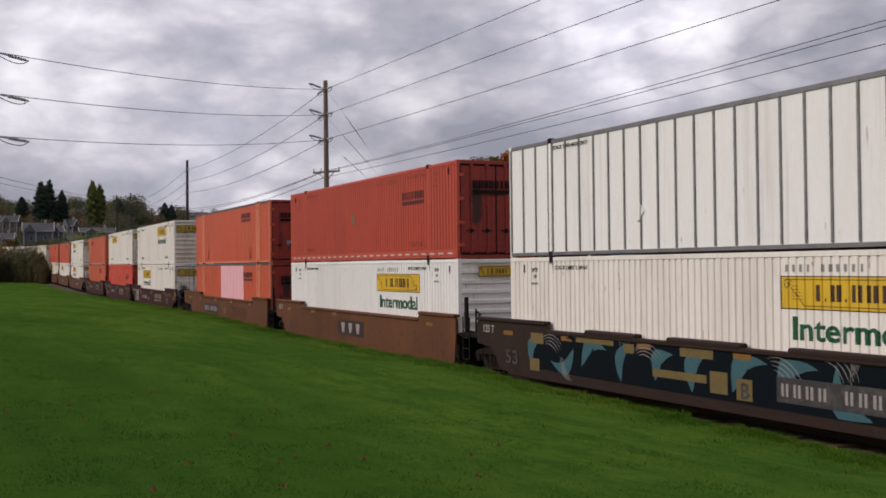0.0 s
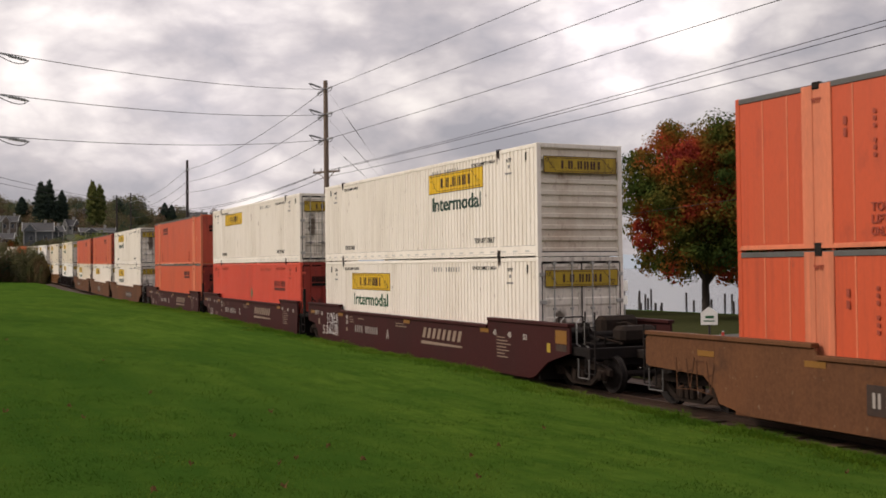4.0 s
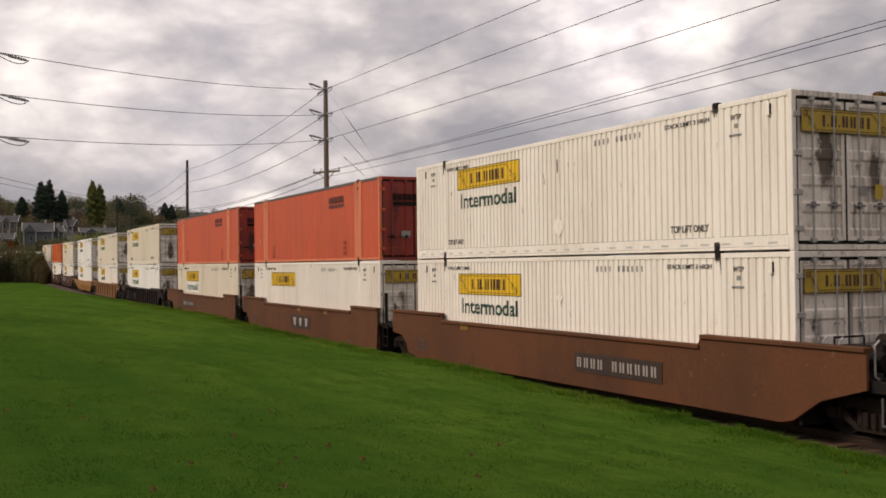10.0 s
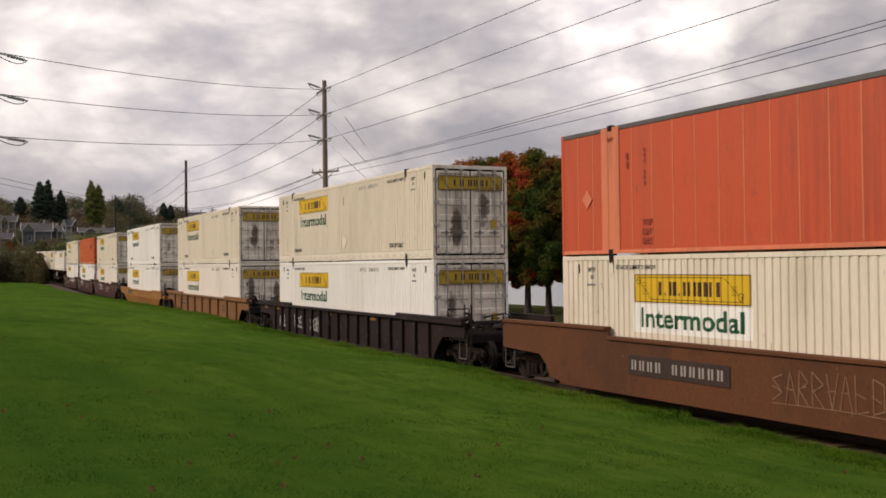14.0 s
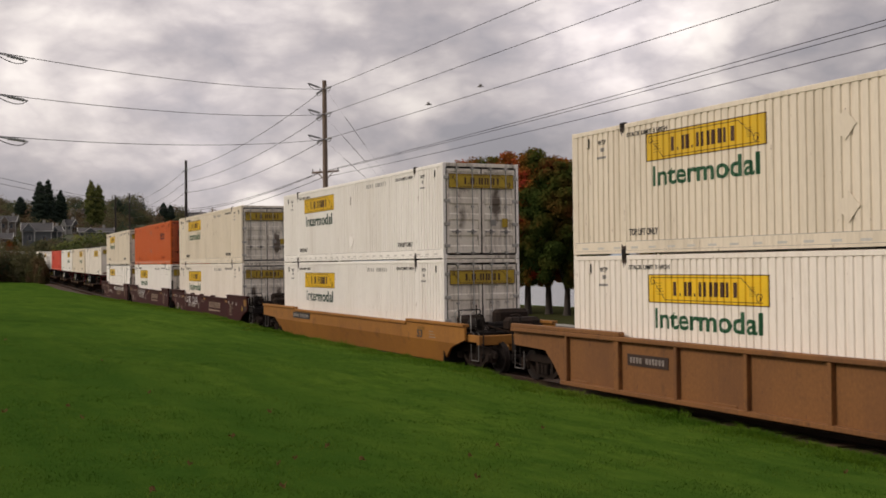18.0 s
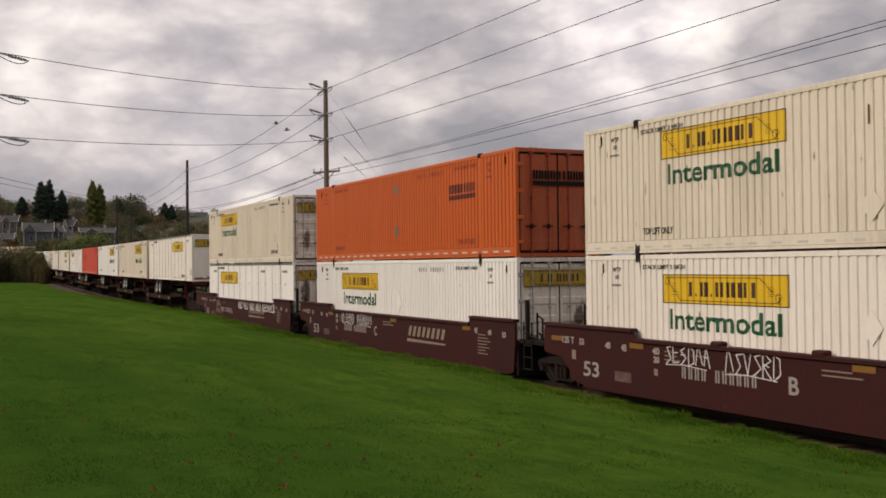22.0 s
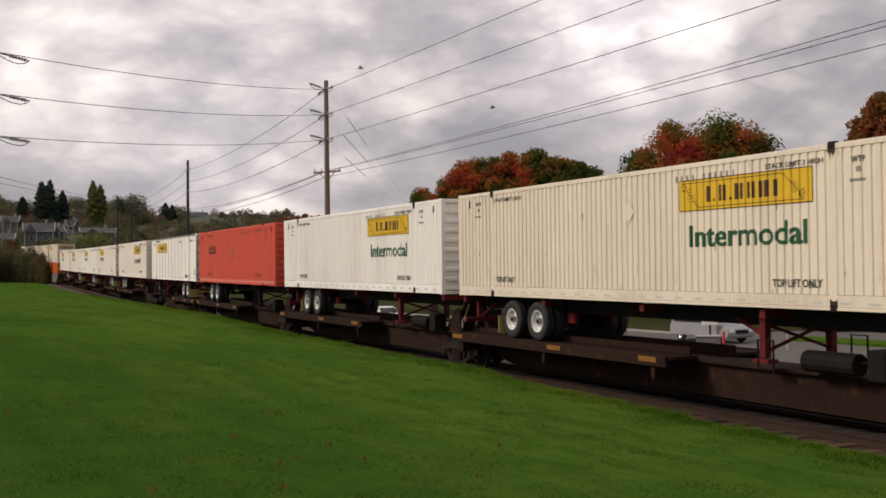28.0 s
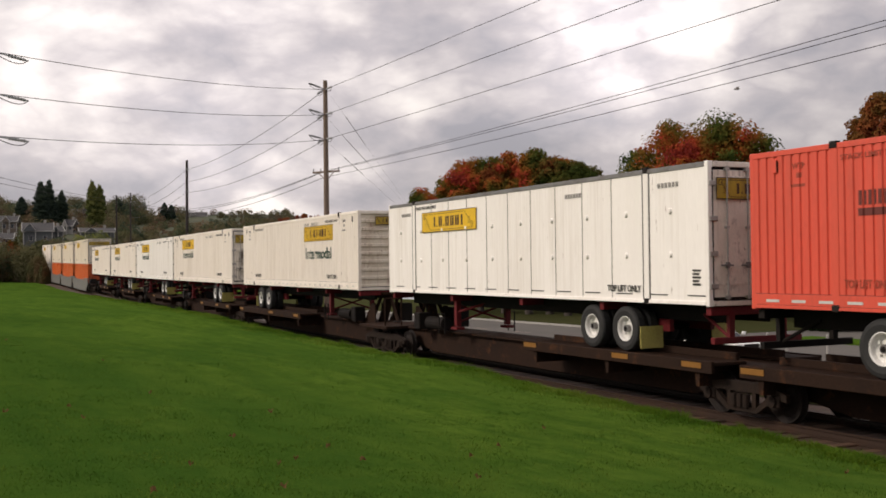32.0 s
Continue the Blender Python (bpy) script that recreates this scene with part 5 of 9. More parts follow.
STACKS.append((-44.41, ("corr", "beige", "door", (SIGN_L, WORD_L, ("diamond", 8.3, 2.1, 0.5, 0.55)) + HOLD), ("corr", "white", "door", (SIGN_L, WORD_L))))
STACKS.append((-67.64, ("corr", "bright", "door", (SIGN_L, WORD_LB) + HOLD), ("corr", "bright", "door", (SIGN_L, WORD_LB))))
STACKS.append((-91.17, ("corr", "beige", "door", (SIGN_L, WORD_L) + HOLD), ("corr", "white", "door", (SIGN_L, WORD_L, ("diamond", 8.3, 1.6, 0.45, 0.6)))))
STACKS.append((-110.55, ("corr", "orange", "door", (("mark", 12.15, 1.72, 1.7, 0.44), ("diamond", 8.2, 2.3, 0.34, 0.4), ("diamond", 8.2, 0.95, 0.34, 0.4)), True), ("corr", "bright", "door", (SIGN_L, WORD_L, ("diamond", 8.3, 1.5, 0.45, 0.6)))))
STACKS.append((-129.88, ("corr", "beige", "door", (SIGN_L, WORD_L, ("diamond", 8.3, 2.1, 0.5, 0.55)) + HOLD), ("panel", "bright", "door", (SIGN_L,))))
STACKS.append((-331.0, ("corr", "beige", "door", (SIGN_L,)), ("corr", "orange", "door", ())))
STACKS.append((-350.4, ("corr", "beige", "door", (SIGN_L,)), ("corr", "orange", "door", ())))
STACKS.append((-369.8, ("corr", "beige", "door", (SIGN_L,)), ("corr", "orange", "door", ())))
STACKS.append((-389.2, ("corr", "white", "door", (SIGN_L,)), ("corr", "white", "door", ())))
STATE = {"sign": "yellow sign", "green": "green lettering", "black": "dark lettering", "pink": "pink patch", "mark": "dark mark"}


def describe(spec, where):
    style, paint, end, marks = spec[:4]
    extra = [STATE[m[0]] for m in marks if m[0] in STATE]
    tail = " with " + ", ".join(list(dict.fromkeys(extra))[:2]) + "," if extra else ""
    return f"{SAY[paint]} {HOW[style]} container{tail} {where}"


def lowered(spec):
    """In the wells the signs and words sit a hand lower."""
    return (*spec[:3], tuple((k, ds, z - 0.1, w, h) if k in ("sign", "green", "black", "clean") else (k, ds, z, w, h) for k, ds, z, w, h in spec[3]), *spec[4:])


for s, upper, lower in STACKS:
    lower = lowered(lower)
    place(container(*upper, label=describe(upper, "stacked on top")), s, UP)
    place(container(*lower, label=describe(lower, "in a well")), s, LOW)

# boxes on road chassis: rear end at 16 s, box, wheels toward the front, frame colour
TRAILERS = []
TRAILERS.append((-151.02, ("panel", "white", "flat", (("sign", 9.74, 1.9, 3.56, 0.58),)), False, "red"))
TRAILERS.append((-168.52, ("corr", "beige", "nose", (("sign", 10.02, 1.92, 3.66, 0.62), ("green", 10.3, 1.2, 3.2, 0.44), ("diamond", 8.3, 2.0, 0.4, 0.5))), False, "red"))
TRAILERS.append((-185.84, ("corr", "bright", "nose", (("sign", 10.02, 1.92, 3.66, 0.62), ("green", 10.3, 1.2, 3.2, 0.44))), False, "red"))
TRAILERS.append((-203.46, ("corr", "red", "nose", (("mark", 2.54, 1.62, 1.8, 0.42), ("oval", 8.2, 1.6, 0.4, 0.5)), True), False, "dark"))
TRAILERS.append((-220.78, ("panel", "bright", "door", (("sign", 2.69, 1.9, 3.62, 0.6),)), True, "red"))
TRAILERS.append((-239.85, ("corr", "white", "nose", (("sign", 9.8, 1.9, 3.6, 0.6), ("black", 10.0, 1.2, 3.2, 0.44))), False, "red"))
TRAILERS.append((-258.51, ("corr", "white", "door", (SIGN_L, WORD_LB)), True, "red"))
TRAILERS.append((-275.18, ("corr", "bright", "door", (SIGN_L, WORD_LB)), True, "red"))
TRAILERS.append((-292.05, ("corr", "white", "door", (SIGN_L, WORD_LB)), True, "red"))
TRAILERS.append((-309.61, ("corr", "white", "door", (SIGN_L, WORD_LB)), True, "red"))
BOX_Z = 2.13


def wheel(parent, x, y, r=0.5):
    """A tyre with its white dished rim, facing -y."""
    t = part("tyre", shared("tyre", lambda b: torus(b, r, 0.27)), RUBBER, parent, at=(x, y, 0))
    if y < -1:
        part("rim", shared("rim", rim_shape), WHEEL_WHITE, t, "white dished steel rim")
    part("hub", shared("hub", lambda b: tube(b, (0, -0.10, 0), (0, 0.05, 0), 0.075, 12, 0.09)), GREY_STEEL, t)
    part("hub_cap", shared("hub_cap", lambda b: tube(b, (0, -0.115, 0), (0, -0.09, 0), 0.05, 10)), SOOT, t)
    return t


def torus(b, r, wide):
    prof = [(r * 0.56, -wide / 2 + 0.02), (r * 0.8, -wide / 2), (r * 0.95, -wide / 2 + 0.02), (r, -wide / 2 + 0.06), (r, wide / 2 - 0.06), (r * 0.95, wide / 2), (r * 0.56, wide / 2)]
    lathe(b, prof, 24)


def lathe(b, prof, n):
    rings = []
    for i in range(n):
        a = 2 * math.pi * i / n
        rings.append([b.verts.new((q * math.cos(a), y, q * math.sin(a))) for q, y in prof])
    for i in range(n):
        p, q = rings[i], rings[(i + 1) % n]
        for k in range(len(prof) - 1):
            b.faces.new((p[k], p[k + 1], q[k + 1], q[k]))


def rim_shape(b):
    lathe(b, [(0.285, -0.115), (0.27, -0.12), (0.250, -0.10), (0.235, -0.02), (0.17, 0.02), (0.10, 0.0), (0.0, 0.0)], 24)
    for i in range(5):
        a = 2 * math.pi * i / 5
        tube(b, (0.175 * math.cos(a), -0.035, 0.175 * math.sin(a)), (0.175 * math.cos(a), 0.0, 0.175 * math.sin(a)), 0.03, 6)


def chassis(front_wheels, colour):
    """A road chassis whose wheels stand at z = 0; the box lies on it at BOX_Z - 1.06."""
    paint = RED_FRAME if colour == "red" else SOOT
    c = thing("container_chassis", ("red" if colour == "red" else "black") + " steel road chassis carrying a container on a flat car", "trailer", "road chassis on the train")
    top = BOX_Z - 1.06
    k = 1 if front_wheels else -1
    for y in (-0.5, 0.5):
        part("main_beam", shared(("main_beam", y), lambda b: (box(b, -HL + 0.3, HL - 0.3, y - 0.05, y + 0.05, top - 0.36, top - 0.01, 0.01),)), SOOT, c)
    for x in (-HL + 0.15, -3.6, 0.5, 4.2, HL - 0.15):
        part("cross_beam", shared("cross_beam", lambda b: box(b, -0.08, 0.08, -1.2, 1.2, top - 0.18, top - 0.004, 0.01)), paint, c, at=(x, 0, 0))
    wx = (k * 3.85, k * 5.15)
    for x in wx:
        ax = part("axle", shared("axle", lambda b: tube(b, (0, -1.0, 0), (0, 1.0, 0), 0.07, 8)), SOOT, c, at=(x, 0, 0.5))
        for y in (-1.12, -0.8, 0.8, 1.12):
            wheel(ax, 0, y)
    part("slider_frame", shared(("slider", k), lambda b: (box(b, min(wx) - 0.8, max(wx) + 0.8, -0.62, -0.5, top - 0.62, top - 0.35, 0.01), box(b, min(wx) - 0.8, max(wx) + 0.8, 0.5, 0.62, top - 0.62, top - 0.35, 0.01))), paint, c)
    # landing legs at the other end
    lx = -k * 3.9
    for y in (-0.85, 0.85):
        part("landing_leg", shared(("landing_leg", lx, y), lambda b: (box(b, lx - 0.08, lx + 0.08, y - 0.08, y + 0.08, 0.12, top - 0.1, 0.01), box(b, lx - 0.2, lx + 0.2, y - 0.14, y + 0.14, 0.02, 0.1, 0.01), tube(b, (lx + k * 0.05, y, 0.55), (lx + k * 1.15, y * 0.6, top - 0.25), 0.04, 6))), paint, c)
    part("leg_brace", shared(("leg_brace", lx), lambda b: (tube(b, (lx, -0.8, 0.25), (lx, 0.8, 0.75), 0.035, 6), tube(b, (lx, 0.8, 0.25), (lx, -0.8, 0.75), 0.035, 6))), paint, c)
    # bumper under the wheel end
    bx = k * (HL - 0.1)
    part("bumper", shared(("bumper", k), lambda b: (box(b, bx - 0.06, bx + 0.06, -1.15, 1.15, 0.32, 0.45, 0.01), box(b, bx - 0.05, bx + 0.05, -0.75, -0.62, 0.4, top - 0.1), box(b, bx - 0.05, bx + 0.05, 0.62, 0.75, 0.4, top - 0.1), tube(b, (bx, -0.68, 0.42), (bx - k * 0.9, -0.6, top - 0.2), 0.035, 6))), paint, c)
    if colour == "red":
        mx = k * (abs(wx[1]) + 0.63)
        for y in (-0.98, 0.98):
            part("mudflap", shared(("mudflap", y, k), lambda b: box(b, mx - 0.01, mx + 0.01, y - 0.30, y + 0.30, 0.10, 0.58)), MUD_YELLOW, c, "dirty yellow mudflap")
    return c


for s, spec, fw, colour in TRAILERS:
    place(container(*spec, label=describe(spec, "on a chassis"), group="trailer boxes on the train"), s, BOX_Z)
    place(chassis(fw, colour), s, 1.06)

# ---- rail cars ----


def bogie(parent, x):
    """A two-axle truck under a car, its wheels on the rail."""
    f = part("bogie", shared("bogie", bogie_shape), TRUCK, parent, "greasy cast steel truck", at=(x, 0, 0))
    for dx in (-0.89, 0.89):
        part("wheelset", shared("wheelset", lambda b: (tube(b, (0, -0.82, 0), (0, 0.82, 0), 0.08, 10), lathe(b, [(0.0, -0.80), (0.2, -0.80), (0.3, -0.76), (0.42, -0.80), (0.42, -0.70), (0.45, -0.685), (0.45, -0.66), (0.2, -0.68), (0.0, -0.68)], 24), lathe(b, [(0.0, 0.80), (0.42, 0.80), (0.42, 0.70), (0.45, 0.685), (0.45, 0.66), (0.0, 0.68)], 24))), DARK_STEEL, f, "steel wheels on an axle", at=(dx, 0, 0.42))
    return f


def bogie_shape(b):
    for y in (-1.06, 0.98):
        # cast side frame: a bowed top bar, a truss below it and a spring pocket between
        for o in ([(-1.2, 0.42), (-0.62, 0.52), (0.62, 0.52), (1.2, 0.42), (1.2, 0.56), (0.95, 0.64), (0.4, 0.72), (-0.4, 0.72), (-0.95, 0.64), (-1.2, 0.56)],
                  [(-0.42, 0.14), (0.42, 0.14), (0.42, 0.24), (-0.42, 0.24)], [(-0.42, 0.14), (-0.42, 0.26), (-0.74, 0.50), (-0.92, 0.46)][::-1], [(0.42, 0.14), (0.92, 0.46), (0.74, 0.50), (0.42, 0.26)],
                  [(-0.40, 0.2), (-0.30, 0.2), (-0.30, 0.55), (-0.40, 0.55)], [(0.30, 0.2), (0.40, 0.2), (0.40, 0.55), (0.30, 0.55)]):
            slab(b, o, y - 0.01, y + 0.09)
        for dx in (-0.89, 0.89):
            box(b, dx - 0.16, dx + 0.16, y - 0.06, y + 0.14, 0.3, 0.54, 0.03)
            tube(b, (dx, y - 0.10, 0.42), (dx, y + 0.1, 0.42), 0.11, 10)
        for dx in (-0.17, 0, 0.17):
            tube(b, (dx, y - 0.03, 0.24), (dx, y - 0.03, 0.48), 0.07, 8)
    box(b, -0.2, 0.2, -1.05, 1.05, 0.48, 0.66, 0.02)


def coupler(parent, x, k):
    part("coupler", shared(("coupler", k), lambda b: (box(b, min(0, k * 0.85), max(0, k * 0.85), -0.09, 0.09, 0.78, 0.98, 0.02), box(b, min(k * 0.75, k * 1.0), max(k * 0.75, k * 1.0), -0.17, 0.17, 0.72, 1.04, 0.04))), DARK_STEEL, parent, at=(x, 0, 0))


def ladder(parent, x, y, z0, z1, mat, n=4):
    part("ladder", shared(("ladder", z0, z1, n), lambda b: [tube(b, (-0.2, 0, z0), (-0.2, 0, z1), 0.02, 6), tube(b, (0.2, 0, z0), (0.2, 0, z1), 0.02, 6)] + [tube(b, (-0.2, 0, z0 + (z1 - z0) * i / n), (0.2, 0, z0 + (z1 - z0) * i / n), 0.017, 6) for i in range(n)]), mat, parent, at=(x, y, 0))


def brake_rig(parent, x):
    """Brake cylinder, reservoir, hose and stand on a car's end platform."""
    part("air_reservoir", shared("air_reservoir", lambda b: tube(b, (-0.1, -0.45, 1.24), (-0.1, 0.5, 1.24), 0.11, 12)), SOOT, parent, at=(x, 0, 0))
    part("brake_stand", shared("brake_stand", lambda b: box(b, 0.4, 0.48, -0.95, -0.87, 1.05, 1.6, 0.01)), SOOT, parent, at=(x, 0, 0))
    part("brake_wheel", shared("brake_wheel", lambda b: (lathe(b, [(0.165, -0.015), (0.195, -0.015), (0.195, 0.015), (0.165, 0.015), (0.165, -0.015)], 16), tube(b, (-0.17, 0, 0), (0.17, 0, 0), 0.014, 6), tube(b, (0, 0, -0.17), (0, 0, 0.17), 0.014, 6))), SOOT, parent, at=(x + 0.44, -0.99, 1.45))
    part("hand_rail", shared("hand_rail", lambda b: (tube(b, (-0.4, -1.2, 1.05), (-0.4, -1.2, 1.7), 0.02, 6), tube(b, (-0.4, -0.5, 1.05), (-0.4, -0.5, 1.7), 0.02, 6), tube(b, (-0.4, -1.2, 1.7), (-0.4, -0.5, 1.7), 0.02, 6))), SOOT, parent, at=(x, 0, 0))


YP = -1.50          # the near face of a well car's side
FOLD_Z, LEAN = 0.76, 0.30       # fold of the ochre car's side, and how far its lower half leans in


def well_car(paint, kind, rear_end, front_end, spots, label, marks=()):
    """One well unit, x = 0 at the middle of its containers. rear_end, front_end: 'joint' or 'free'."""
    c = thing("well_car", label, "rail car", "cars of the train")
    xl = -HL - (2.6 if rear_end == "free" else 1.55)
    xr = HL + (2.35 if kind == "ribbed" else 1.75 if front_end == "free" else 0.22)
    hm2, he = (1.22, 1.31) if paint is OCHRE else (1.36, 1.56)
    if kind == "smooth":
        low_l = -HL - 0.35
        low_r = HL + 0.12
        o = [(xl + 0.1, 0.86), (-HL - 0.8, 0.8), (low_l - 0.12, 0.55), (low_l, 0.30), (low_l + 0.8, 0.15), (low_r - 0.3, 0.15), (low_r, 0.22), (xr - 0.05 if front_end == "joint" else HL + 0.75, 0.62), (xr, 0.9), (xr, he), (5.75, he), (5.62, hm2), (-5.9, hm2), (-6.05, he), (xl + 0.1, he), (xl, he - 0.16), (xl, 0.9)]
        for y in (YP, -YP - 0.06):
            def sill(b):
                slab(b, o, y, y + 0.06)
                if paint is OCHRE:      # its lower half leans in towards the well
                    bmesh.ops.bisect_plane(b, geom=b.verts[:] + b.edges[:] + b.faces[:], plane_co=(0, 0, FOLD_Z), plane_no=(0, 0, 1))
                    for v in b.verts:
                        v.co.y += (LEAN if y < 0 else -LEAN) * max(0.0, FOLD_Z - v.co.z)
            part("side_sill", shared(("side_sill", rear_end, front_end, y, he), sill), paint, c)
        for x0, x1, z in ((xl, -6.02, he), (-5.95, 5.7, hm2), (5.72, xr, he)):
            for y in (YP - 0.05, -YP - 0.13):
                part("top_chord", shared(("top_chord", round(x0, 2), round(x1, 2), z, y), lambda b: box(b, x0 + 0.02, x1, y, y + 0.2, z - 0.05, z + 0.035, 0.012)), paint, c)
    else:
        o = [(xl, 0.95), (-HL - 1.1, 0.9), (-HL - 0.75, 0.6), (-HL - 0.35, 0.16), (HL + 0.15, 0.16), (HL + 0.55, 0.6), (HL + 0.9, 0.9), (xr, 0.95), (xr, 1.34), (xl, 1.34)]
        for y in (YP + 0.06, -YP - 0.1):
            part("side_sheet", shared(("side_sheet", rear_end, front_end, y), lambda b: slab(b, o, y, y + 0.04)), paint, c)
        for y in (YP - 0.06, -YP - 0.12):
            part("top_chord", shared(("rib_chord", y, xl), lambda b: (box(b, xl, xr, y, y + 0.18, 1.30, 1.40, 0.015), box(b, xl, -5.95, y + 0.01, y + 0.17, 1.40, 1.50, 0.015), box(b, 5.65, xr, y + 0.01, y + 0.17, 1.40, 1.50, 0.015))), paint, c)
            part("bottom_chord", shared(("bottom_chord", y), lambda b: box(b, -HL - 0.3, HL + 0.1, y + 0.02, y + 0.14, 0.14, 0.24, 0.012)), paint, c)
        ribs = 17 if paint is BLACK_CAR else 9
        for i in range(ribs):
            x = -HL - 0.05 + i * 16.24 / (ribs - 1)
            wide = 0.09 if ribs == 9 and i in (1, 7) else 0.05
            part("side_rib", shared(("side_rib", wide), lambda b: box(b, -wide, wide, YP - 0.04, YP + 0.07, 0.2, 1.32, 0.012)), paint, c, at=(x, 0, 0))
    # well floor, bulkheads and end platforms
    half = 1.27 if paint is OCHRE else 1.46
    for x in (-HL + 0.4, -2.7, 2.7, HL - 0.4):
        part("floor_beam", shared(("floor_beam", half), lambda b: box(b, -0.35, 0.35, -half, half, 0.13, 0.295, 0.01)), paint, c, at=(x, 0, 0))
    for k, x0, x1 in ((-1, xl, -HL - 0.25), (1, HL + 0.25, max(xr, HL + 1.5))):
        part("end_platform", shared(("end_platform", round(x0, 2), round(x1, 2)), lambda b: (box(b, x0, x1, -1.4, 1.4, 0.98, 1.08, 0.01), box(b, x0, x1, -0.45, 0.45, 0.55, 1.0, 0.02))), SOOT, c, "grimy end platform")
        xb = -HL - 0.25 if k < 0 else HL + 0.17
        part("bulkhead", shared(("bulkhead", k), lambda b: box(b, xb, xb + 0.08, -1.42, 1.42, 0.14, 1.05)), SOOT, c)
    if front_end == "joint":
        for y in (-1.28, 1.28):
            part("guide_post", shared("guide_post", lambda b: box(b, -0.05, 0.05, -0.05, 0.05, 0.95, 2.1, 0.01)), DARK_STEEL, c, at=(HL + 0.5, y, 0))
        ladder(c, HL + 0.75, YP + 0.08, 0.35, 1.55, DARK_STEEL, 4)
        part("joint_beam", shared("joint_beam", lambda b: (box(b, HL + 0.2, HL + 2.0, -0.35, 0.35, 0.6, 0.95, 0.03), box(b, HL + 1.0, HL + 2.3, -0.7, 0.7, 0.66, 0.8, 0.02))), SOOT, c)
        bogie(c, HL + 1.85)
        for k2, (px, py, pz) in enumerate(((0.35, -0.9, 1.75), (0.95, -1.1, 1.62), (1.25, -0.35, 1.5), (0.6, 0.4, 1.95), (1.5, 0.8, 1.4))):
            part("stanchion", shared(("stanchion", k2), lambda b: (tube(b, (0, 0, 1.0), (0, 0, pz), 0.028, 6), tube(b, (0, 0, pz - 0.06), (0.16, 0.1, pz - 0.18), 0.022, 6))), SOOT, c, at=(HL + px, py, 0))
        part("air_hose", shared("air_hose", lambda b: bent(b, [(HL + 0.7 + 0.2 * i, -1.05 + 0.05 * i, 1.25 - 0.42 * math.sin(math.pi * i / 6)) for i in range(7)], 0.028, 6)), SOOT, c)
        part("brake_pipe", shared("brake_pipe", lambda b: (tube(b, (HL + 0.3, -1.2, 1.15), (HL + 1.7, -1.0, 0.95), 0.035, 6), tube(b, (HL + 0.3, -0.6, 1.2), (HL + 1.7, -0.6, 1.15), 0.05, 6), box(b, HL + 0.5, HL + 0.9, -0.3, 0.25, 1.08, 1.4, 0.04))), DARK_STEEL, c)
    else:
        bogie(c, HL + 1.55)
        coupler(c, HL + 2.3, 1)
        brake_rig(c, HL + 1.2)
        for k2, bx in enumerate(((0.45, 1.1, -1.15, -0.45, 1.08, 1.55), (1.55, 2.05, -0.2, 0.85, 1.08, 1.5), (0.5, 0.95, 0.0, 1.1, 1.08, 1.7))):
            high = 1.28 if kind == "ribbed" else bx[5]
            part("equipment_box", shared(("equipment_box", k2, high), lambda b: box(b, HL + bx[0], HL + bx[1], bx[2], bx[3], bx[4], high, 0.1)), TRUCK, c, "grimy brown brake equipment")
        for k2, (px, py, pz) in enumerate(((0.5, -0.9, 1.45), (0.75, 0.3, 1.5), (1.9, -0.6, 1.35), (2.2, 0.5, 1.4), (1.4, -1.25, 1.3))):
            part("stanchion", shared(("platform_stanchion", k2), lambda b: (tube(b, (0, 0, 1.0), (0, 0, pz), 0.026, 6), tube(b, (0, 0, pz - 0.1), (0.2, 0.15, pz - 0.1), 0.022, 6))), SOOT, c, at=(HL + px, py, 0))
        for k2, (px, py) in enumerate(((0.55, -1.2), (0.9, -1.2), (1.75, -1.3), (2.1, -1.3))):
            part("grab_iron", shared(("platform_grab", k2 % 2), lambda b: bent(b, [(0, 0.1, 1.05), (0, 0, 1.12), (0, 0, 1.62), (0, 0.1, 1.7)], 0.018, 6)), PALE_STEEL, c, "worn pale grab iron", at=(HL + px, py, 0.0 if kind != "ribbed" else -0.3))
        part("brake_cylinder", shared("brake_cylinder", lambda b: (tube(b, (HL + 1.15, -0.95, 1.32), (HL + 1.7, -0.95, 1.32), 0.17, 12), tube(b, (HL + 1.7, -0.95, 1.32), (HL + 2.1, -0.9, 1.2), 0.04, 6))), SOOT, c, "oily brake cylinder")
        part("pipe_run", shared("pipe_run", lambda b: (bent(b, [(HL + 0.3, -1.1, 1.12), (HL + 0.8, -1.0, 1.3), (HL + 1.3, -0.4, 1.22), (HL + 2.2, -0.3, 1.1)], 0.03, 6), bent(b, [(HL + 0.4, 0.2, 1.4), (HL + 1.2, 0.5, 1.55), (HL + 2.1, 0.9, 1.2)], 0.025, 6))), TRUCK, c, "rusty bent pipes")
        ladder(c, HL + 2.35, -1.32, 0.45, 1.9, DARK_STEEL, 4)
        part("end_beam", shared("end_beam", lambda b: (box(b, HL + 2.3, HL + 2.45, -1.4, 1.4, 0.78, 1.05, 0.015), box(b, HL + 1.4, HL + 2.35, -1.4, -1.3, 0.85, 1.05, 0.01), box(b, HL + 1.4, HL + 2.35, -0.4, 0.4, 0.6, 1.0, 0.02))), SOOT if paint is not OCHRE else paint, c)
        part("step", shared("step", lambda b: (tube(b, (0, 0, 0.8), (0, 0, 0.35), 0.018, 6), tube(b, (0.45, 0, 0.8), (0.45, 0, 0.35), 0.018, 6), tube(b, (0, 0, 0.35), (0.45, 0, 0.35), 0.018, 6))), TRIM_GREY, c, at=(HL + 2.0, -1.42, 0))
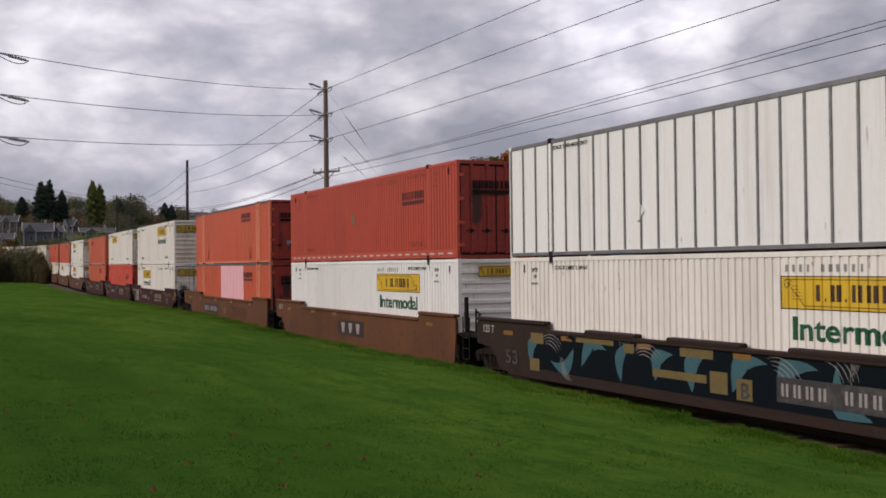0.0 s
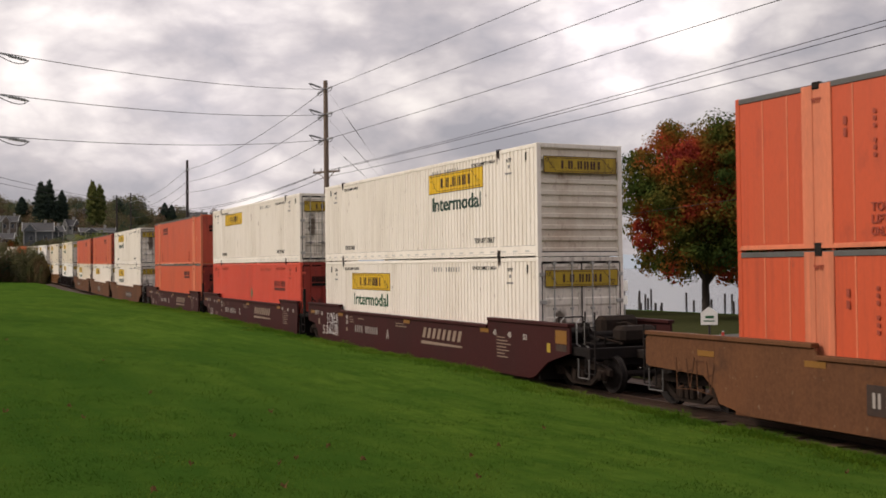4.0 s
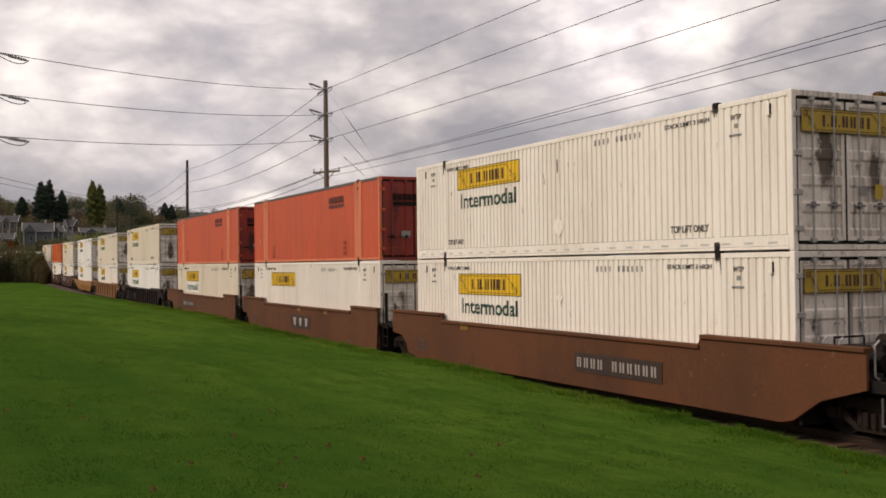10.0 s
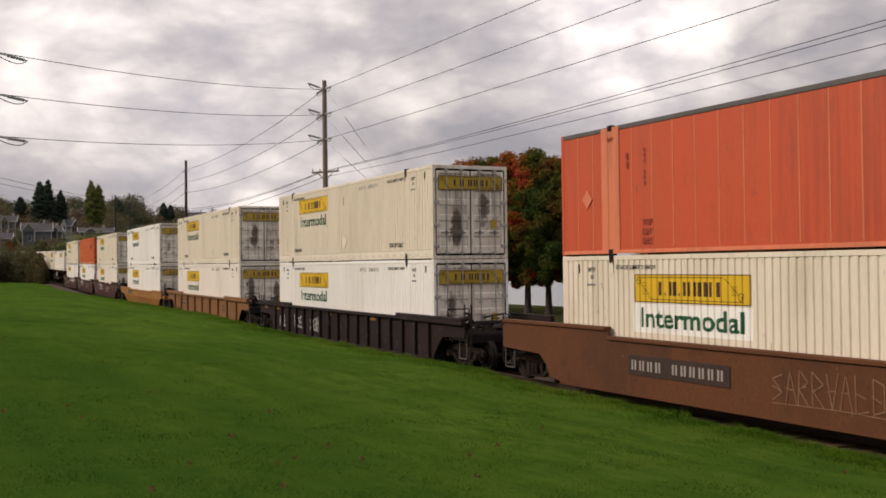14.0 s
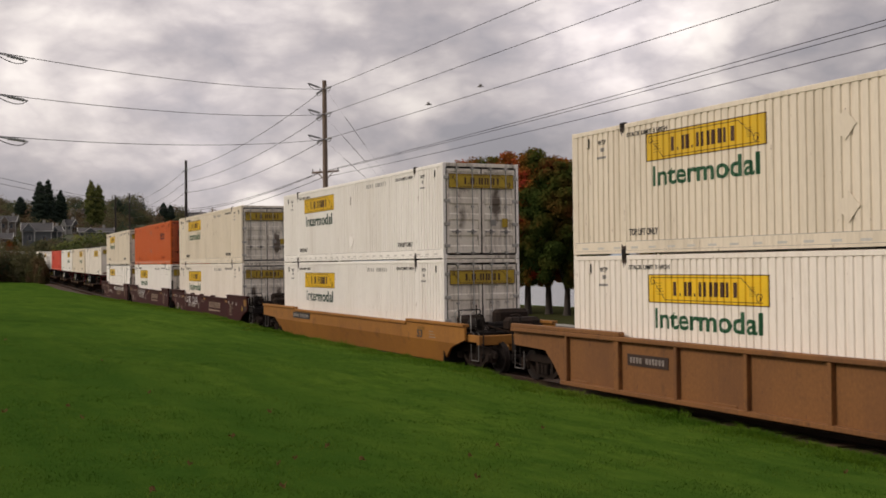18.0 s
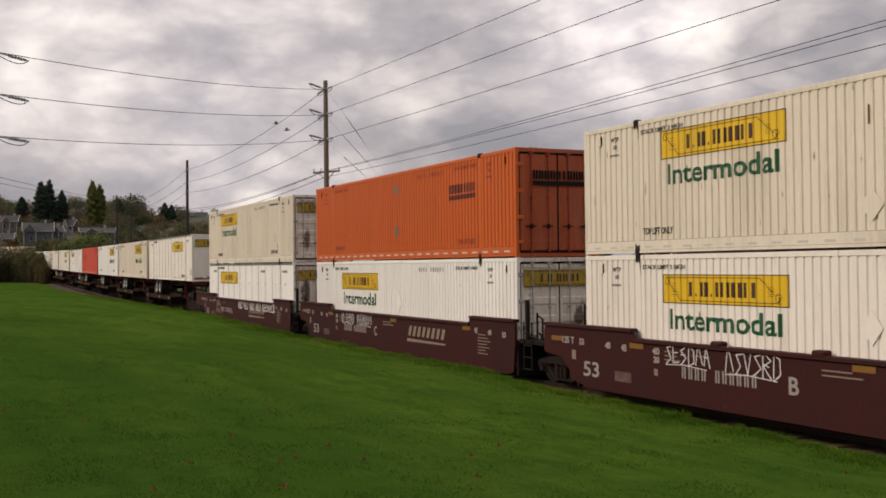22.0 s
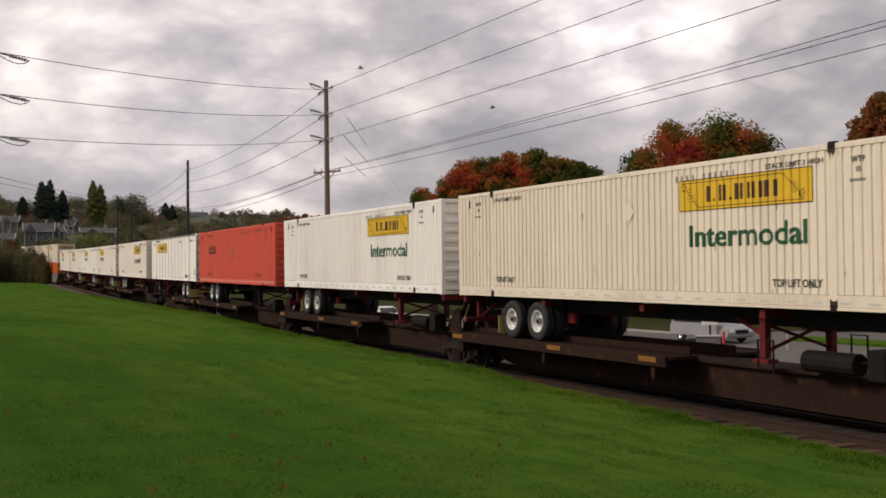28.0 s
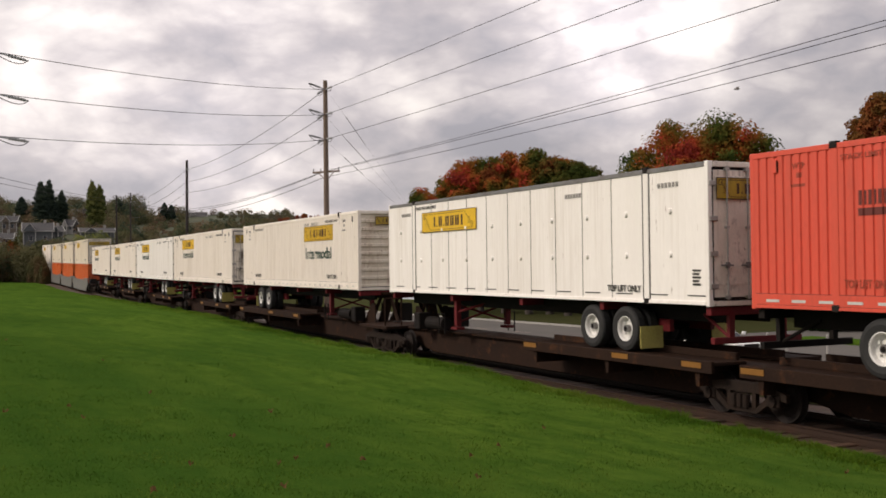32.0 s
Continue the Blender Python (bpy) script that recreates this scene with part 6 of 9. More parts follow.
        if paint is MAROON:
            part("end_placard", shared("end_placard", lambda b: box(b, HL + 1.12, HL + 1.62, YP - 0.006, YP, 1.10, 1.42)), AMBER, c, "worn orange placard")
            part("end_plate", shared("end_plate", lambda b: box(b, HL + 1.14, HL + 1.62, YP - 0.006, YP, 0.92, 1.08)), PLATE_DARK, c, "dark notice plate")
            part("end_notice", shared("end_notice", lambda b: box(b, HL + 0.72, HL + 0.88, YP - 0.006, YP, 0.86, 1.08)), YELLOW_DIRTY, c, "faded yellow notice")
    if rear_end == "free":
        bogie(c, -HL - 1.75)
        coupler(c, -HL - 2.5, -1)
        ladder(c, -HL - 2.7, -1.32, 0.45, 1.7, DARK_STEEL, 4)
        part("end_beam", shared("rear_beam", lambda b: (box(b, -HL - 2.75, -HL - 2.6, -1.4, 1.4, 0.78, 1.05, 0.015), box(b, -HL - 2.7, -HL - 2.0, -0.4, 0.4, 0.6, 1.0, 0.02))), SOOT, c)
        part("step", shared("step", lambda b: None), TRIM_GREY, c, at=(-HL - 2.6, -1.42, 0))
    # stencils and reflectors
    y = YP - 0.005 if kind == "smooth" else YP + 0.055
    for i, x in enumerate(spots):
        part("reflector", shared("reflector", lambda b: box(b, -0.24, 0.24, -0.006, 0.0, 0, 0.11)), AMBER, c, "amber reflector plate", at=(x, y, hm2 - 0.18 if kind == "smooth" else 1.15))
    for m, x, z, w, h in marks:
        if m == "serial":       # owner's initials and number
            def build(b):
                n = 11
                for i in range(n):
                    if i == 4:
                        continue
                    for u in (0.0, 0.38):
                        box(b, (i + u) * w / n, (i + u + 0.2) * w / n, -0.004, 0, 0, h)
            part("lettering", shared(("serial", w, h), build), PALE_PRINT, c, "pale serial number as bars", at=(x, y, z))
        elif m == "serial_plate":
            part("serial_plate", shared(("serial_plate", w, h), lambda b: box(b, 0, w, -0.012, 0, 0, h)), PRINT if paint in (MURAL_CAR, OCHRE) else PLATE_DARK, c, "dark serial plate", at=(x, y, z))

            def build(b):
                for i in range(11):
                    if i != 4:
                        for u in (0.06, 0.44):
                            box(b, 0.1 + (i + u) * (w - 0.2) / 11, 0.1 + (i + u + 0.2) * (w - 0.2) / 11, -0.004, 0, h * 0.25, h * 0.75)
            part("lettering", shared(("plate_serial", w, h), build), PALE_PRINT, c, "white serial bars", at=(x, y - 0.012, z))
        elif m == "crest":      # the railway's slanted mark over a swoosh
            def build(b):
                for i in range(4):
                    for u in (0.0, 0.125):
                        a = i * w / 4 + u * w
                        slab(b, [(a, h * 0.38), (a + w * 0.07, h * 0.38), (a + w * 0.12, h), (a + w * 0.05, h)], -0.004, 0)
                slab(b, [(-0.1, 0), (w * 0.98, h * 0.06), (w * 1.0, h * 0.16), (-0.05, h * 0.2)], -0.004, 0)
            part("railway_mark", shared(("crest", w, h), build), CREAM_PRINT, c, "cream slanted railway mark", at=(x, y, z))
        elif m == "block":      # dark plate with three pale shapes
            part("mark_plate", shared(("mark_plate", w, h), lambda b: box(b, 0, w, -0.004, 0, 0, h)), PLATE_DARK, c, "black name plate", at=(x, y, z))

            def build(b):
                for i in range(3):
                    a = w * (0.09 + 0.29 * i)
                    slab(b, [(a + w * 0.08, h * 0.18), (a + w * 0.15, h * 0.18), (a + w * 0.19, h * 0.82), (a + w * 0.04, h * 0.82)], -0.004, 0)
            part("lettering", shared(("plate_shapes", w, h), build), PALE_PRINT, c, "pale worn shapes", at=(x, y - 0.005, z))
        elif m == "bars":       # small rows of print
            part("lettering", shared(("data_bars", w, h), lambda b: [box(b, 0, w * (0.6 + 0.4 * ((i * 7) % 5) / 4), -0.004, 0, h - (i + 1) * 0.085, h - i * 0.085 - 0.06) for i in range(int(h / 0.085))]), CREAM_PRINT, c, "rows of small pale print", at=(x, y, z))
        elif m.startswith("t:"):
            lettering(m[2:], x, y - 0.001, z, w, h * 1.38, CREAM_PRINT if paint in (BROWN,) and m == "t:53 " else PALE_PRINT, c, 0.008)
        elif m.startswith("d:"):
            lettering(m[2:], x, y - (0.011 if paint is MURAL_CAR else 0.001), z, w, h * 1.38, PRINT, c, 0.008)
        elif m.startswith("g:"):
            lettering(m[2:], x, y - 0.006, z, w, h * 1.38, SPRAY_WHITE, c, -0.004)
        elif m == "eye":
            def build(b):
                def bar(p, q, r=0.02):
                    p, q = Vector((p[0], 0, p[1])), Vector((q[0], 0, q[1]))
                    n2 = Vector((-(q - p).z, 0, (q - p).x)).normalized() * r
                    slab(b, [((p - n2).x, (p - n2).z), ((q - n2).x, (q - n2).z), ((q + n2).x, (q + n2).z), ((p + n2).x, (p + n2).z)], -0.004, 0)
                bar((0, 0), (0.95, 1.15)), bar((0.95, 1.15), (1.9, 0)), bar((0, 0), (1.9, 0))
                for i in range(10):
                    t0, t1 = math.pi * i / 10, math.pi * (i + 1) / 10
                    for s2, q in ((1, 0.26), (-1, 0.2)):
                        bar((0.95 + 0.48 * math.cos(t0), 0.56 + s2 * q * math.sin(t0)), (0.95 + 0.48 * math.cos(t1), 0.56 + s2 * q * math.sin(t1)), 0.02)
                for i in range(8):
                    bar((0.6 + i * 0.09, 0.62 - 0.05 * (i % 2)), (0.64 + i * 0.09, 0.44), 0.014)
            part("sprayed_triangle", shared("sprayed_triangle", build), CREAM_PRINT, c, "pale sprayed triangle with an eye", at=(x, y - 0.003, z))
        elif m == "swirl":      # a sprayed mural: dark field, blue crescents, pale strokes, dull yellow patches
            r2 = random.Random(7)

            def arc(b, cx, cz, r, a0, a1, thick, yy):
                n = 9
                o2, i2 = [], []
                for k in range(n + 1):
                    a = radians(a0 + (a1 - a0) * k / n)
                    tw = thick * math.sin(math.pi * (0.06 + 0.88 * k / n))
                    o2.append((min(w, max(0, cx + (r + tw) * math.cos(a))), min(h, max(0, cz + (r + tw) * math.sin(a)))))
                    i2.append((min(w, max(0, cx + r * math.cos(a))), min(h, max(0, cz + r * math.sin(a)))))
                for k in range(n):
                    q = [i2[k], o2[k], o2[k + 1], i2[k + 1]]
                    b.faces.new([b.verts.new((px, yy, pz)) for px, pz in q])
            b = bmesh.new()
            slab(b, [(0.5, 0.2), (1.4, 0.14), (w, 0.06), (w, h * 0.96), (w * 0.6, h), (0.3, h * 0.95), (0.1, h * 0.5)], -0.003, 0)
            part("mural_field", b, SPRAY_NAVY, c, "dark sprayed field of a mural", at=(x, y, z))

            def leaf(b, x0, z0, x1, z1, fat, yy):
                p, q = Vector((x0, z0)), Vector((x1, z1))
                n2 = Vector((-(q - p).y, (q - p).x))
                up, dn = [], []
                for k in range(9):
                    u = k / 8
                    bow = fat * math.sin(math.pi * u ** 0.75)
                    mid = p.lerp(q, u) + n2 * 0.25 * math.sin(math.pi * u)
                    up.append(mid + n2 * bow)
                    dn.append(mid - n2 * bow * 0.45)
                for k in range(8):
                    o2 = [dn[k], dn[k + 1], up[k + 1], up[k]]
                    b.faces.new([b.verts.new((min(w, max(0.1, v.x)), yy, min(h * 0.95, max(0.1, v.y)))) for v in o2])
            for i in range(11):
                cx = 0.55 + i * 1.25 + r2.uniform(-0.15, 0.15)
                a0 = r2.choice((35, 60, 125, 150, 215, 300)) + r2.uniform(-15, 15)
                ln = r2.uniform(0.9, 1.35)
                dx, dz = math.cos(radians(a0)) * ln / 2, math.sin(radians(a0)) * ln / 2.4
                b = bmesh.new()
                leaf(b, cx - dx, 0.58 - dz, cx + dx, 0.58 + dz, r2.uniform(0.22, 0.34), -0.005)
                part("mural_leaf", b, SPRAY_BLUE, c, "blue-green sprayed leaf shape", at=(x, y, z))
                b = bmesh.new()
                for k in range(4):
                    arc(b, cx + 0.55 + k * 0.035, 0.3 + 0.25 * (i % 3), 0.5 + k * 0.075, a0 - 20, a0 + 45 + 8 * k, 0.016, -0.0075)
                part("mural_stroke", b, PALE_PRINT, c, "thin pale sprayed strokes", at=(x, y, z))
                b = bmesh.new()
                arc(b, cx + 0.3, 0.62, 0.36, a0 + 120, a0 + 260, 0.13, -0.0065)
                part("mural_shadow", b, SPRAY_NAVY, c, "black sprayed curve", at=(x, y, z))
            for px, pz, pw, ph in ((0.25, 0.78, 0.6, 0.26), (0.2, 0.1, 0.45, 0.3), (2.3, 0.92, 1.5, 0.12), (4.2, 0.8, 0.35, 0.2), (5.2, 0.38, 1.7, 0.16), (6.1, 0.86, 1.0, 0.18), (7.0, 0.22, 0.5, 0.42), (7.75, 0.16, 0.42, 0.4)):
                b = bmesh.new()
                box(b, px, px + pw, -0.009, 0, pz, pz + ph)
                part("mural_patch", b, SPRAY_OCHRE, c, "dull yellow sprayed patch", at=(x, y, z))
        elif m == "card":
            small = w < 0.3
            part("data_plate", shared(("data_plate", w, h), lambda b: box(b, 0, w, -0.005, 0, 0, h)), CREAM_PRINT if small else SCUFFED, c, "small cream data plate" if small else "scuffed data plate", at=(x, y, z))
        elif m == "hump":
            part("chord_hump", shared(("chord_hump", w, h), lambda b: box(b, 0, w, -0.06, 0.16, 0, h, 0.03)), paint, c, at=(x, YP, z))
        elif m == "tag":
            r2 = random.Random(int(abs(x) * 90 + w * 13))
            fat = paint is BROWN_DULL and 2 < w < 3.7

            def stroke(b, pts, t):
                for p, q in zip(pts, pts[1:]):
                    p, q = Vector((p[0], 0, p[1])), Vector((q[0], 0, q[1]))
                    if (q - p).length < 0.004:
                        continue
                    e2 = (q - p).normalized() * t * 0.5
                    n2 = Vector((-(q - p).z, 0, (q - p).x)).normalized() * t
                    p, q = p - e2, q + e2
                    slab(b, [((p - n2).x, (p - n2).z), ((q - n2).x, (q - n2).z), ((q + n2).x, (q + n2).z), ((p + n2).x, (p + n2).z)], -0.004, 0)

            def build(b):
                if fat:         # swollen outlines of a bubble-shaped tag
                    px = 0.0
                    while px < w - 0.3:
                        rx, rz = r2.uniform(0.26, 0.4), h * r2.uniform(0.42, 0.56)
                        ph, lean = r2.uniform(0, 6), r2.uniform(-0.25, 0.25)
                        ring = [(px + rx + (rx * math.cos(a2) + lean * math.sin(a2) * rz) * (1 + 0.16 * math.sin(2 * a2 + ph)), h * 0.5 + rz * math.sin(a2) * (1 + 0.14 * math.cos(3 * a2 + ph))) for a2 in (k2 * math.pi / 9 for k2 in range(19))]
                        stroke(b, ring, 0.017)
                        if r2.random() < 0.5:
                            stroke(b, [(px + rx * 0.7, h * r2.uniform(0.3, 0.5)), (px + rx * 1.3, h * r2.uniform(0.4, 0.6))], 0.012)
                        px += rx * 1.55
                    return
                forms = (((0, 0), (0.3, 1), (0.75, 0)), ((0, 1), (0.05, 0), (0.7, 0.05)), ((0.7, 1), (0, 0.95), (0.1, 0), (0.75, 0.05)), ((0, 0), (0.05, 1), (0.7, 0.7), (0.1, 0.45), (0.75, 0)), ((0, 1), (0.35, 0), (0.75, 1)), ((0.1, 0), (0.1, 1), (0.7, 0.8), (0.7, 0.2), (0.1, 0)), ((0.7, 0.9), (0.1, 0.75), (0.65, 0.35), (0, 0.05)))
                lines = 2 if h > 0.6 else 1
                tall = h * 0.46 if lines == 2 else h
                n = max(4, int(w / (tall * 0.52)))
                for i in range(n * lines):
                    f, wd = r2.choice(forms), w / n
                    dz = r2.uniform(-0.06, 0.06) * tall + (h * 0.52 if i >= n else 0)
                    stroke(b, [(wd * (i % n + u * 1.1) + r2.uniform(-0.02, 0.02), dz + tall * v2 + r2.uniform(-0.03, 0.03)) for u, v2 in f], 0.011)
                    if r2.random() < 0.7:
                        stroke(b, [(wd * (i % n + 0.05), dz + tall * 0.5), (wd * (i % n + 0.6), dz + tall * r2.uniform(0.35, 0.65))], 0.009)
                stroke(b, [(0.0, -0.03), (w * 0.4, 0.0), (w * 0.9, -0.05)], 0.008)
            pale = paint not in (BROWN, BROWN_DULL) or w > 3.7
            part("sprayed_tag", shared(("tag", x, w, fat), build), TAG_DARK if not pale else TAG_PALE if paint is BROWN else SPRAY_WHITE, c, "white sprayed tag" if pale else "dark sprayed tag", at=(x, y - 0.003, z))
    return c


def at_ds(ds):
    return ds - HL


BN = [("crest", at_ds(9.5), 0.62, 2.75, 0.5), ("serial", at_ds(3.7), 0.68, 2.2, 0.24), ("t:53", at_ds(0.15), 0.44, 0.62, 0.34), ("bars", at_ds(14.3), 0.55, 0.75, 0.62), ("bars", at_ds(7.4), 1.05, 1.1, 0.17), ("bars", at_ds(3.15), 1.0, 0.5, 0.26)]
BN += [("t:125 T", at_ds(-0.75), 1.15, 0.5, 0.15), ("t:53", at_ds(0.0), 1.14, 0.2, 0.14), ("t:48", at_ds(1.05), 1.12, 0.2, 0.14), ("t:45", at_ds(1.65), 1.1, 0.2, 0.14), ("t:40", at_ds(2.75), 1.1, 0.24, 0.14), ("t:20", at_ds(2.78), 0.93, 0.2, 0.13)]
BN += [("t:48", at_ds(14.9), 1.12, 0.2, 0.14), ("t:45", at_ds(14.1), 1.14, 0.2, 0.14), ("t:53", at_ds(15.7), 1.1, 0.2, 0.14), ("card", at_ds(-0.3), 0.78, 0.16, 0.22), ("card", at_ds(1.4), 0.42, 0.6, 0.22), ("card", at_ds(2.8), 0.66, 0.12, 0.14), ("bars", at_ds(4.0), 1.14, 0.9, 0.09)]
TX = [("d:53", at_ds(0.35), 0.42, 0.62, 0.34)]
SP = (at_ds(-0.95), at_ds(2.2), at_ds(8.3), at_ds(13.6))
CARS = []
CARS.append((165.65, MURAL_CAR, "smooth", "joint", "free", (at_ds(0.2), at_ds(3.0), at_ds(6.0), at_ds(9.0)), "dark well car covered in blue graffiti", [("t:125 T", at_ds(-1.2), 1.2, 0.6, 0.2), ("swirl", at_ds(1.1), 0.26, 14.4, 1.06), ("serial_plate", at_ds(9.9), 0.5, 3.4, 0.45), ("d:B", at_ds(8.95), 0.46, 0.22, 0.3), ("d:53", at_ds(0.05), 0.45, 0.62, 0.36), ("hump", at_ds(3.8), 1.36, 1.95, 0.12), ("hump", at_ds(6.8), 1.36, 2.2, 0.12), ("hump", at_ds(10.2), 1.36, 2.2, 0.12)]))
CARS.append((146.38, BROWN_DULL, "smooth", "joint", "joint", (at_ds(0.4), at_ds(14.6), at_ds(6.0), at_ds(3.5)), "rusty brown well car with faded tags", [("block", at_ds(6.45), 0.5, 2.6, 0.55), ("t:125 T", at_ds(-1.2), 1.2, 0.6, 0.2), ("d:53", at_ds(0.35), 0.42, 0.62, 0.34), ("d:C", at_ds(4.6), 0.6, 0.22, 0.3)]))
CARS.append((126.90, BROWN_DULL, "smooth", "free", "joint", (at_ds(-0.7), at_ds(2.1), at_ds(6.0), at_ds(9.5), at_ds(13.3)), "rusty brown well car with a black serial plate", [("serial_plate", at_ds(3.2), 0.5, 3.3, 0.5), ("d:A", at_ds(7.0), 0.6, 0.26, 0.34), ("tag", at_ds(-1.6), 0.5, 1.2, 0.6), ("tag", at_ds(9.0), 0.4, 3.6, 0.6), ("bars", at_ds(7.9), 0.55, 0.35, 0.4)]))
CARS.append((103.45, MAROON, "smooth", "joint", "free", SP, "maroon well car with white spray tags", BN + [("tag", at_ds(0.75), 0.5, 1.2, 0.75), ("t:A", at_ds(6.6), 0.6, 0.24, 0.32)]))
CARS.append((84.01, MAROON, "smooth", "joint", "joint", SP, "maroon well car with cream stencils", BN + [("t:C", at_ds(6.6), 0.66, 0.24, 0.32)]))
CARS.append((64.52, MAROON, "smooth", "free", "joint", SP, "maroon well car with cream stencils", BN + [("t:B", at_ds(6.6), 0.66, 0.24, 0.32)]))
CARS.append((41.13, BROWN, "smooth", "joint", "free", (at_ds(3.6),), "red-brown well car with a faded serial plate", TX + [("serial_plate", at_ds(9.3), 0.5, 3.3, 0.45)]))
CARS.append((21.84, BROWN, "smooth", "joint", "joint", (at_ds(7.6), at_ds(11.0)), "red-brown well car with a dark name plate", [("block", at_ds(6.5), 0.48, 2.65, 0.52), ("d:53", at_ds(0.35), 0.42, 0.62, 0.34), ("d:C", at_ds(4.4), 0.6, 0.22, 0.3)]))
CARS.append((2.38, BROWN, "smooth", "free", "joint", (), "red-brown well car with pale scrawls", [("serial_plate", at_ds(2.9), 0.62, 3.2, 0.42), ("tag", at_ds(7.2), 0.5, 3.8, 0.6)]))
CARS.append((-21.09, BLACK_CAR, "ribbed", "free", "free", (at_ds(-1.6), at_ds(0.2), at_ds(7.0), at_ds(11.5)), "black ribbed single well car", [("tag", at_ds(0.5), 0.5, 0.9, 0.45), ("tag", at_ds(2.6), 0.55, 1.1, 0.45), ("tag", at_ds(4.6), 0.5, 1.4, 0.5)]))
CARS.append((-44.41, RUST_ORANGE, "ribbed", "free", "free", (), "rusty orange ribbed single well car", [("d:53", at_ds(12.9), 0.7, 0.55, 0.34), ("serial_plate", at_ds(2.3), 0.8, 1.4, 0.25), ("bars", at_ds(15.0), 0.5, 0.35, 0.3)]))
CARS.append((-67.64, OCHRE, "smooth", "free", "free", (at_ds(14.9),), "ochre yellow single well car", [("serial_plate", at_ds(1.9), 0.90, 2.2, 0.24), ("d:53", at_ds(14.6), 0.82, 0.4, 0.24), ("bars", at_ds(15.5), 0.8, 0.5, 0.3)]))
CARS.append((-91.17, MAROON, "smooth", "joint", "free", SP, "maroon well car with white spray tags", BN + [("tag", at_ds(3.2), 0.95, 1.4, 0.42), ("tag", at_ds(5.0), 0.9, 1.5, 0.48), ("t:B", at_ds(6.6), 0.66, 0.24, 0.32), ("hump", at_ds(4.6), 1.36, 0.3, 0.12), ("hump", at_ds(7.2), 1.36, 0.3, 0.12), ("hump", at_ds(10.1), 1.36, 0.3, 0.12)]))
CARS.append((-110.55, MAROON, "smooth", "joint", "joint", SP, "maroon well car with pale spray tags", BN + [("tag", at_ds(3.4), 0.97, 1.3, 0.38), ("tag", at_ds(4.95), 0.95, 1.5, 0.4), ("t:C", at_ds(6.6), 0.66, 0.24, 0.32)]))
CARS.append((-129.88, MAROON, "smooth", "free", "joint", SP, "maroon well car with white sprayed words", BN + [("eye", at_ds(2.2), 0.25, 1, 1), ("g:RED  RED  RED  RED  REDNECK", at_ds(7.4), 0.95, 6.6, 0.42), ("t:A", at_ds(5.9), 0.62, 0.22, 0.3)]))
CARS.append((-331.0, GREY_STEEL, "smooth", "joint", "free", SP, "plain grey well car far behind", []))
CARS.append((-350.4, GREY_STEEL, "smooth", "joint", "joint", SP, "plain grey well car far behind", []))
CARS.append((-369.8, GREY_STEEL, "smooth", "joint", "joint", SP, "plain grey well car far behind", []))
CARS.append((-389.2, GREY_STEEL, "smooth", "free", "joint", SP, "plain grey well car far behind", []))
for s, paint, kind, rear, front, spots, label, marks in CARS:
    place(well_car(paint, kind, rear, front, spots, label, marks), s, 0.0)


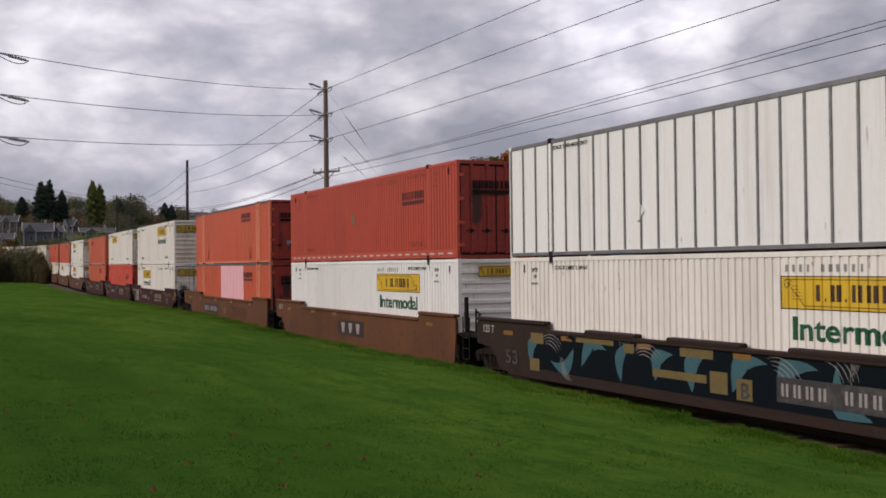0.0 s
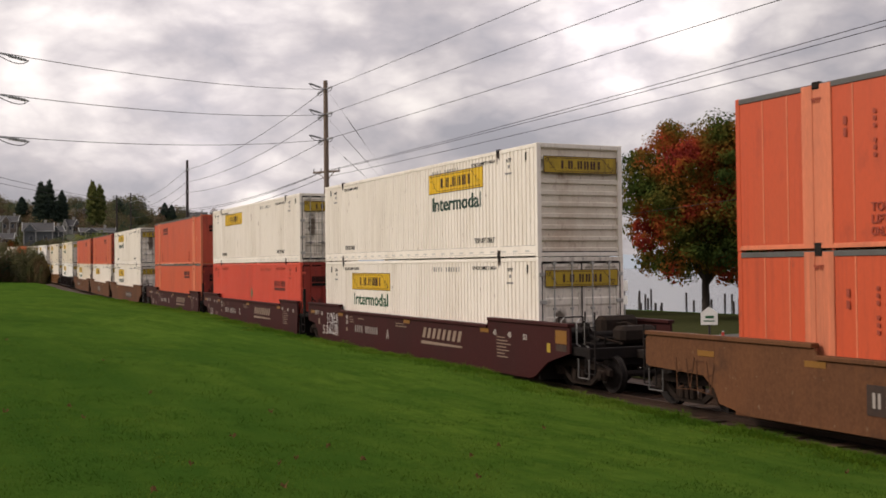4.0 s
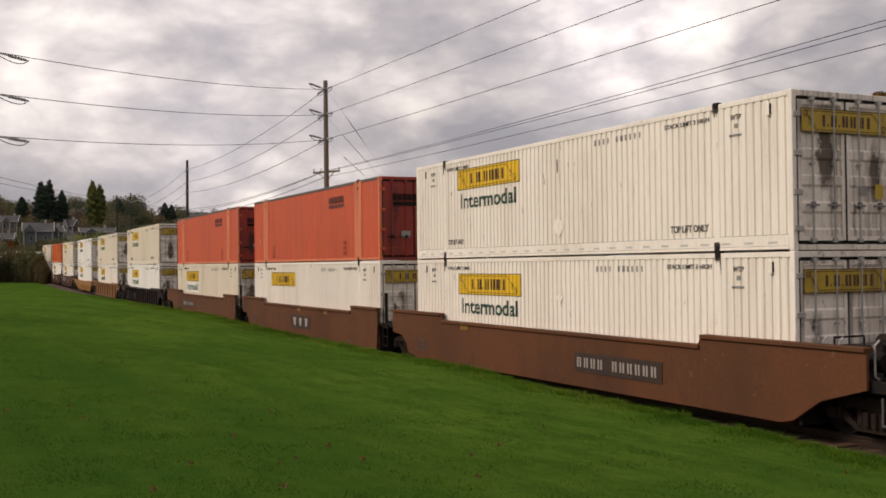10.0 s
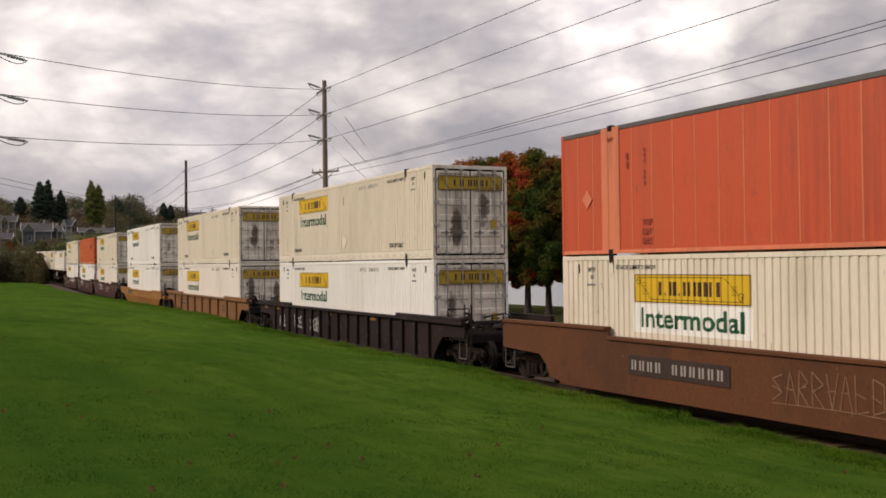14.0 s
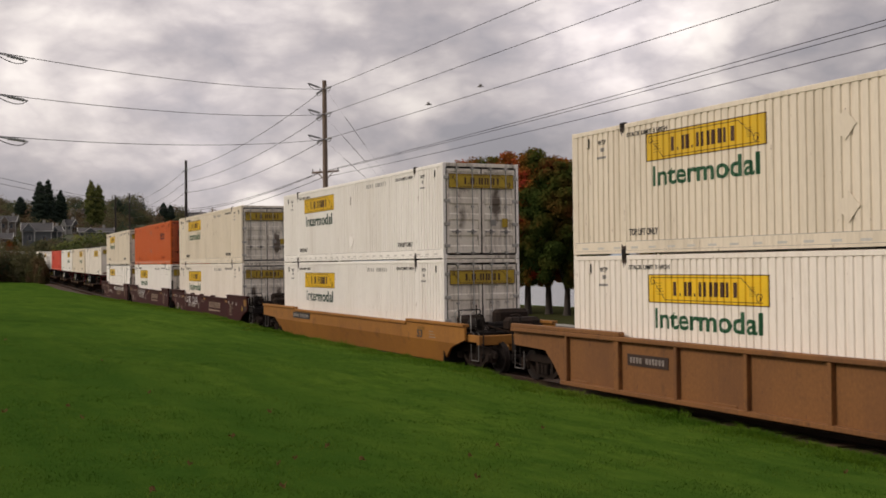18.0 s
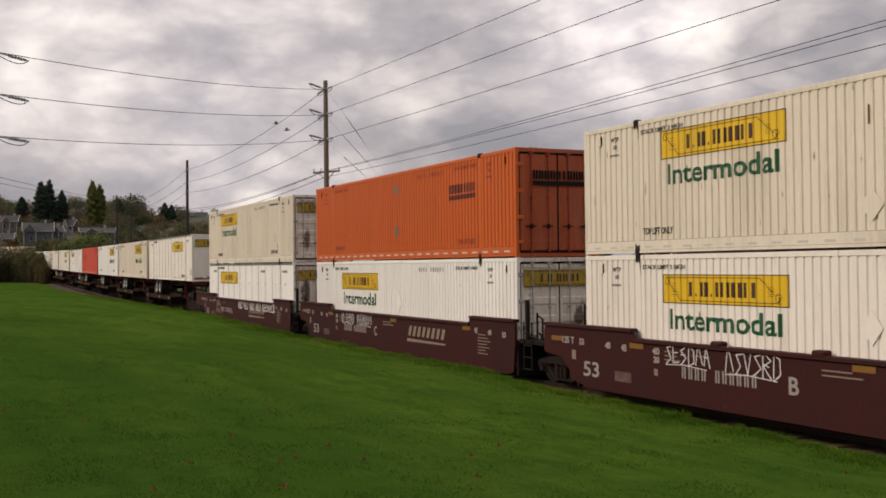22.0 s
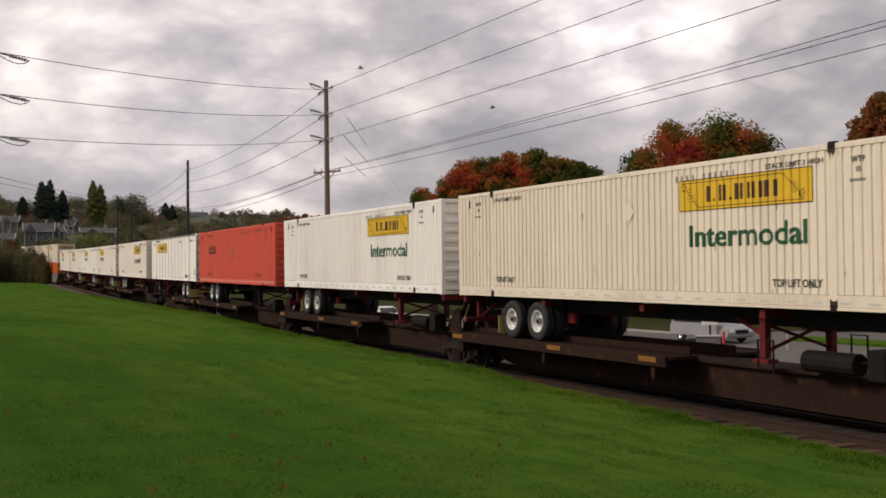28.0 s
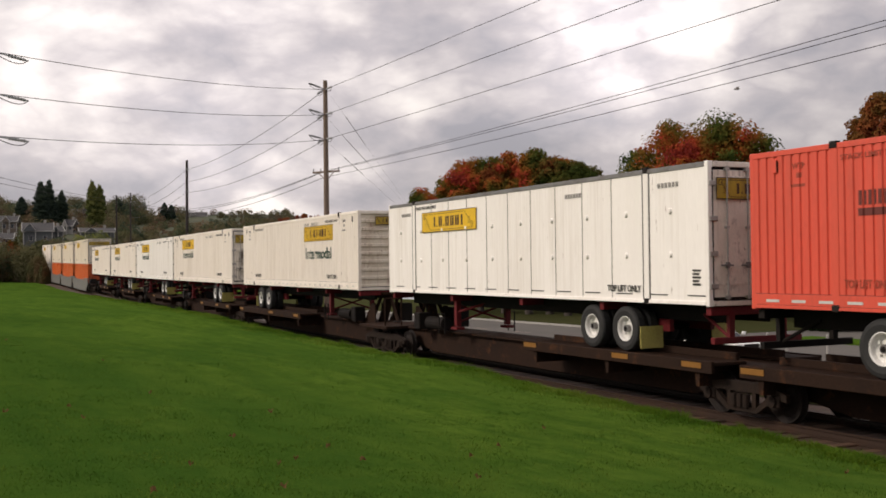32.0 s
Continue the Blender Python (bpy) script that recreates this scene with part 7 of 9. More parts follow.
def spine_car(front_wheels, rear_end, front_end):
    """One platform of a low spine car that carries road chassis; x = 0 at the middle of its box."""
    c = thing("spine_car", "low rusty brown flat spine car for road trailers", "rail car", "cars of the train")
    part("centre_sill", shared(("centre_sill", rear_end, front_end), lambda b: (slab(b, [(-HL - 0.6, 0.62), (-HL + 1.6, 0.22), (HL - 1.6, 0.22), (HL + 0.6, 0.62), (HL + 0.6, 0.92), (-HL - 0.6, 0.92)], -0.42, 0.42), box(b, -HL - 0.4, HL + 0.4, -0.55, 0.55, 0.90, 0.96, 0.01))), DECK, c, "deep brown centre sill")
    # black bar and rod added to fill the shaded gap below the sill
    part("brake_rigging", shared("spine_filler", lambda b: (box(b, -HL + 1.7, HL - 1.7, -0.2, 0.3, 0.05, 0.23, 0.01), tube(b, (-HL + 1.2, -0.3, 0.16), (HL - 1.2, -0.3, 0.16), 0.035, 6))), SOOT, c, "black filler bar and rod added under the sill")
    k = 1 if front_wheels else -1
    x0, x1 = (1.0, HL + 0.2) if k > 0 else (-HL - 0.2, 1.6)
    for y in (-1, 1):
        part("wheel_deck", shared(("wheel_deck", k, y), lambda b: (box(b, x0, x1, min(y * 0.56, y * 1.42), max(y * 0.56, y * 1.42), 0.98, 1.05, 0.01), box(b, x0, x1, min(y * 1.36, y * 1.45), max(y * 1.36, y * 1.45), 0.83, 1.075, 0.012))), DECK, c, "rusty wheel platform")
        for x in (x0 + 0.5, (x0 + x1) / 2, x1 - 0.5):
            part("deck_bracket", shared(("deck_bracket", y), lambda b: slab(b, [(-0.05, 0.55), (0.05, 0.55), (0.09, 0.98), (-0.09, 0.98)], min(y * 0.4, y * 1.38), max(y * 0.4, y * 1.38))), DECK, c, at=(x, 0, 0))
        part("guide_curb", shared(("guide_curb", k, y), lambda b: box(b, x0 + 0.2, x1 - 0.2, y * 0.6 - 0.04, y * 0.6 + 0.04, 1.05, 1.2, 0.01)), DECK, c)
    for x in (x0 + 0.35, (x0 + x1) / 2 + 0.6, x1 - 0.6):
        part("reflector", shared("deck_reflector", lambda b: box(b, -0.3, 0.3, -1.458, -1.45, 0.92, 1.03)), AMBER, c, "amber reflector plate", at=(x, 0, 0))
    hx = -k * (HL - 0.9)
    part("hitch", shared(("hitch", k), lambda b: (slab(b, [(hx - 0.1, 0.95), (hx + 0.1, 0.95), (hx - k * 0.7 + 0.12, 2.0), (hx - k * 0.7 - 0.12, 2.0)], -0.15, 0.15), tube(b, (hx, -0.45, 0.95), (hx - k * 0.7, -0.3, 2.0), 0.07, 6), tube(b, (hx, 0.45, 0.95), (hx - k * 0.7, 0.3, 2.0), 0.07, 6), box(b, hx - k * 0.7 - 0.3, hx - k * 0.7 + 0.3, -0.4, 0.4, 1.96, 2.06, 0.02), tube(b, (hx - k * 1.5, 0.0, 0.95), (hx - k * 0.7, 0.0, 2.0), 0.07, 6))), DECK, c, "trailer hitch stand")
    part("air_tank", shared(("air_tank", k), lambda b: tube(b, (hx + k * 1.1, -0.75, 1.2), (hx + k * 2.3, -0.75, 1.2), 0.2, 12)), SOOT, c, "oily black air tank")
    part("control_valve", shared(("control_valve", k), lambda b: (box(b, hx + k * 0.55 - 0.2, hx + k * 0.55 + 0.2, -0.98, -0.55, 0.96, 1.5, 0.03), tube(b, (hx + k * 0.5, -0.7, 1.3), (hx + k * 1.2, -0.7, 1.22), 0.03, 6))), SOOT, c, "greasy brake valve and pipe")
    part("valve_box", shared(("valve_box", k), lambda b: box(b, hx - 0.25, hx + 0.25, 0.5, 1.1, 0.96, 1.62, 0.03)), SOOT, c, "greasy valve box")
    for y in (-0.5, 0.5):
        part("hitch_gusset", shared(("hitch_gusset", k, y), lambda b: slab(b, [(hx - 0.55, 0.95), (hx + 0.55, 0.95), (hx - k * 0.35 + 0.16, 1.66), (hx - k * 0.35 - 0.16, 1.66)], y - 0.02, y + 0.02)), DECK, c, "rusty plate beside the hitch")
    for j, y in enumerate((-1.2, 1.2)):
        part("grab_iron", shared(("grab_iron", k, j), lambda b: bent(b, [(hx + k * 2.7, y, 0.95), (hx + k * 2.7, y, 1.55), (hx + k * 3.1, y, 1.55), (hx + k * 3.1, y, 0.95)], 0.022, 6)), SOOT, c, "bent steel grab iron")
    if front_end == "free":
        part("end_platform", shared("spine_end", lambda b: (box(b, HL + 0.2, HL + 2.5, -1.35, 1.35, 0.88, 0.98, 0.01), box(b, HL + 0.2, HL + 2.5, -0.45, 0.45, 0.6, 0.9), tube(b, (HL + 2.3, -1.2, 0.98), (HL + 2.3, -1.2, 1.9), 0.03, 6), tube(b, (HL + 2.3, -0.6, 0.98), (HL + 2.3, -0.6, 1.9), 0.03, 6), tube(b, (HL + 2.3, -1.2, 1.9), (HL + 2.3, -0.6, 1.9), 0.03, 6))), DECK, c)
        bogie(c, HL + 1.3)
        coupler(c, HL + 2.4, 1)
    else:
        bogie(c, HL + 0.6)
    if rear_end == "free":
        part("end_platform", shared("spine_rear", lambda b: (box(b, -HL - 1.6, -HL - 0.2, -1.35, 1.35, 0.88, 0.98, 0.01), box(b, -HL - 1.6, -HL - 0.2, -0.45, 0.45, 0.6, 0.9))), DECK, c)
        bogie(c, -HL - 0.55)
        coupler(c, -HL - 1.5, -1)
    return c


for i, (s, spec, fw, colour) in enumerate(TRAILERS):
    place(spine_car(fw, "free" if i in (4, 9) else "joint", "free" if i in (0, 5) else "joint"), s, 0.0)

# ---- poles and wires ----


def spot(x, depth):
    """A place at the given depth straight ahead; x is its bearing, 784 being dead ahead."""
    off = (x - 784) / 1877.2
    y = radians(YAW)
    f, r = Vector((-math.cos(y), math.sin(y))), Vector((math.sin(y), math.cos(y)))
    p = f * depth + r * off * depth
    return p.x, p.y



def wire(p, q, sag, r, parent=None, n=14, name="wire"):
    b = bmesh.new()
    p, q = Vector(p), Vector(q)
    pts = [p.lerp(q, i / n) - Vector((0, 0, sag * 4 * (i / n) * (1 - i / n))) for i in range(n + 1)]
    side = (q - p).cross(Vector((0, 0, 1))).normalized()
    rings = [[b.verts.new(c + r * (side * math.cos(a) + Vector((0, 0, 1)) * math.sin(a))) for a in (0.5, 2.6, 4.7)] for c in pts]
    for u, v in zip(rings, rings[1:]):
        for k in range(3):
            b.faces.new((u[k], u[(k + 1) % 3], v[(k + 1) % 3], v[k]))
    b.faces.new(rings[0][::-1])
    b.faces.new(rings[-1])
    ob = part(name, b, WIRE, parent)
    if parent is None:
        tagged(ob, "thin black overhead power wire between poles", "wire", "overhead wires")
    return ob


def pole(x, y, top, base, r, mat, levels, arm=None, label="tall weathered wooden utility pole with insulators", lean=0.0, reach=0.0):
    c = thing("utility_pole", label, "pole", "utility poles", pose(x, y, base, 0, lean, 0))
    h = top - base
    b = bmesh.new()
    tube(b, (0, 0, -0.6), (0, 0, h), r * 1.25, 12, r * 0.8)
    part("post", b, mat, c)
    for z, dirs in levels:
        for dx, dy, *more in dirs:
            out, gap = more or (reach, 0.16)
            b = bmesh.new()
            d = Vector((dx, dy, 0)).normalized()
            for i in range(6):
                tube(b, d * (out + 0.2 + i * gap) + Vector((0, 0, z - base)), d * (out + 0.2 + (i + 0.62) * gap) + Vector((0, 0, z - base)), 0.07, 8, 0.045)
            end = out + 0.3 + 6 * gap
            tube(b, Vector((0, 0, z - base)), d * end + Vector((0, 0, z - base)), 0.028, 6)
            part("insulator", b, INSULATOR, c, "grey strain insulator")
            b = bmesh.new()
            loop = [d * (end * (1 - u)) + Vector((0, 0, z - base - 0.22 * math.sin(math.pi * u ** 0.7))) for u in (k / 7 for k in range(8))]
            bent(b, loop, 0.018)
            part("jumper_wire", b, WIRE, c)
    if arm:
        z, dx, dy, half = arm
        d = Vector((dx, dy, 0)).normalized()
        b = bmesh.new()
        tube(b, -d * half + Vector((0, 0, z - base)), d * half + Vector((0, 0, z - base)), 0.06, 6)
        tube(b, -d * half * 0.6 + Vector((0, 0, z - base)), Vector((0, 0, z - base - 0.6)), 0.03, 6)
        tube(b, d * half * 0.6 + Vector((0, 0, z - base)), Vector((0, 0, z - base - 0.6)), 0.03, 6)
        part("crossarm", b, mat, c)
        for k in (-0.95, -0.4, 0.95):
            b = bmesh.new()
            tube(b, d * half * k + Vector((0, 0, z - base + 0.05)), d * half * k + Vector((0, 0, z - base + 0.24)), 0.05, 8, 0.03)
            part("pin_insulator", b, INSULATOR, c)
    return c


P1 = (-62.5, 25.0)
LV = (14.45, 12.85, 11.27)
PL = spot(-14, 39)          # the next pole on the lawn side
LV_L = (11.25, 9.7, 8.12)
P2, P3, P4 = spot(331, 113), spot(232, 162), spot(207, 150)
PR = (-4.0, 25.0)
pole(*P1, 15.0, ground_z(*P1), 0.17, POLE_WOOD, [(z, [(PL[0] - P1[0], PL[1] - P1[1], 0.7, 0.24), (1, 0, 0.1, 0.12), (P2[0] - P1[0], P2[1] - P1[1], 0.3, 0.2)]) for z in LV], (9.22, 0.85, 0.5, 1.05))
pole(*PL, 11.8, ground_z(*PL), 0.17, POLE_WOOD, [(z, [(P1[0] - PL[0], P1[1] - PL[1])]) for z in LV_L], reach=0.75)
pole(*PR, 15.2, ground_z(*PR), 0.17, POLE_WOOD, [(z + 0.2, [(-1, 0)]) for z in LV], (9.4, 0.85, 0.5, 1.05))
pole(*P2, 14.9, ground_z(*P2), 0.16, DARK_WOOD, [(z, [(1, -0.12), (-1, 0.12)]) for z in (13.9, 11.6)], None, "dark wooden utility pole by the track", 1.2)
pole(*P3, 15.2, ground_z(*P3), 0.12, DARK_WOOD, [(13.8, [(1, -0.1)])], None, "dark wooden utility pole by the track")
pole(*P4, 14.0, 0.0, 0.14, DARK_WOOD, [], None, "dark wooden utility pole by the track")
for z, zl in zip(LV, LV_L):
    wire((*P1, z), (*PL, zl), 0.35, 0.017)
    wire((*P1, z), (*PR, z + 0.2), 0.1, 0.016)
for z, z2, z3 in zip(LV, (13.9, 12.6, 11.5), (13.8, 12.6, 11.4)):
    wire((*P1, z), (*P2, z2), 0.7, 0.02)
    wire((*P2, z2), (*P3, z3), 0.7, 0.02)
for z, z2 in ((9.3, 9.72), (9.25, 9.5), (8.9, 8.95)):
    wire((P1[0] + 0.5, P1[1], z), (PR[0], PR[1], z2 + 0.6), 0.25, 0.014)
    wire((P1[0] - 0.5, P1[1], z), (*P2, z2), 0.5, 0.02)
wire((-3, 25.5, 6.9), (-62, 45, 6.5), 0.4, 0.015)
# guys that hold the pole against the pull of the wires, each with a long dark strain rod, down to a stub pole
GUY = Vector((P1[0] - PL[0], P1[1] - PL[1])).normalized()
STUB = (P1[0] + GUY.x * 20, P1[1] + GUY.y * 20)
pole(*STUB, 6.4, ground_z(*STUB), 0.15, DARK_WOOD, [], None, "short dark stub pole that anchors guy wires")
for z, z2, near, past in ((14.55, 5.6, 3.2, 6.5), (12.74, 5.95, 2.56, 6.76), (11.19, 5.7, 2.9, 6.35)):
    guy = wire((*P1, z), (*STUB, z2), 0.0, 0.0045)
    guy["label"] = "thin guy wire with a dark strain rod"
    at_d = lambda d: Vector((P1[0] + GUY.x * d, P1[1] + GUY.y * d, z + (z2 - z) * d / 20))
    b = bmesh.new()
    tube(b, at_d(near), at_d(past), 0.017, 6)
    part("strain_rod", b, DARK_STEEL, guy, "dark strain rod")
for za, zb, zc in ((13.75, 13.3, 9.6), (13.05, 13.0, 9.4)):
    wire((*spot(-40, 110), za), (*P4, zb), 0.3, 0.028)
    wire((*P4, zb), (*spot(500, 128), zc), 0.5, 0.026)

# ---- trees ----


def leaf_cloud(b, blobs, count, size, rng2, hollow=0.55):
    """Leaves strewn through a set of rounded masses (centre, radii)."""
    total = sum((r.x * r.y + r.y * r.z + r.x * r.z) for _, r in blobs)
    for c, r in blobs:
        n = int(count * (r.x * r.y + r.y * r.z + r.x * r.z) / total)
        for _ in range(n):
            d = Vector((rng2.gauss(0, 1), rng2.gauss(0, 1), rng2.gauss(0, 1))).normalized()
            k = (hollow + (1 - hollow) * rng2.random()) * (1 + 0.16 * noise.noise(d * 2.3 + c))
            p = c + Vector((d.x * r.x, d.y * r.y, d.z * r.z)) * k
            s2 = size * rng2.uniform(0.6, 1.35)
            nrm = (d + Vector((rng2.uniform(-1, 1), rng2.uniform(-1, 1), rng2.uniform(-0.5, 1))) * 0.8).normalized()
            a = nrm.orthogonal().normalized()
            a.rotate(Matrix.Rotation(rng2.uniform(0, 6.28), 3, nrm))
            e2 = nrm.cross(a)
            q = [p + a * s2, p + e2 * s2 * 0.7 + nrm * s2 * 0.2, p - a * s2, p - e2 * s2 * 0.7 + nrm * s2 * 0.2]
            b.faces.new([b.verts.new(v) for v in q])


def leaf_mesh(blobs, count, size, seed, hollow=0.55):
    b = bmesh.new()
    leaf_cloud(b, blobs, count, size, random.Random(seed), hollow=hollow)
    me = bpy.data.meshes.new("crown")
    b.to_mesh(me)
    b.free()
    me.materials.append(None)
    return me


def broad_tree(x, y, base, height, spread, mat, seed, label, leaves=76000, size=0.13, clear=0.16):
    c = thing("maple_tree", label, "tree", "trees beyond the road", pose(x, y, base))
    r2 = random.Random(seed)
    b = bmesh.new()
    fork = height * (clear + 0.06)
    rr = 0.022 * height
    tube(b, (0, 0, -0.5), (0, 0, 0.5), rr * 1.5, 10, rr * 1.0)
    tube(b, (0, 0, 0.5), (r2.uniform(-0.2, 0.2), r2.uniform(-0.2, 0.2), fork), rr * 1.0, 10, rr * 0.7)
    part("trunk", b, BARK, c)
    blobs = []
    for i in range(9):
        a = i * 2.4 + r2.uniform(-0.4, 0.4)
        up = r2.uniform(0.35, 0.85) * height
        out = spread * r2.uniform(0.35, 0.72) * (1.15 - abs(up / height - 0.5))
        tip = Vector((math.cos(a) * out, math.sin(a) * out, up))
        b = bmesh.new()
        start = Vector((0, 0, fork * r2.uniform(0.62, 0.97)))
        midp = start.lerp(tip, 0.5) + Vector((0, 0, 0.04 * height))
        tube(b, start, midp, rr * 0.5, 7, rr * 0.3)
        tube(b, midp, tip, rr * 0.3, 6, rr * 0.1)
        part("limb", b, BARK, c)
    mid_z, half = height * (0.5 + clear / 2), height * (0.5 - clear / 2)
    for i in range(64):
        a = i * 2.399 + r2.uniform(-0.3, 0.3)
        zz = -0.94 + 1.88 * (i + 0.5) / 64
        rad = spread * r2.choice((r2.uniform(0.13, 0.20), r2.uniform(0.20, 0.33)))
        ring = math.sqrt(1 - zz * zz) ** (0.6 if zz < 0 else 0.8)
        out = max(0.0, spread * ring - rad * 0.8) * r2.uniform(0.86, 1.09)
        blobs.append((Vector((math.cos(a) * out, math.sin(a) * out, mid_z + zz * (half - rad * 0.5) * r2.uniform(0.93, 1.06))), Vector((rad, rad, rad * r2.uniform(0.6, 0.95)))))
    for i in range(14):         # masses inside the crown, with gaps between them
        a, rad = i * 2.399, spread * r2.uniform(0.30, 0.42)
        zz = -0.75 + 1.5 * (i + 0.5) / 14
        out = spread * 0.45 * math.sqrt(1 - zz * zz)
        blobs.append((Vector((math.cos(a) * out, math.sin(a) * out, mid_z + zz * half * 0.9)), Vector((rad, rad, rad))))
    me = leaf_mesh(blobs, leaves, size, seed, 0.4)
    part("crown", me, mat, c)
    return c


TREES = [
    (768, 108, 12.6, 4.2, MAPLE, 11, "maple tree with red and green autumn leaves by the shore"),
    (850, 102, 15.2, 5.2, MAPLE, 12, "maple tree turning red by the shore"),
    (935, 98, 15.4, 5.0, MAPLE, 13, "broad maple with green and rusty leaves by the shore"),
    (1004, 94, 14.2, 4.5, MAPLE_GREEN, 17, "maple tree with green and rusty leaves by the shore"),
    (892, 100, 14.6, 4.2, MAPLE_ORANGE, 21, "maple tree with rusty red leaves by the shore"),
    (972, 97, 14.9, 4.2, MAPLE, 22, "maple tree with green and red leaves by the shore"),
    (1248, 84, 16.3, 6.9, MAPLE, 14, "large maple with green, orange and red leaves"),
    (1405, 94, 15.8, 5.5, MAPLE_ORANGE, 15, "maple tree with dark red autumn leaves"),
    (1600, 72, 16.6, 4.6, MAPLE_ORANGE, 16, "bright orange maple in autumn leaf"),
    (1478, 104, 10.5, 4.6, MAPLE_GREEN, 19, "dark green maple low behind the hedge"),
    (1545, 108, 9.5, 4.4, MAPLE_GREEN, 20, "dark green maple low behind the hedge"),
    (1720, 80, 15.5, 5.0, MAPLE, 18, "maple tree with green and red leaves"),
]
for x, dep, h, sp, mat, seed, lab in TREES:
    px, py = spot(x, dep)
    broad_tree(px, py, ground_z(px, py), h, sp, mat, seed, lab, clear=0.02 if seed in (19, 20) else 0.16)

# hedge along the park
for i in range(4):
    hx, hy = spot(1455 + i * 62, 68)
    h = thing("hedge", "clipped dark green hedge behind the road", "hedge", "hedge", pose(hx, hy, ground_z(hx, hy)))
    part("leaves", leaf_mesh([(Vector((0, 0, 0.95)), Vector((1.7, 1.1, 1.25))), (Vector((0.6, 0.3, 1.0)), Vector((1.5, 1.0, 1.1)))], 2600, 0.13, 60 + i), HEDGE, h)
    for k in range(4):
        b = bmesh.new()
        tube(b, (-0.9 + k * 0.6, 0, -0.3), (-0.7 + k * 0.5, 0.1, 1.3), 0.05, 6)
        part("stem", b, BARK, h)

# ---- the wooded hill with its houses ----


def hill_z(x, y):
    """Height of the hill over the bend of the line; it climbs away from the camera."""
    a = radians(YAW)
    dep = -x * math.cos(a) + y * math.sin(a)
    return interp(dep, [(205, 2.4), (240, 4.6), (300, 10.6), (360, 16.0), (430, 22.5), (500, 30), (560, 33)]) + 1.0 * noise.noise(Vector((x * 0.02, y * 0.02, 3)))


hv, hf = [], []
HX = [-212 - i * 9 for i in range(48)]
HY = [-230 + j * 12 for j in range(48)]
for x in HX:
    for y in HY:
        z = hill_z(x, y)
        edge = smooth(0, 26, -x - 212)
        dy = abs(y - centre_y(x))
        bearing = math.degrees(math.atan2(y, -x))
        fade = 1 - smooth(19, 23.5, bearing)
        hv.append((x, y, (ground_z(x, y) - 0.6) * (1 - edge * fade) + z * edge * fade - 3.0 * (1 - fade)))
for i in range(len(HX) - 1):
    for j in range(len(HY) - 1):
        hf.append((i * len(HY) + j, i * len(HY) + j + 1, (i + 1) * len(HY) + j + 1, (i + 1) * len(HY) + j))
hm = bpy.data.meshes.new("hillside")
hm.from_pydata(hv, [], hf)
hm.shade_smooth()
hm.materials.append(material("rough_hill_ground", (0.04, 0.05, 0.02), 0.9, spots=0.6, spot_colour=(0.07, 0.055, 0.03), scale=0.08, grain=0.3, bump=0.3, grain_scale=1.5))
tagged(new("hillside", hm), "wooded hillside with houses above the bend", "hill", kind="structure")


def up_at(level, depth):
    """Height of a line of sight at a depth; 476 is the horizon."""
    return 3.0 + depth * (476 - level) / 1877.2


# woods of the hill, and the scrub where the line bends out of sight
r3 = random.Random(9)
blobs = []
CLEAR = [(68, 300, 22), (96, 305, 14), (122, 360, 18), (172, 300, 52), (18, 350, 16), (6, 290, 20), (350, 480, 16)]
for i in range(620):
    dep = r3.uniform(262, 500)
    x = r3.uniform(-120, 520)
    px, py = spot(x, dep)
    base = hill_z(px, py) - 0.6
    h = r3.uniform(3.5, 7.5)
    if dep > 420:
        h = r3.uniform(6, 12) if x < 330 else r3.uniform(4, 8)
    if any(abs(x - q) < w + 5 and dep < d + 4 for q, d, w in CLEAR):
        if dep > 290:
            continue
        h = r3.uniform(2.0, 3.4)
    h *= 1.0 if x < 240 else 0.55
    r = h * r3.uniform(0.42, 0.6)
    blobs.append((Vector((px, py, base + h * 0.45)), Vector((r, r, h * 0.55))))
for i in range(34):
    x, dep = r3.choice((r3.uniform(-20, 45), r3.uniform(78, 112), r3.uniform(128, 210))), r3.uniform(262, 292)
    px, py = spot(x, dep)
    h = r3.uniform(2.6, 4.6)
    blobs.append((Vector((px, py, hill_z(px, py) + h * 0.4)), Vector((h * 0.5, h * 0.5, h * 0.55))))
for i in range(46):
    x, dep = 322 + i * 3.5, r3.uniform(285, 345)
    px, py = spot(x, dep)
    h = r3.uniform(4.0, 6.0)
    blobs.append((Vector((px, py, hill_z(px, py) + h * 0.4)), Vector((h * 0.5, h * 0.5, h * 0.55))))
woods = part("woods", leaf_mesh(blobs, 160000, 0.36, 5, 0.6), WOODS, None)
tagged(woods, "mixed autumn woods covering the hill", "woods", kind="stuff")


def bush(x, dep, base, w, h, mat, seed, lab, n=9000, size=0.13):
    px, py = spot(x, dep)
    c = thing("bush", lab, "bush", "bushes by the line", pose(px, py, base))
    q = random.Random(seed)
    bl = [(Vector((q.uniform(-w, w) * 0.7, q.uniform(-w, w) * 0.7, h * q.uniform(0.2, 0.6))), Vector((w * 0.5, w * 0.5, h * 0.42))) for _ in range(9)]
    part("leaves", leaf_mesh(bl, n, size, seed), mat, c)
    for k in range(5):
        b = bmesh.new()
        tube(b, (q.uniform(-w, w) * 0.3, q.uniform(-w, w) * 0.3, -0.4), (q.uniform(-w, w) * 0.6, q.uniform(-w, w) * 0.6, h * 0.6), 0.06, 6, 0.02)
        part("stem", b, BARK, c)


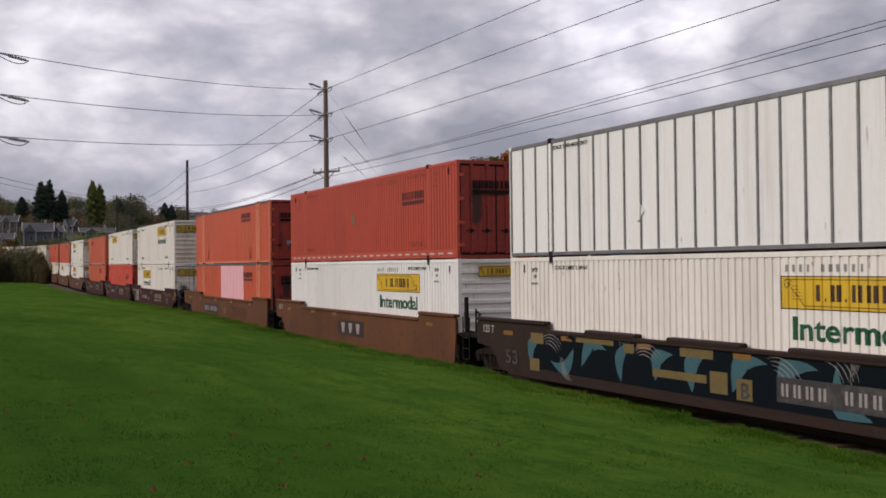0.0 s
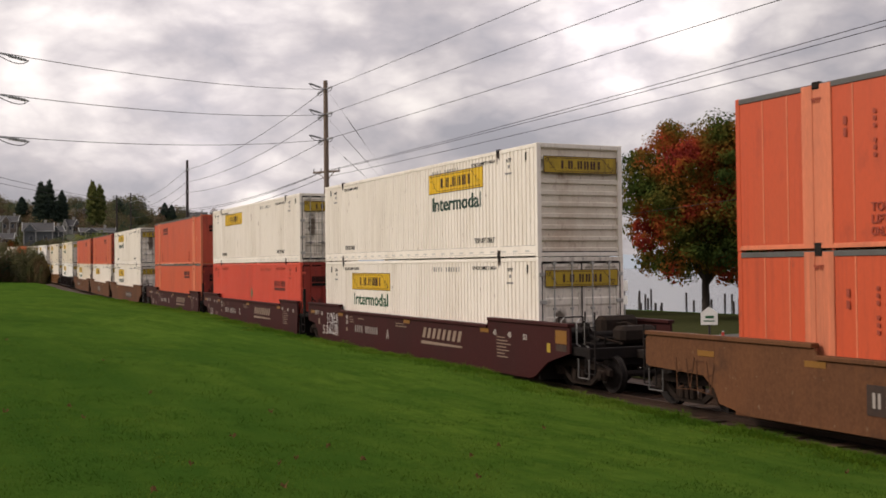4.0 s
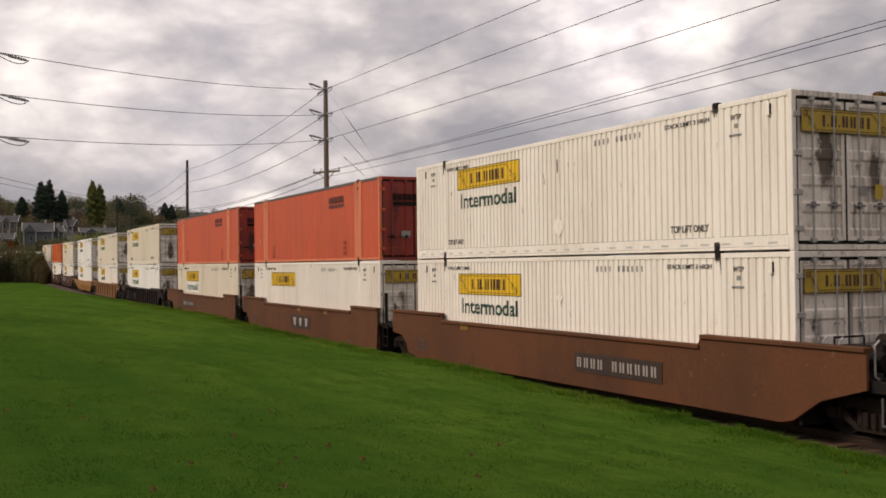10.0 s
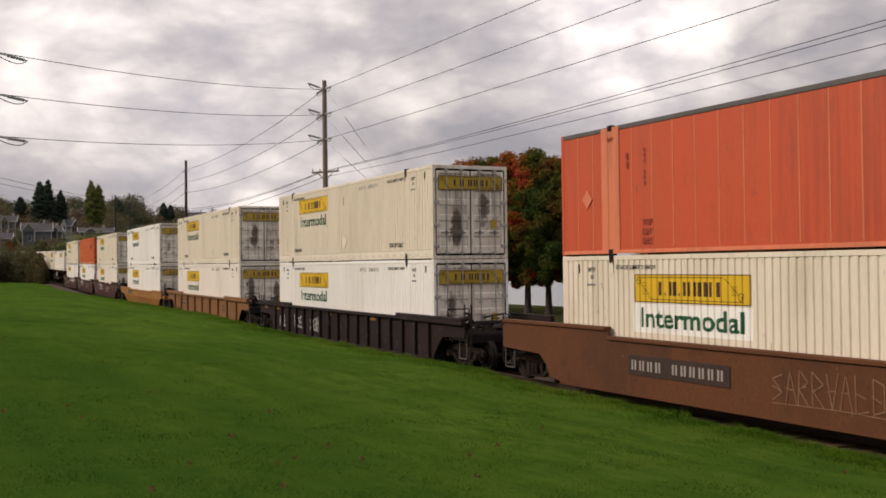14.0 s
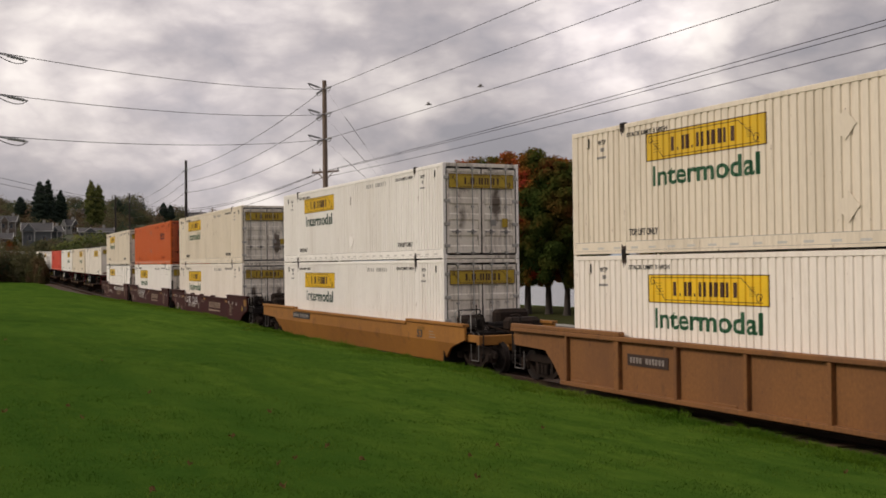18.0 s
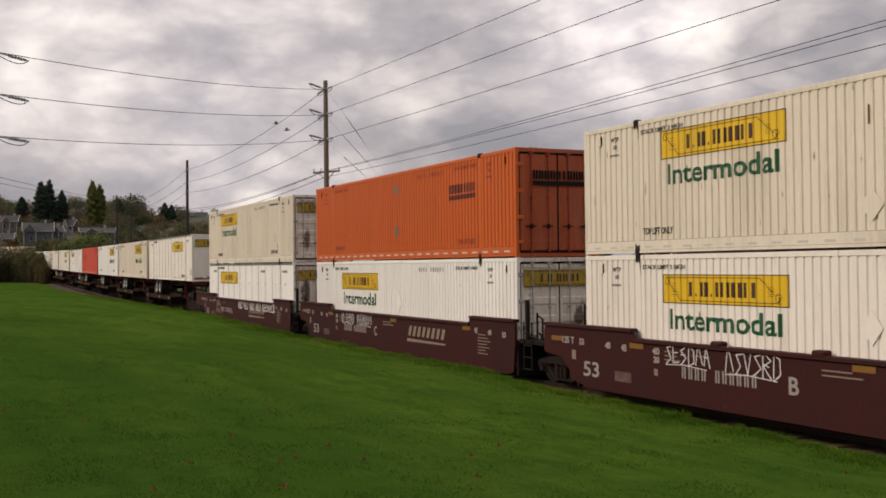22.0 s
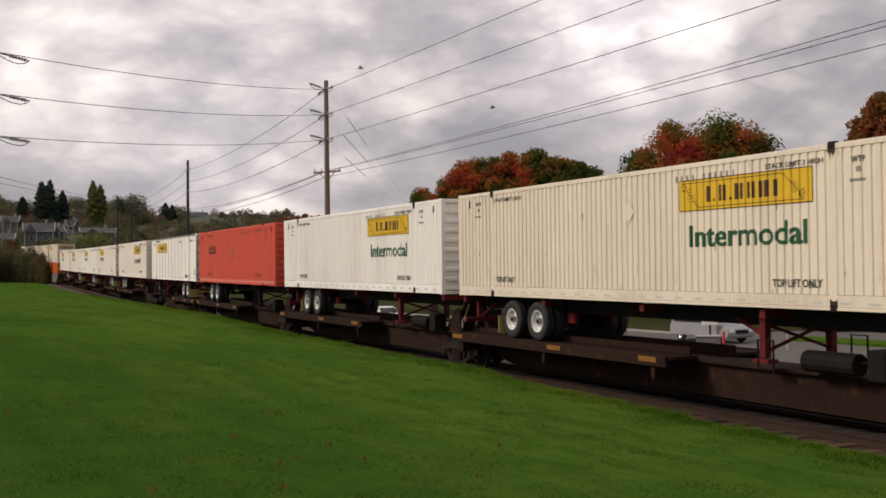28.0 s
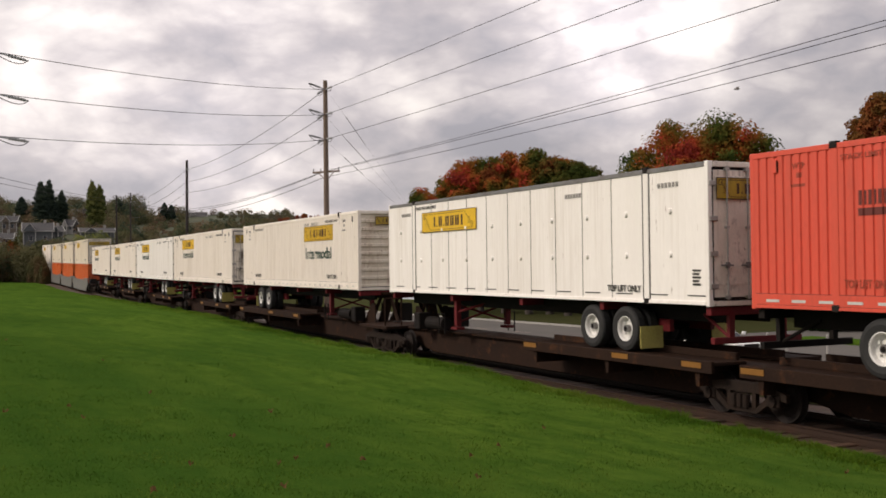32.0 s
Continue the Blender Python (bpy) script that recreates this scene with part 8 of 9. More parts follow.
for i, (x, dep, w, h, mat) in enumerate([(80, 170, 0.9, 4.6, SCRUB), (66, 172, 1.9, 6.0, SCRUB), (46, 175, 2.8, 7.0, WOODS), (20, 178, 3.2, 7.4, SCRUB), (-8, 176, 3.0, 7.0, WOODS), (-40, 172, 3.2, 7.4, SCRUB), (-75, 176, 3.4, 7.4, WOODS)]):
    px, py = spot(x, dep)
    bush(x, dep, ground_z(px, py) - 0.3, w, h, mat, 200 + i, "brown-green autumn bush by the railway bend")
for i, (x, dep, w, h) in enumerate([(60, 236, 3.2, 5.5), (88, 238, 3.0, 5.2), (20, 262, 1.8, 7.5), (128, 240, 4.5, 8), (150, 250, 5.0, 9), (100, 245, 4.5, 8), (180, 245, 4.5, 7), (225, 235, 5, 7), (270, 230, 4, 4.5), (310, 225, 4, 3.5)]):
    px, py = spot(x, dep)
    bush(x, dep, hill_z(px, py) - 1.5, w, h, MAPLE_ORANGE if i == 2 else POPLAR if i in (3, 4) else WOODS, 230 + i, "leafy autumn shrub at the foot of the hill", 2600, 0.36)


def conifer(x, dep, base, h, w, seed):
    px, py = spot(x, dep)
    c = thing("conifer", "tall dark green conifer on the hill", "tree", "conifers on the hill", pose(px, py, base))
    b = bmesh.new()
    tube(b, (0, 0, -1), (0, 0, h * 0.97), h * 0.018, 8, 0.03)
    part("trunk", b, BARK, c)
    q = random.Random(seed)
    bl = []
    for i in range(34):
        k = i / 33
        rad = 1.3 * w * (1 - k) ** 0.6 * q.uniform(0.75, 1.1) + 0.25
        a = i * 2.4
        bl.append((Vector((math.cos(a) * rad * 0.45, math.sin(a) * rad * 0.45, h * (0.1 + 0.88 * k))), Vector((rad * 0.62, rad * 0.62, h * 0.05))))
    part("crown", leaf_mesh(bl, 8000, 0.28, seed, 0.3), CONIFER, c)


def poplar(x, dep, base, h, w, seed):
    px, py = spot(x, dep)
    c = thing("poplar_tree", "tall narrow poplar turning yellow-green", "tree", "poplars on the hill", pose(px, py, base))
    b = bmesh.new()
    tube(b, (0, 0, -1), (0, 0, h * 0.9), h * 0.016, 8, 0.05)
    part("trunk", b, BARK, c)
    q = random.Random(seed)
    bl = []
    for i in range(30):
        k = i / 29
        rad = 1.35 * w * (math.sin(math.pi * min(1, k * 0.85 + 0.16)) ** 0.6)
        a = i * 2.4
        bl.append((Vector((math.cos(a) * rad * 0.5, math.sin(a) * rad * 0.5, h * (0.08 + 0.88 * k))), Vector((rad * 0.55, rad * 0.55, h * 0.06))))
    part("crown", leaf_mesh(bl, 8000, 0.26, seed, 0.45), POPLAR, c)


# (across, depth, level of the tip, level of the foot, half-width)
for i, (x, dep, top, foot, w) in enumerate([(73, 360, 317, 390, 15), (88, 365, 314, 392, 13), (110, 370, 333, 395, 11), (39, 420, 344, 372, 9), (213, 420, 351, 385, 8), (292, 430, 358, 380, 6), (304, 430, 362, 382, 6)]):
    b0 = up_at(foot, dep)
    conifer(x, dep, b0, up_at(top - 5, dep) - b0, w * dep / 1877 * 1.15, 300 + i)
for i, (x, dep, top, foot, w) in enumerate([(164, 350, 314, 392, 9), (177, 352, 321, 392, 9)]):
    b0 = up_at(foot, dep)
    poplar(x, dep, b0, up_at(top - 5, dep) - b0, w * dep / 1877 * 1.0, 320 + i)

SIDING = [material("grey_blue_siding", (0.085, 0.093, 0.10), 0.7, grain=0.05), material("white_siding", (0.25, 0.245, 0.235), 0.7, grain=0.05), material("tan_siding", (0.13, 0.105, 0.085), 0.7, grain=0.05), material("slate_siding", (0.078, 0.085, 0.092), 0.7, grain=0.05)]
ROOF = material("dark_shingle_roof", (0.058, 0.057, 0.059), 0.85, spots=0.5, spot_colour=(0.10, 0.095, 0.09), scale=0.5, grain=0.2)
TRIM = material("white_trim", (0.68, 0.67, 0.64), 0.6, spots=0.4, spot_colour=(0.22, 0.21, 0.2))
HOUSE_TRIM = material("weathered_white_trim", (0.36, 0.355, 0.34), 0.7, spots=0.4, spot_colour=(0.2, 0.19, 0.18))
PANE = material("dark_window_pane", (0.03, 0.035, 0.045), 0.15, spec=0.6, grain=0.02, bump=0)


def house(x, dep, foot, w, dpt, wall, ridge, siding, seed, turn=0.0, label="grey-blue clapboard house with a gabled roof"):
    px, py = spot(x, dep)
    z = up_at(foot, dep)
    c = thing("house", label, "house", "houses on the hill", pose(px, py, z, 0, 0, 74 + turn))
    b = bmesh.new()
    box(b, -w / 2, w / 2, -dpt / 2, dpt / 2, -4, wall)
    part("wall", b, siding, c)
    b = bmesh.new()
    o = 0.45
    v = [b.verts.new(p) for p in ((-w / 2 - o, -dpt / 2 - o, wall - 0.1), (w / 2 + o, -dpt / 2 - o, wall - 0.1), (w / 2 + o, dpt / 2 + o, wall - 0.1), (-w / 2 - o, dpt / 2 + o, wall - 0.1), (-w / 2 - o, 0, wall + ridge), (w / 2 + o, 0, wall + ridge))]
    for f in ((0, 1, 5, 4), (2, 3, 4, 5), (0, 4, 3), (1, 2, 5), (0, 3, 2, 1)):
        b.faces.new([v[k] for k in f])
    roof = part("roof", b, ROOF, c)
    q = random.Random(seed)
    # white boards along the eaves and the gable, corner boards, and a smaller gable over the front
    b = bmesh.new()
    box(b, -w / 2 - o, w / 2 + o, -dpt / 2 - o - 0.06, -dpt / 2 - o, wall - 0.28, wall - 0.04)
    part("eaves_board", b, HOUSE_TRIM, c)
    for sg in (-1, 1):
        b = bmesh.new()
        box(b, sg * w / 2 - 0.12, sg * w / 2 + 0.12, -dpt / 2 - 0.07, -dpt / 2 - 0.01, -2, wall)
        part("corner_board", b, HOUSE_TRIM, c)
        b = bmesh.new()
        for e2 in (-1, 1):
            tube(b, (sg * (w / 2 + o + 0.03), e2 * (dpt / 2 + o), wall - 0.1), (sg * (w / 2 + o + 0.03), 0, wall + ridge), 0.13, 4)
        part("barge_board", b, HOUSE_TRIM, c)
    gx, gw = w * q.uniform(-0.32, -0.1), min(3.4, w * 0.5)
    b = bmesh.new()
    tri = [(gx - gw / 2, wall - 0.2), (gx + gw / 2, wall - 0.2), (gx, wall + ridge * 0.8)]
    slab(b, tri, -dpt / 2 - 0.7, -0.5)
    gable = part("front_gable", b, siding, c)
    b = bmesh.new()
    for e2 in (0, 1):
        tube(b, (tri[e2][0] + (e2 * 2 - 1) * 0.3, -dpt / 2 - 0.74, tri[e2][1] - 0.15), (gx, -dpt / 2 - 0.74, tri[2][1] + 0.1), 0.13, 4)
    part("barge_board", b, HOUSE_TRIM, gable)
    b = bmesh.new()
    for e2 in (-1, 1):
        x2 = gx + e2 * (gw / 2 + 0.25)
        v2 = [b.verts.new(pt) for pt in ((gx, -dpt / 2 - 0.85, tri[2][1] + 0.12), (gx, -0.3, tri[2][1] + 0.12), (x2, -0.3, wall - 0.35), (x2, -dpt / 2 - 0.85, wall - 0.35))]
        b.faces.new(v2)
    part("gable_roof", b, ROOF, gable)
    for px2 in (gx - gw / 2 + 0.15, gx + gw / 2 - 0.15):
        b = bmesh.new()
        box(b, px2 - 0.13, px2 + 0.13, -dpt / 2 - 0.7, -dpt / 2 - 0.44, -2.5, wall - 0.2)
        part("porch_post", b, HOUSE_TRIM, c)
    b = bmesh.new()
    box(b, w * 0.2, w * 0.2 + 0.7, -0.35, 0.35, wall, wall + ridge + 0.8)
    part("chimney", b, KERB, roof)
    n = max(2, int(w / 2.8))
    for fl in range(max(1, int(wall / 2.7))):
        for i in range(n):
            x0 = -w / 2 + (i + 0.5) * w / n
            zc = 1.0 + fl * 2.75
            b = bmesh.new()
            box(b, x0 - 0.5, x0 + 0.5, -dpt / 2 - 0.06, -dpt / 2 + 0.02, zc - 0.08, zc + 1.4)
            win = part("window", b, HOUSE_TRIM, c, "white framed window")
            b = bmesh.new()
            box(b, x0 - 0.43, x0 + 0.43, -dpt / 2 - 0.075, -dpt / 2 - 0.05, zc, zc + 1.35)
            part("pane", b, PANE, win)
    for yy in (-dpt / 2 + 1.2, dpt / 2 - 1.2):
        b = bmesh.new()
        box(b, w / 2 - 0.02, w / 2 + 0.06, yy - 0.5, yy + 0.5, wall - 1.9, wall - 0.5)
        part("window", b, PANE, c)
    return c


HOUSES = []
HOUSES.append((68, 300, 424, 7.5, 7, 3.8, 2.4, 0, 1, 8, "grey-blue clapboard house with a gabled roof"))
HOUSES.append((96, 305, 424, 3.8, 6, 3.8, 1.6, 3, 2, 20, "slate-grey house with tall white windows"))
HOUSES.append((126, 360, 404, 3.2, 4, 2.4, 2.2, 1, 4, -20, "white house with a steep gable"))
HOUSES.append((172, 300, 418, 9, 6, 2.4, 1.2, 3, 5, 10, "long low house with a dark roof"))
HOUSES.append((18, 350, 400, 5, 5, 3.2, 2.0, 2, 6, 0, "tan house among the trees"))
HOUSES.append((6, 290, 432, 5, 5, 3.0, 1.6, 2, 8, 5, "tan house low on the hill"))
HOUSES.append((350, 480, 392, 8, 7, 3.6, 2.0, 1, 9, 0, "white house with bright windows on the hill"))
HOUSES.append((375, 490, 394, 7, 7, 3.0, 2.0, 2, 10, 10, "tan house on the far hill"))
HOUSES.append((142, 430, 384, 5, 5, 3.0, 2.0, 1, 11, -10, "pale house high among the trees"))
for x, dep, foot, w, dpt, wall, ridge, k, seed, turn, lab in HOUSES:
    house(x, dep, foot, w, dpt, wall, ridge, SIDING[k], seed, turn, lab)

# red-leaved shrubs far along the shore
for i, (x, dep, top, w) in enumerate([(505, 190, 378, 20), (535, 185, 372, 24), (560, 180, 375, 20), (585, 178, 378, 16), (610, 175, 380, 14), (430, 260, 392, 30), (470, 240, 390, 26), (395, 300, 388, 30), (360, 320, 390, 26)]):
    px, py = spot(x, dep)
    h = up_at(top, dep) + 1.3
    broad_tree(px, py, -1.3, h, w * dep / 1877, MAPLE_ORANGE if i < 4 else WOODS, 400 + i, "dark red autumn tree along the shore" if i < 4 else "dull green tree along the shore", 2600, 0.36)

# ---- the far side of the track: signs, posts, pilings, vehicles ----


def post_sign(x, dep, top, shape, lab):
    px, py = spot(x, dep)
    z = ground_z(px, py)
    c = thing("street_sign", lab, "sign", "signs by the road", pose(px, py, z, 0, 0, 44))
    b = bmesh.new()
    tube(b, (0, 0, -0.3), (0, 0, top), 0.045, 8)
    part("post", b, GREY_STEEL, c)
    for zz, w, h, mat in shape:
        b = bmesh.new()
        box(b, -w / 2, w / 2, -0.07, -0.05, zz, zz + h, 0.01)
        part("panel", b, mat, c)
    return c


BLUE_SIGN = material("blue_sign", (0.03, 0.09, 0.35), 0.5)
post_sign(1090, 62, 4.1, [(3.6, 0.42, 0.45, BLUE_SIGN), (3.1, 0.42, 0.4, BLUE_SIGN)], "blue notice panels on a metal post")
post_sign(1104, 60, 3.6, [(2.95, 0.4, 0.6, TRIM), (2.2, 0.36, 0.5, TRIM)], "white notice panels on a metal post")
px, py = spot(1253, 58)
c = thing("park_sign", "white house-shaped park sign on a post", "sign", "", pose(px, py, ground_z(px, py), 0, 0, 44))
b = bmesh.new()
slab(b, [(-0.45, 1.1), (0.45, 1.1), (0.45, 1.75), (0, 2.1), (-0.45, 1.75)], -0.05, 0.03)
part("panel", b, TRIM, c)
b = bmesh.new()
box(b, -0.3, 0.3, -0.056, -0.05, 1.28, 1.34), box(b, -0.2, 0.25, -0.056, -0.05, 1.45, 1.6)
part("print_bars", b, GREEN_PRINT, c)
b = bmesh.new()
tube(b, (0, 0.05, -0.3), (0, 0.05, 1.4), 0.06, 8)
part("post", b, DARK_WOOD, c)
px, py = spot(1250, 46)
c = thing("utility_box", "grey metal utility cabinet by the track", "cabinet", "", pose(px, py, ground_z(px, py), 0, 0, 44))
b = bmesh.new()
box(b, -0.5, 0.5, -0.3, 0.3, -0.2, 1.25, 0.03)
part("body", b, GREY_STEEL, c)
b = bmesh.new()
box(b, -0.55, 0.55, -0.35, 0.35, 1.25, 1.32, 0.02)
part("lid", b, KERB, c)

r5 = random.Random(12)
pile_mesh = shared("piling", lambda b2: (tube(b2, (0, 0, -4.5), (0, 0, 0), 0.17, 8, 0.15), tube(b2, (0, 0, 0), (0, 0, 0.05), 0.15, 8, 0.08)))
for i in range(26):
    px, py = spot(r5.uniform(1120, 1460), r5.uniform(118, 165))
    part("piling", pile_mesh, DARK_WOOD, None, at=(px, py, -3.1 + r5.uniform(1.0, 2.6)))
    tagged(bpy.context.scene.collection.objects[-1], "old dark timber piling standing in the bay", "piling", "pilings in the bay")

for i, (x, dep, red) in enumerate([(1277, 54, True), (1356, 52, False), (1390, 53, False), (1462, 50, False), (1052, 70, False), (1036, 72, False)]):
    px, py = spot(x, dep)
    c = thing("bollard", "short red post by the road" if red else "short white post by the road", "bollard", "posts by the road", pose(px, py, ground_z(px, py)))
    b = bmesh.new()
    tube(b, (0, 0, -0.2), (0, 0, 0.95), 0.07, 10)
    part("post", b, material("red_post", (0.45, 0.04, 0.03), 0.5) if red else KERB, c)
    b = bmesh.new()
    tube(b, (0, 0, 0.95), (0, 0, 1.02), 0.075, 10, 0.03)
    part("cap", b, KERB, c)

GLASS = material("car_glass", (0.01, 0.011, 0.013), 0.12, spec=0.3, grain=0.0, bump=0)
CHROME = material("bright_metal", (0.6, 0.6, 0.6), 0.25, 0.9, bump=0)
LAMP = material("lamp_lens", (0.7, 0.7, 0.68), 0.2, bump=0)
TAIL = material("red_lamp_lens", (0.4, 0.02, 0.02), 0.3, bump=0)


def car(kind, paint, label):
    """A road car, x forward, z = 0 at the ground."""
    c = thing("minivan" if kind == "van" else "sedan", label, "car", "cars on the shore road")
    if kind == "van":
        length, wide = 4.9, 1.92
        low = [(-2.42, 0.32), (2.3, 0.30), (2.42, 0.48), (2.44, 0.72), (2.3, 0.92), (1.45, 1.07), (-2.38, 1.05), (-2.45, 0.7)]
        cab = [(1.45, 1.05), (0.55, 1.62), (0.2, 1.72), (-1.9, 1.74), (-2.2, 1.66), (-2.38, 1.05)]
    else:
        length, wide = 4.7, 1.8
        low = [(-2.32, 0.30), (2.2, 0.28), (2.33, 0.45), (2.33, 0.66), (2.15, 0.8), (1.05, 0.93), (-1.6, 0.96), (-2.3, 0.92), (-2.36, 0.6)]
        cab = [(1.05, 0.91), (0.25, 1.38), (-0.1, 1.43), (-0.95, 1.42), (-1.75, 0.94)]
    b = bmesh.new()
    slab(b, low, -wide / 2, wide / 2)
    bmesh.ops.bevel(b, geom=b.edges[:], offset=0.06, segments=2, affect="EDGES", clamp_overlap=True)
    part("body", b, paint, c)
    b = bmesh.new()
    slab(b, cab, -wide / 2 + 0.06, wide / 2 - 0.06)
    for v in b.verts:
        if v.co.z > 1.2:
            v.co.y *= 0.86
    bmesh.ops.bevel(b, geom=b.edges[:], offset=0.05, segments=2, affect="EDGES", clamp_overlap=True)
    part("cabin", b, paint, c)
    zb, zt = (1.1, 1.58) if kind == "van" else (0.97, 1.32)
    panes = [(-2.16, -1.12), (-1.09, -0.07), (-0.04, 0.92)] if kind == "van" else [(-1.25, -0.42), (-0.32, 0.5)]
    for x0, x1 in panes:
        for sgn in (-1, 1):
            b = bmesh.new()
            tilt = (zt - zb) / (1.7 - 1.05)
            yb, yt = sgn * (wide / 2 - 0.052), sgn * ((wide / 2 - 0.06) * 0.885)
            top1 = x1 - 0.25 if x1 > 0.4 else x1
            vs = [b.verts.new(p) for p in ((x0, yb, zb), (x1, yb, zb), (top1, yt, zt), (x0 + 0.06, yt, zt))]
            w2 = [b.verts.new(v.co + Vector((0, -sgn * 0.03, 0))) for v in vs]
            b.faces.new(vs), b.faces.new(w2[::-1])
            for k in range(4):
                b.faces.new((vs[k], vs[(k + 1) % 4], w2[(k + 1) % 4], w2[k]))
            part("side_window", b, GLASS, c)
    (xa, za), (xb, zb2) = cab[0], cab[1]
    b = bmesh.new()
    off = Vector((za - zb2, 0, xb - xa)).normalized() * -0.012
    pts = []
    for k, hw in ((0.12, wide / 2 - 0.16), (0.92, wide / 2 - 0.26)):
        p = Vector((xa + (xb - xa) * k, 0, za + (zb2 - za) * k)) + off
        pts += [p + Vector((0, -hw, 0)), p + Vector((0, hw, 0))]
    vs = [b.verts.new(pts[k]) for k in (0, 1, 3, 2)]
    w2 = [b.verts.new(v.co - off * 3) for v in vs]
    b.faces.new(vs), b.faces.new(w2[::-1])
    for k in range(4):
        b.faces.new((vs[k], vs[(k + 1) % 4], w2[(k + 1) % 4], w2[k]))
    part("windscreen", b, GLASS, c)
    xf = low[3][0]
    b = bmesh.new()
    box(b, xf - 0.04, xf + 0.012, -0.45, 0.45, 0.55, 0.75, 0.02)
    part("grille", b, DARK_STEEL, c)
    for y in (-0.72, 0.72):
        b = bmesh.new()
        box(b, xf - 0.12, xf + 0.008, y - 0.17, y + 0.17, 0.6, 0.78, 0.03)
        part("headlight", b, LAMP, c)
        b = bmesh.new()
        box(b, low[-1][0] - 0.01, low[-1][0] + 0.08, y - 0.12, y + 0.12, 0.75, 1.0, 0.02)
        part("tail_lamp", b, TAIL, c)
        b = bmesh.new()
        box(b, 0.72, 0.86, y * 1.36 - 0.09, y * 1.36 + 0.09, 1.05, 1.2, 0.03)
        part("mirror", b, paint, c)
    for x in (-1.5, 1.45):
        for y in (-wide / 2 + 0.1, wide / 2 - 0.1):
            w = part("wheel", shared("car_tyre", lambda b2: torus(b2, 0.33, 0.2)), RUBBER, c, at=(x, y, 0.33))
            part("rim", shared("car_rim", lambda b2: (lathe(b2, [(0.2, -0.1), (0.18, -0.105), (0.12, -0.07), (0.0, -0.08)], 16), lathe(b2, [(0.2, 0.1), (0.18, 0.105), (0.12, 0.07), (0.0, 0.08)], 16))), CHROME, w)
    return c


CAR_WHITE = material("white_car_paint", (0.72, 0.72, 0.70), 0.3, grain=0.02, bump=0, spec=0.6)
CAR_DARK = material("dark_blue_car_paint", (0.03, 0.036, 0.05), 0.3, grain=0.02, bump=0, spec=0.6)
CAR_SILVER = material("silver_car_paint", (0.38, 0.385, 0.40), 0.35, 0.3, grain=0.02, bump=0)
ROAD_Z = -1.285
van = car("van", CAR_SILVER, "silver minivan driving along the shore road")
sedan = car("sedan", CAR_WHITE, "white sedan driving along the shore road")
dark = car("sedan", CAR_DARK, "dark blue sedan driving along the shore road")

# ---- fallen leaves and grass ----
LEAF = leaf_material("fallen_leaves", [(0.045, 0.03, 0.016), (0.10, 0.06, 0.026), (0.16, 0.095, 0.04), (0.19, 0.075, 0.022)])
BLADE_RNG = random.Random(31)


def lawn_point(x, level):
    """Where a line of sight meets the lawn."""
    off, dn = (x - 784) / 1877.2, (level - 441) / 1877.2
    m = aim()
    d = (m.to_3x3() @ Vector((off, -dn, -1))).normalized()
    lo = EYE
    for i in range(4000):
        p = EYE + d * (3 + i * 0.02)
        if p.z < ground_z(p.x, p.y):
            return p
    return p


for x, y in [(487, 821), (516, 812), (332, 820), (636, 817), (828, 814), (876, 796), (575, 792), (475, 727), (8, 590), (4, 720), (143, 733), (118, 712), (265, 868), (497, 862), (840, 852), (1492, 855), (262, 690), (405, 771), (958, 765), (180, 630), (1290, 748)]:
    p = lawn_point(x, y)
    b = bmesh.new()
    r = BLADE_RNG.uniform(0.03, 0.05)
    o = []
    for k in range(10):
        a = 2 * math.pi * k / 10
        rr = r * (1.0 if k % 2 == 0 else 0.55)
        o.append(Vector((rr * math.cos(a), rr * math.sin(a), 0.02 + 0.03 * math.cos(2 * a))))
    cv = b.verts.new((0, 0, 0.012))
    ring = [b.verts.new(q) for q in o]
    for k in range(10):
        b.faces.new((cv, ring[k], ring[(k + 1) % 10]))
    part("fallen_leaf", b, LEAF, None, at=pose(p.x, p.y, ground_z(p.x, p.y) + 0.03, BLADE_RNG.uniform(-20, 20), BLADE_RNG.uniform(-20, 20), BLADE_RNG.uniform(0, 360)))
    tagged(scene.collection.objects[-1], "curled brown-orange autumn leaf lying on the lawn", "leaf", "fallen leaves")


def blades(n, chooser, tall, wide, seed, mat):
    q = random.Random(seed)
    vv, ff = [], []
    for _ in range(n):
        x, y = chooser(q)
        z = ground_z(x, y)
        h = tall * q.uniform(0.5, 1.3) * (0.75 + 0.9 * max(-0.5, noise.noise(Vector((x * 1.3, y * 1.3, 2)))))
        a = q.uniform(0, 6.28)
        w = wide * q.uniform(0.6, 1.2)
        dx, dy = math.cos(a) * w, math.sin(a) * w
        lean = h * q.uniform(0.7, 1.9) / w          # blades lie over, face up
        lx, ly = -dy * lean, dx * lean
        i = len(vv)
        vv += [(x - dx, y - dy, z - 0.01), (x + dx, y + dy, z - 0.01), (x + lx, y + ly, z + h)]
        ff.append((i, i + 1, i + 2))
    me = bpy.data.meshes.new("blades")
    me.from_pydata(vv, [], ff)
    me.materials.append(mat)
    return me


def lawn_spot(q):
    while True:
        d = 5.5 + 26 * q.random() ** 1.5
        a = radians(YAW - 26 + 52 * q.random())
        x, y = -d * math.cos(a), d * math.sin(a)
        if y < centre_y(x) - 2.9:
            return x, y


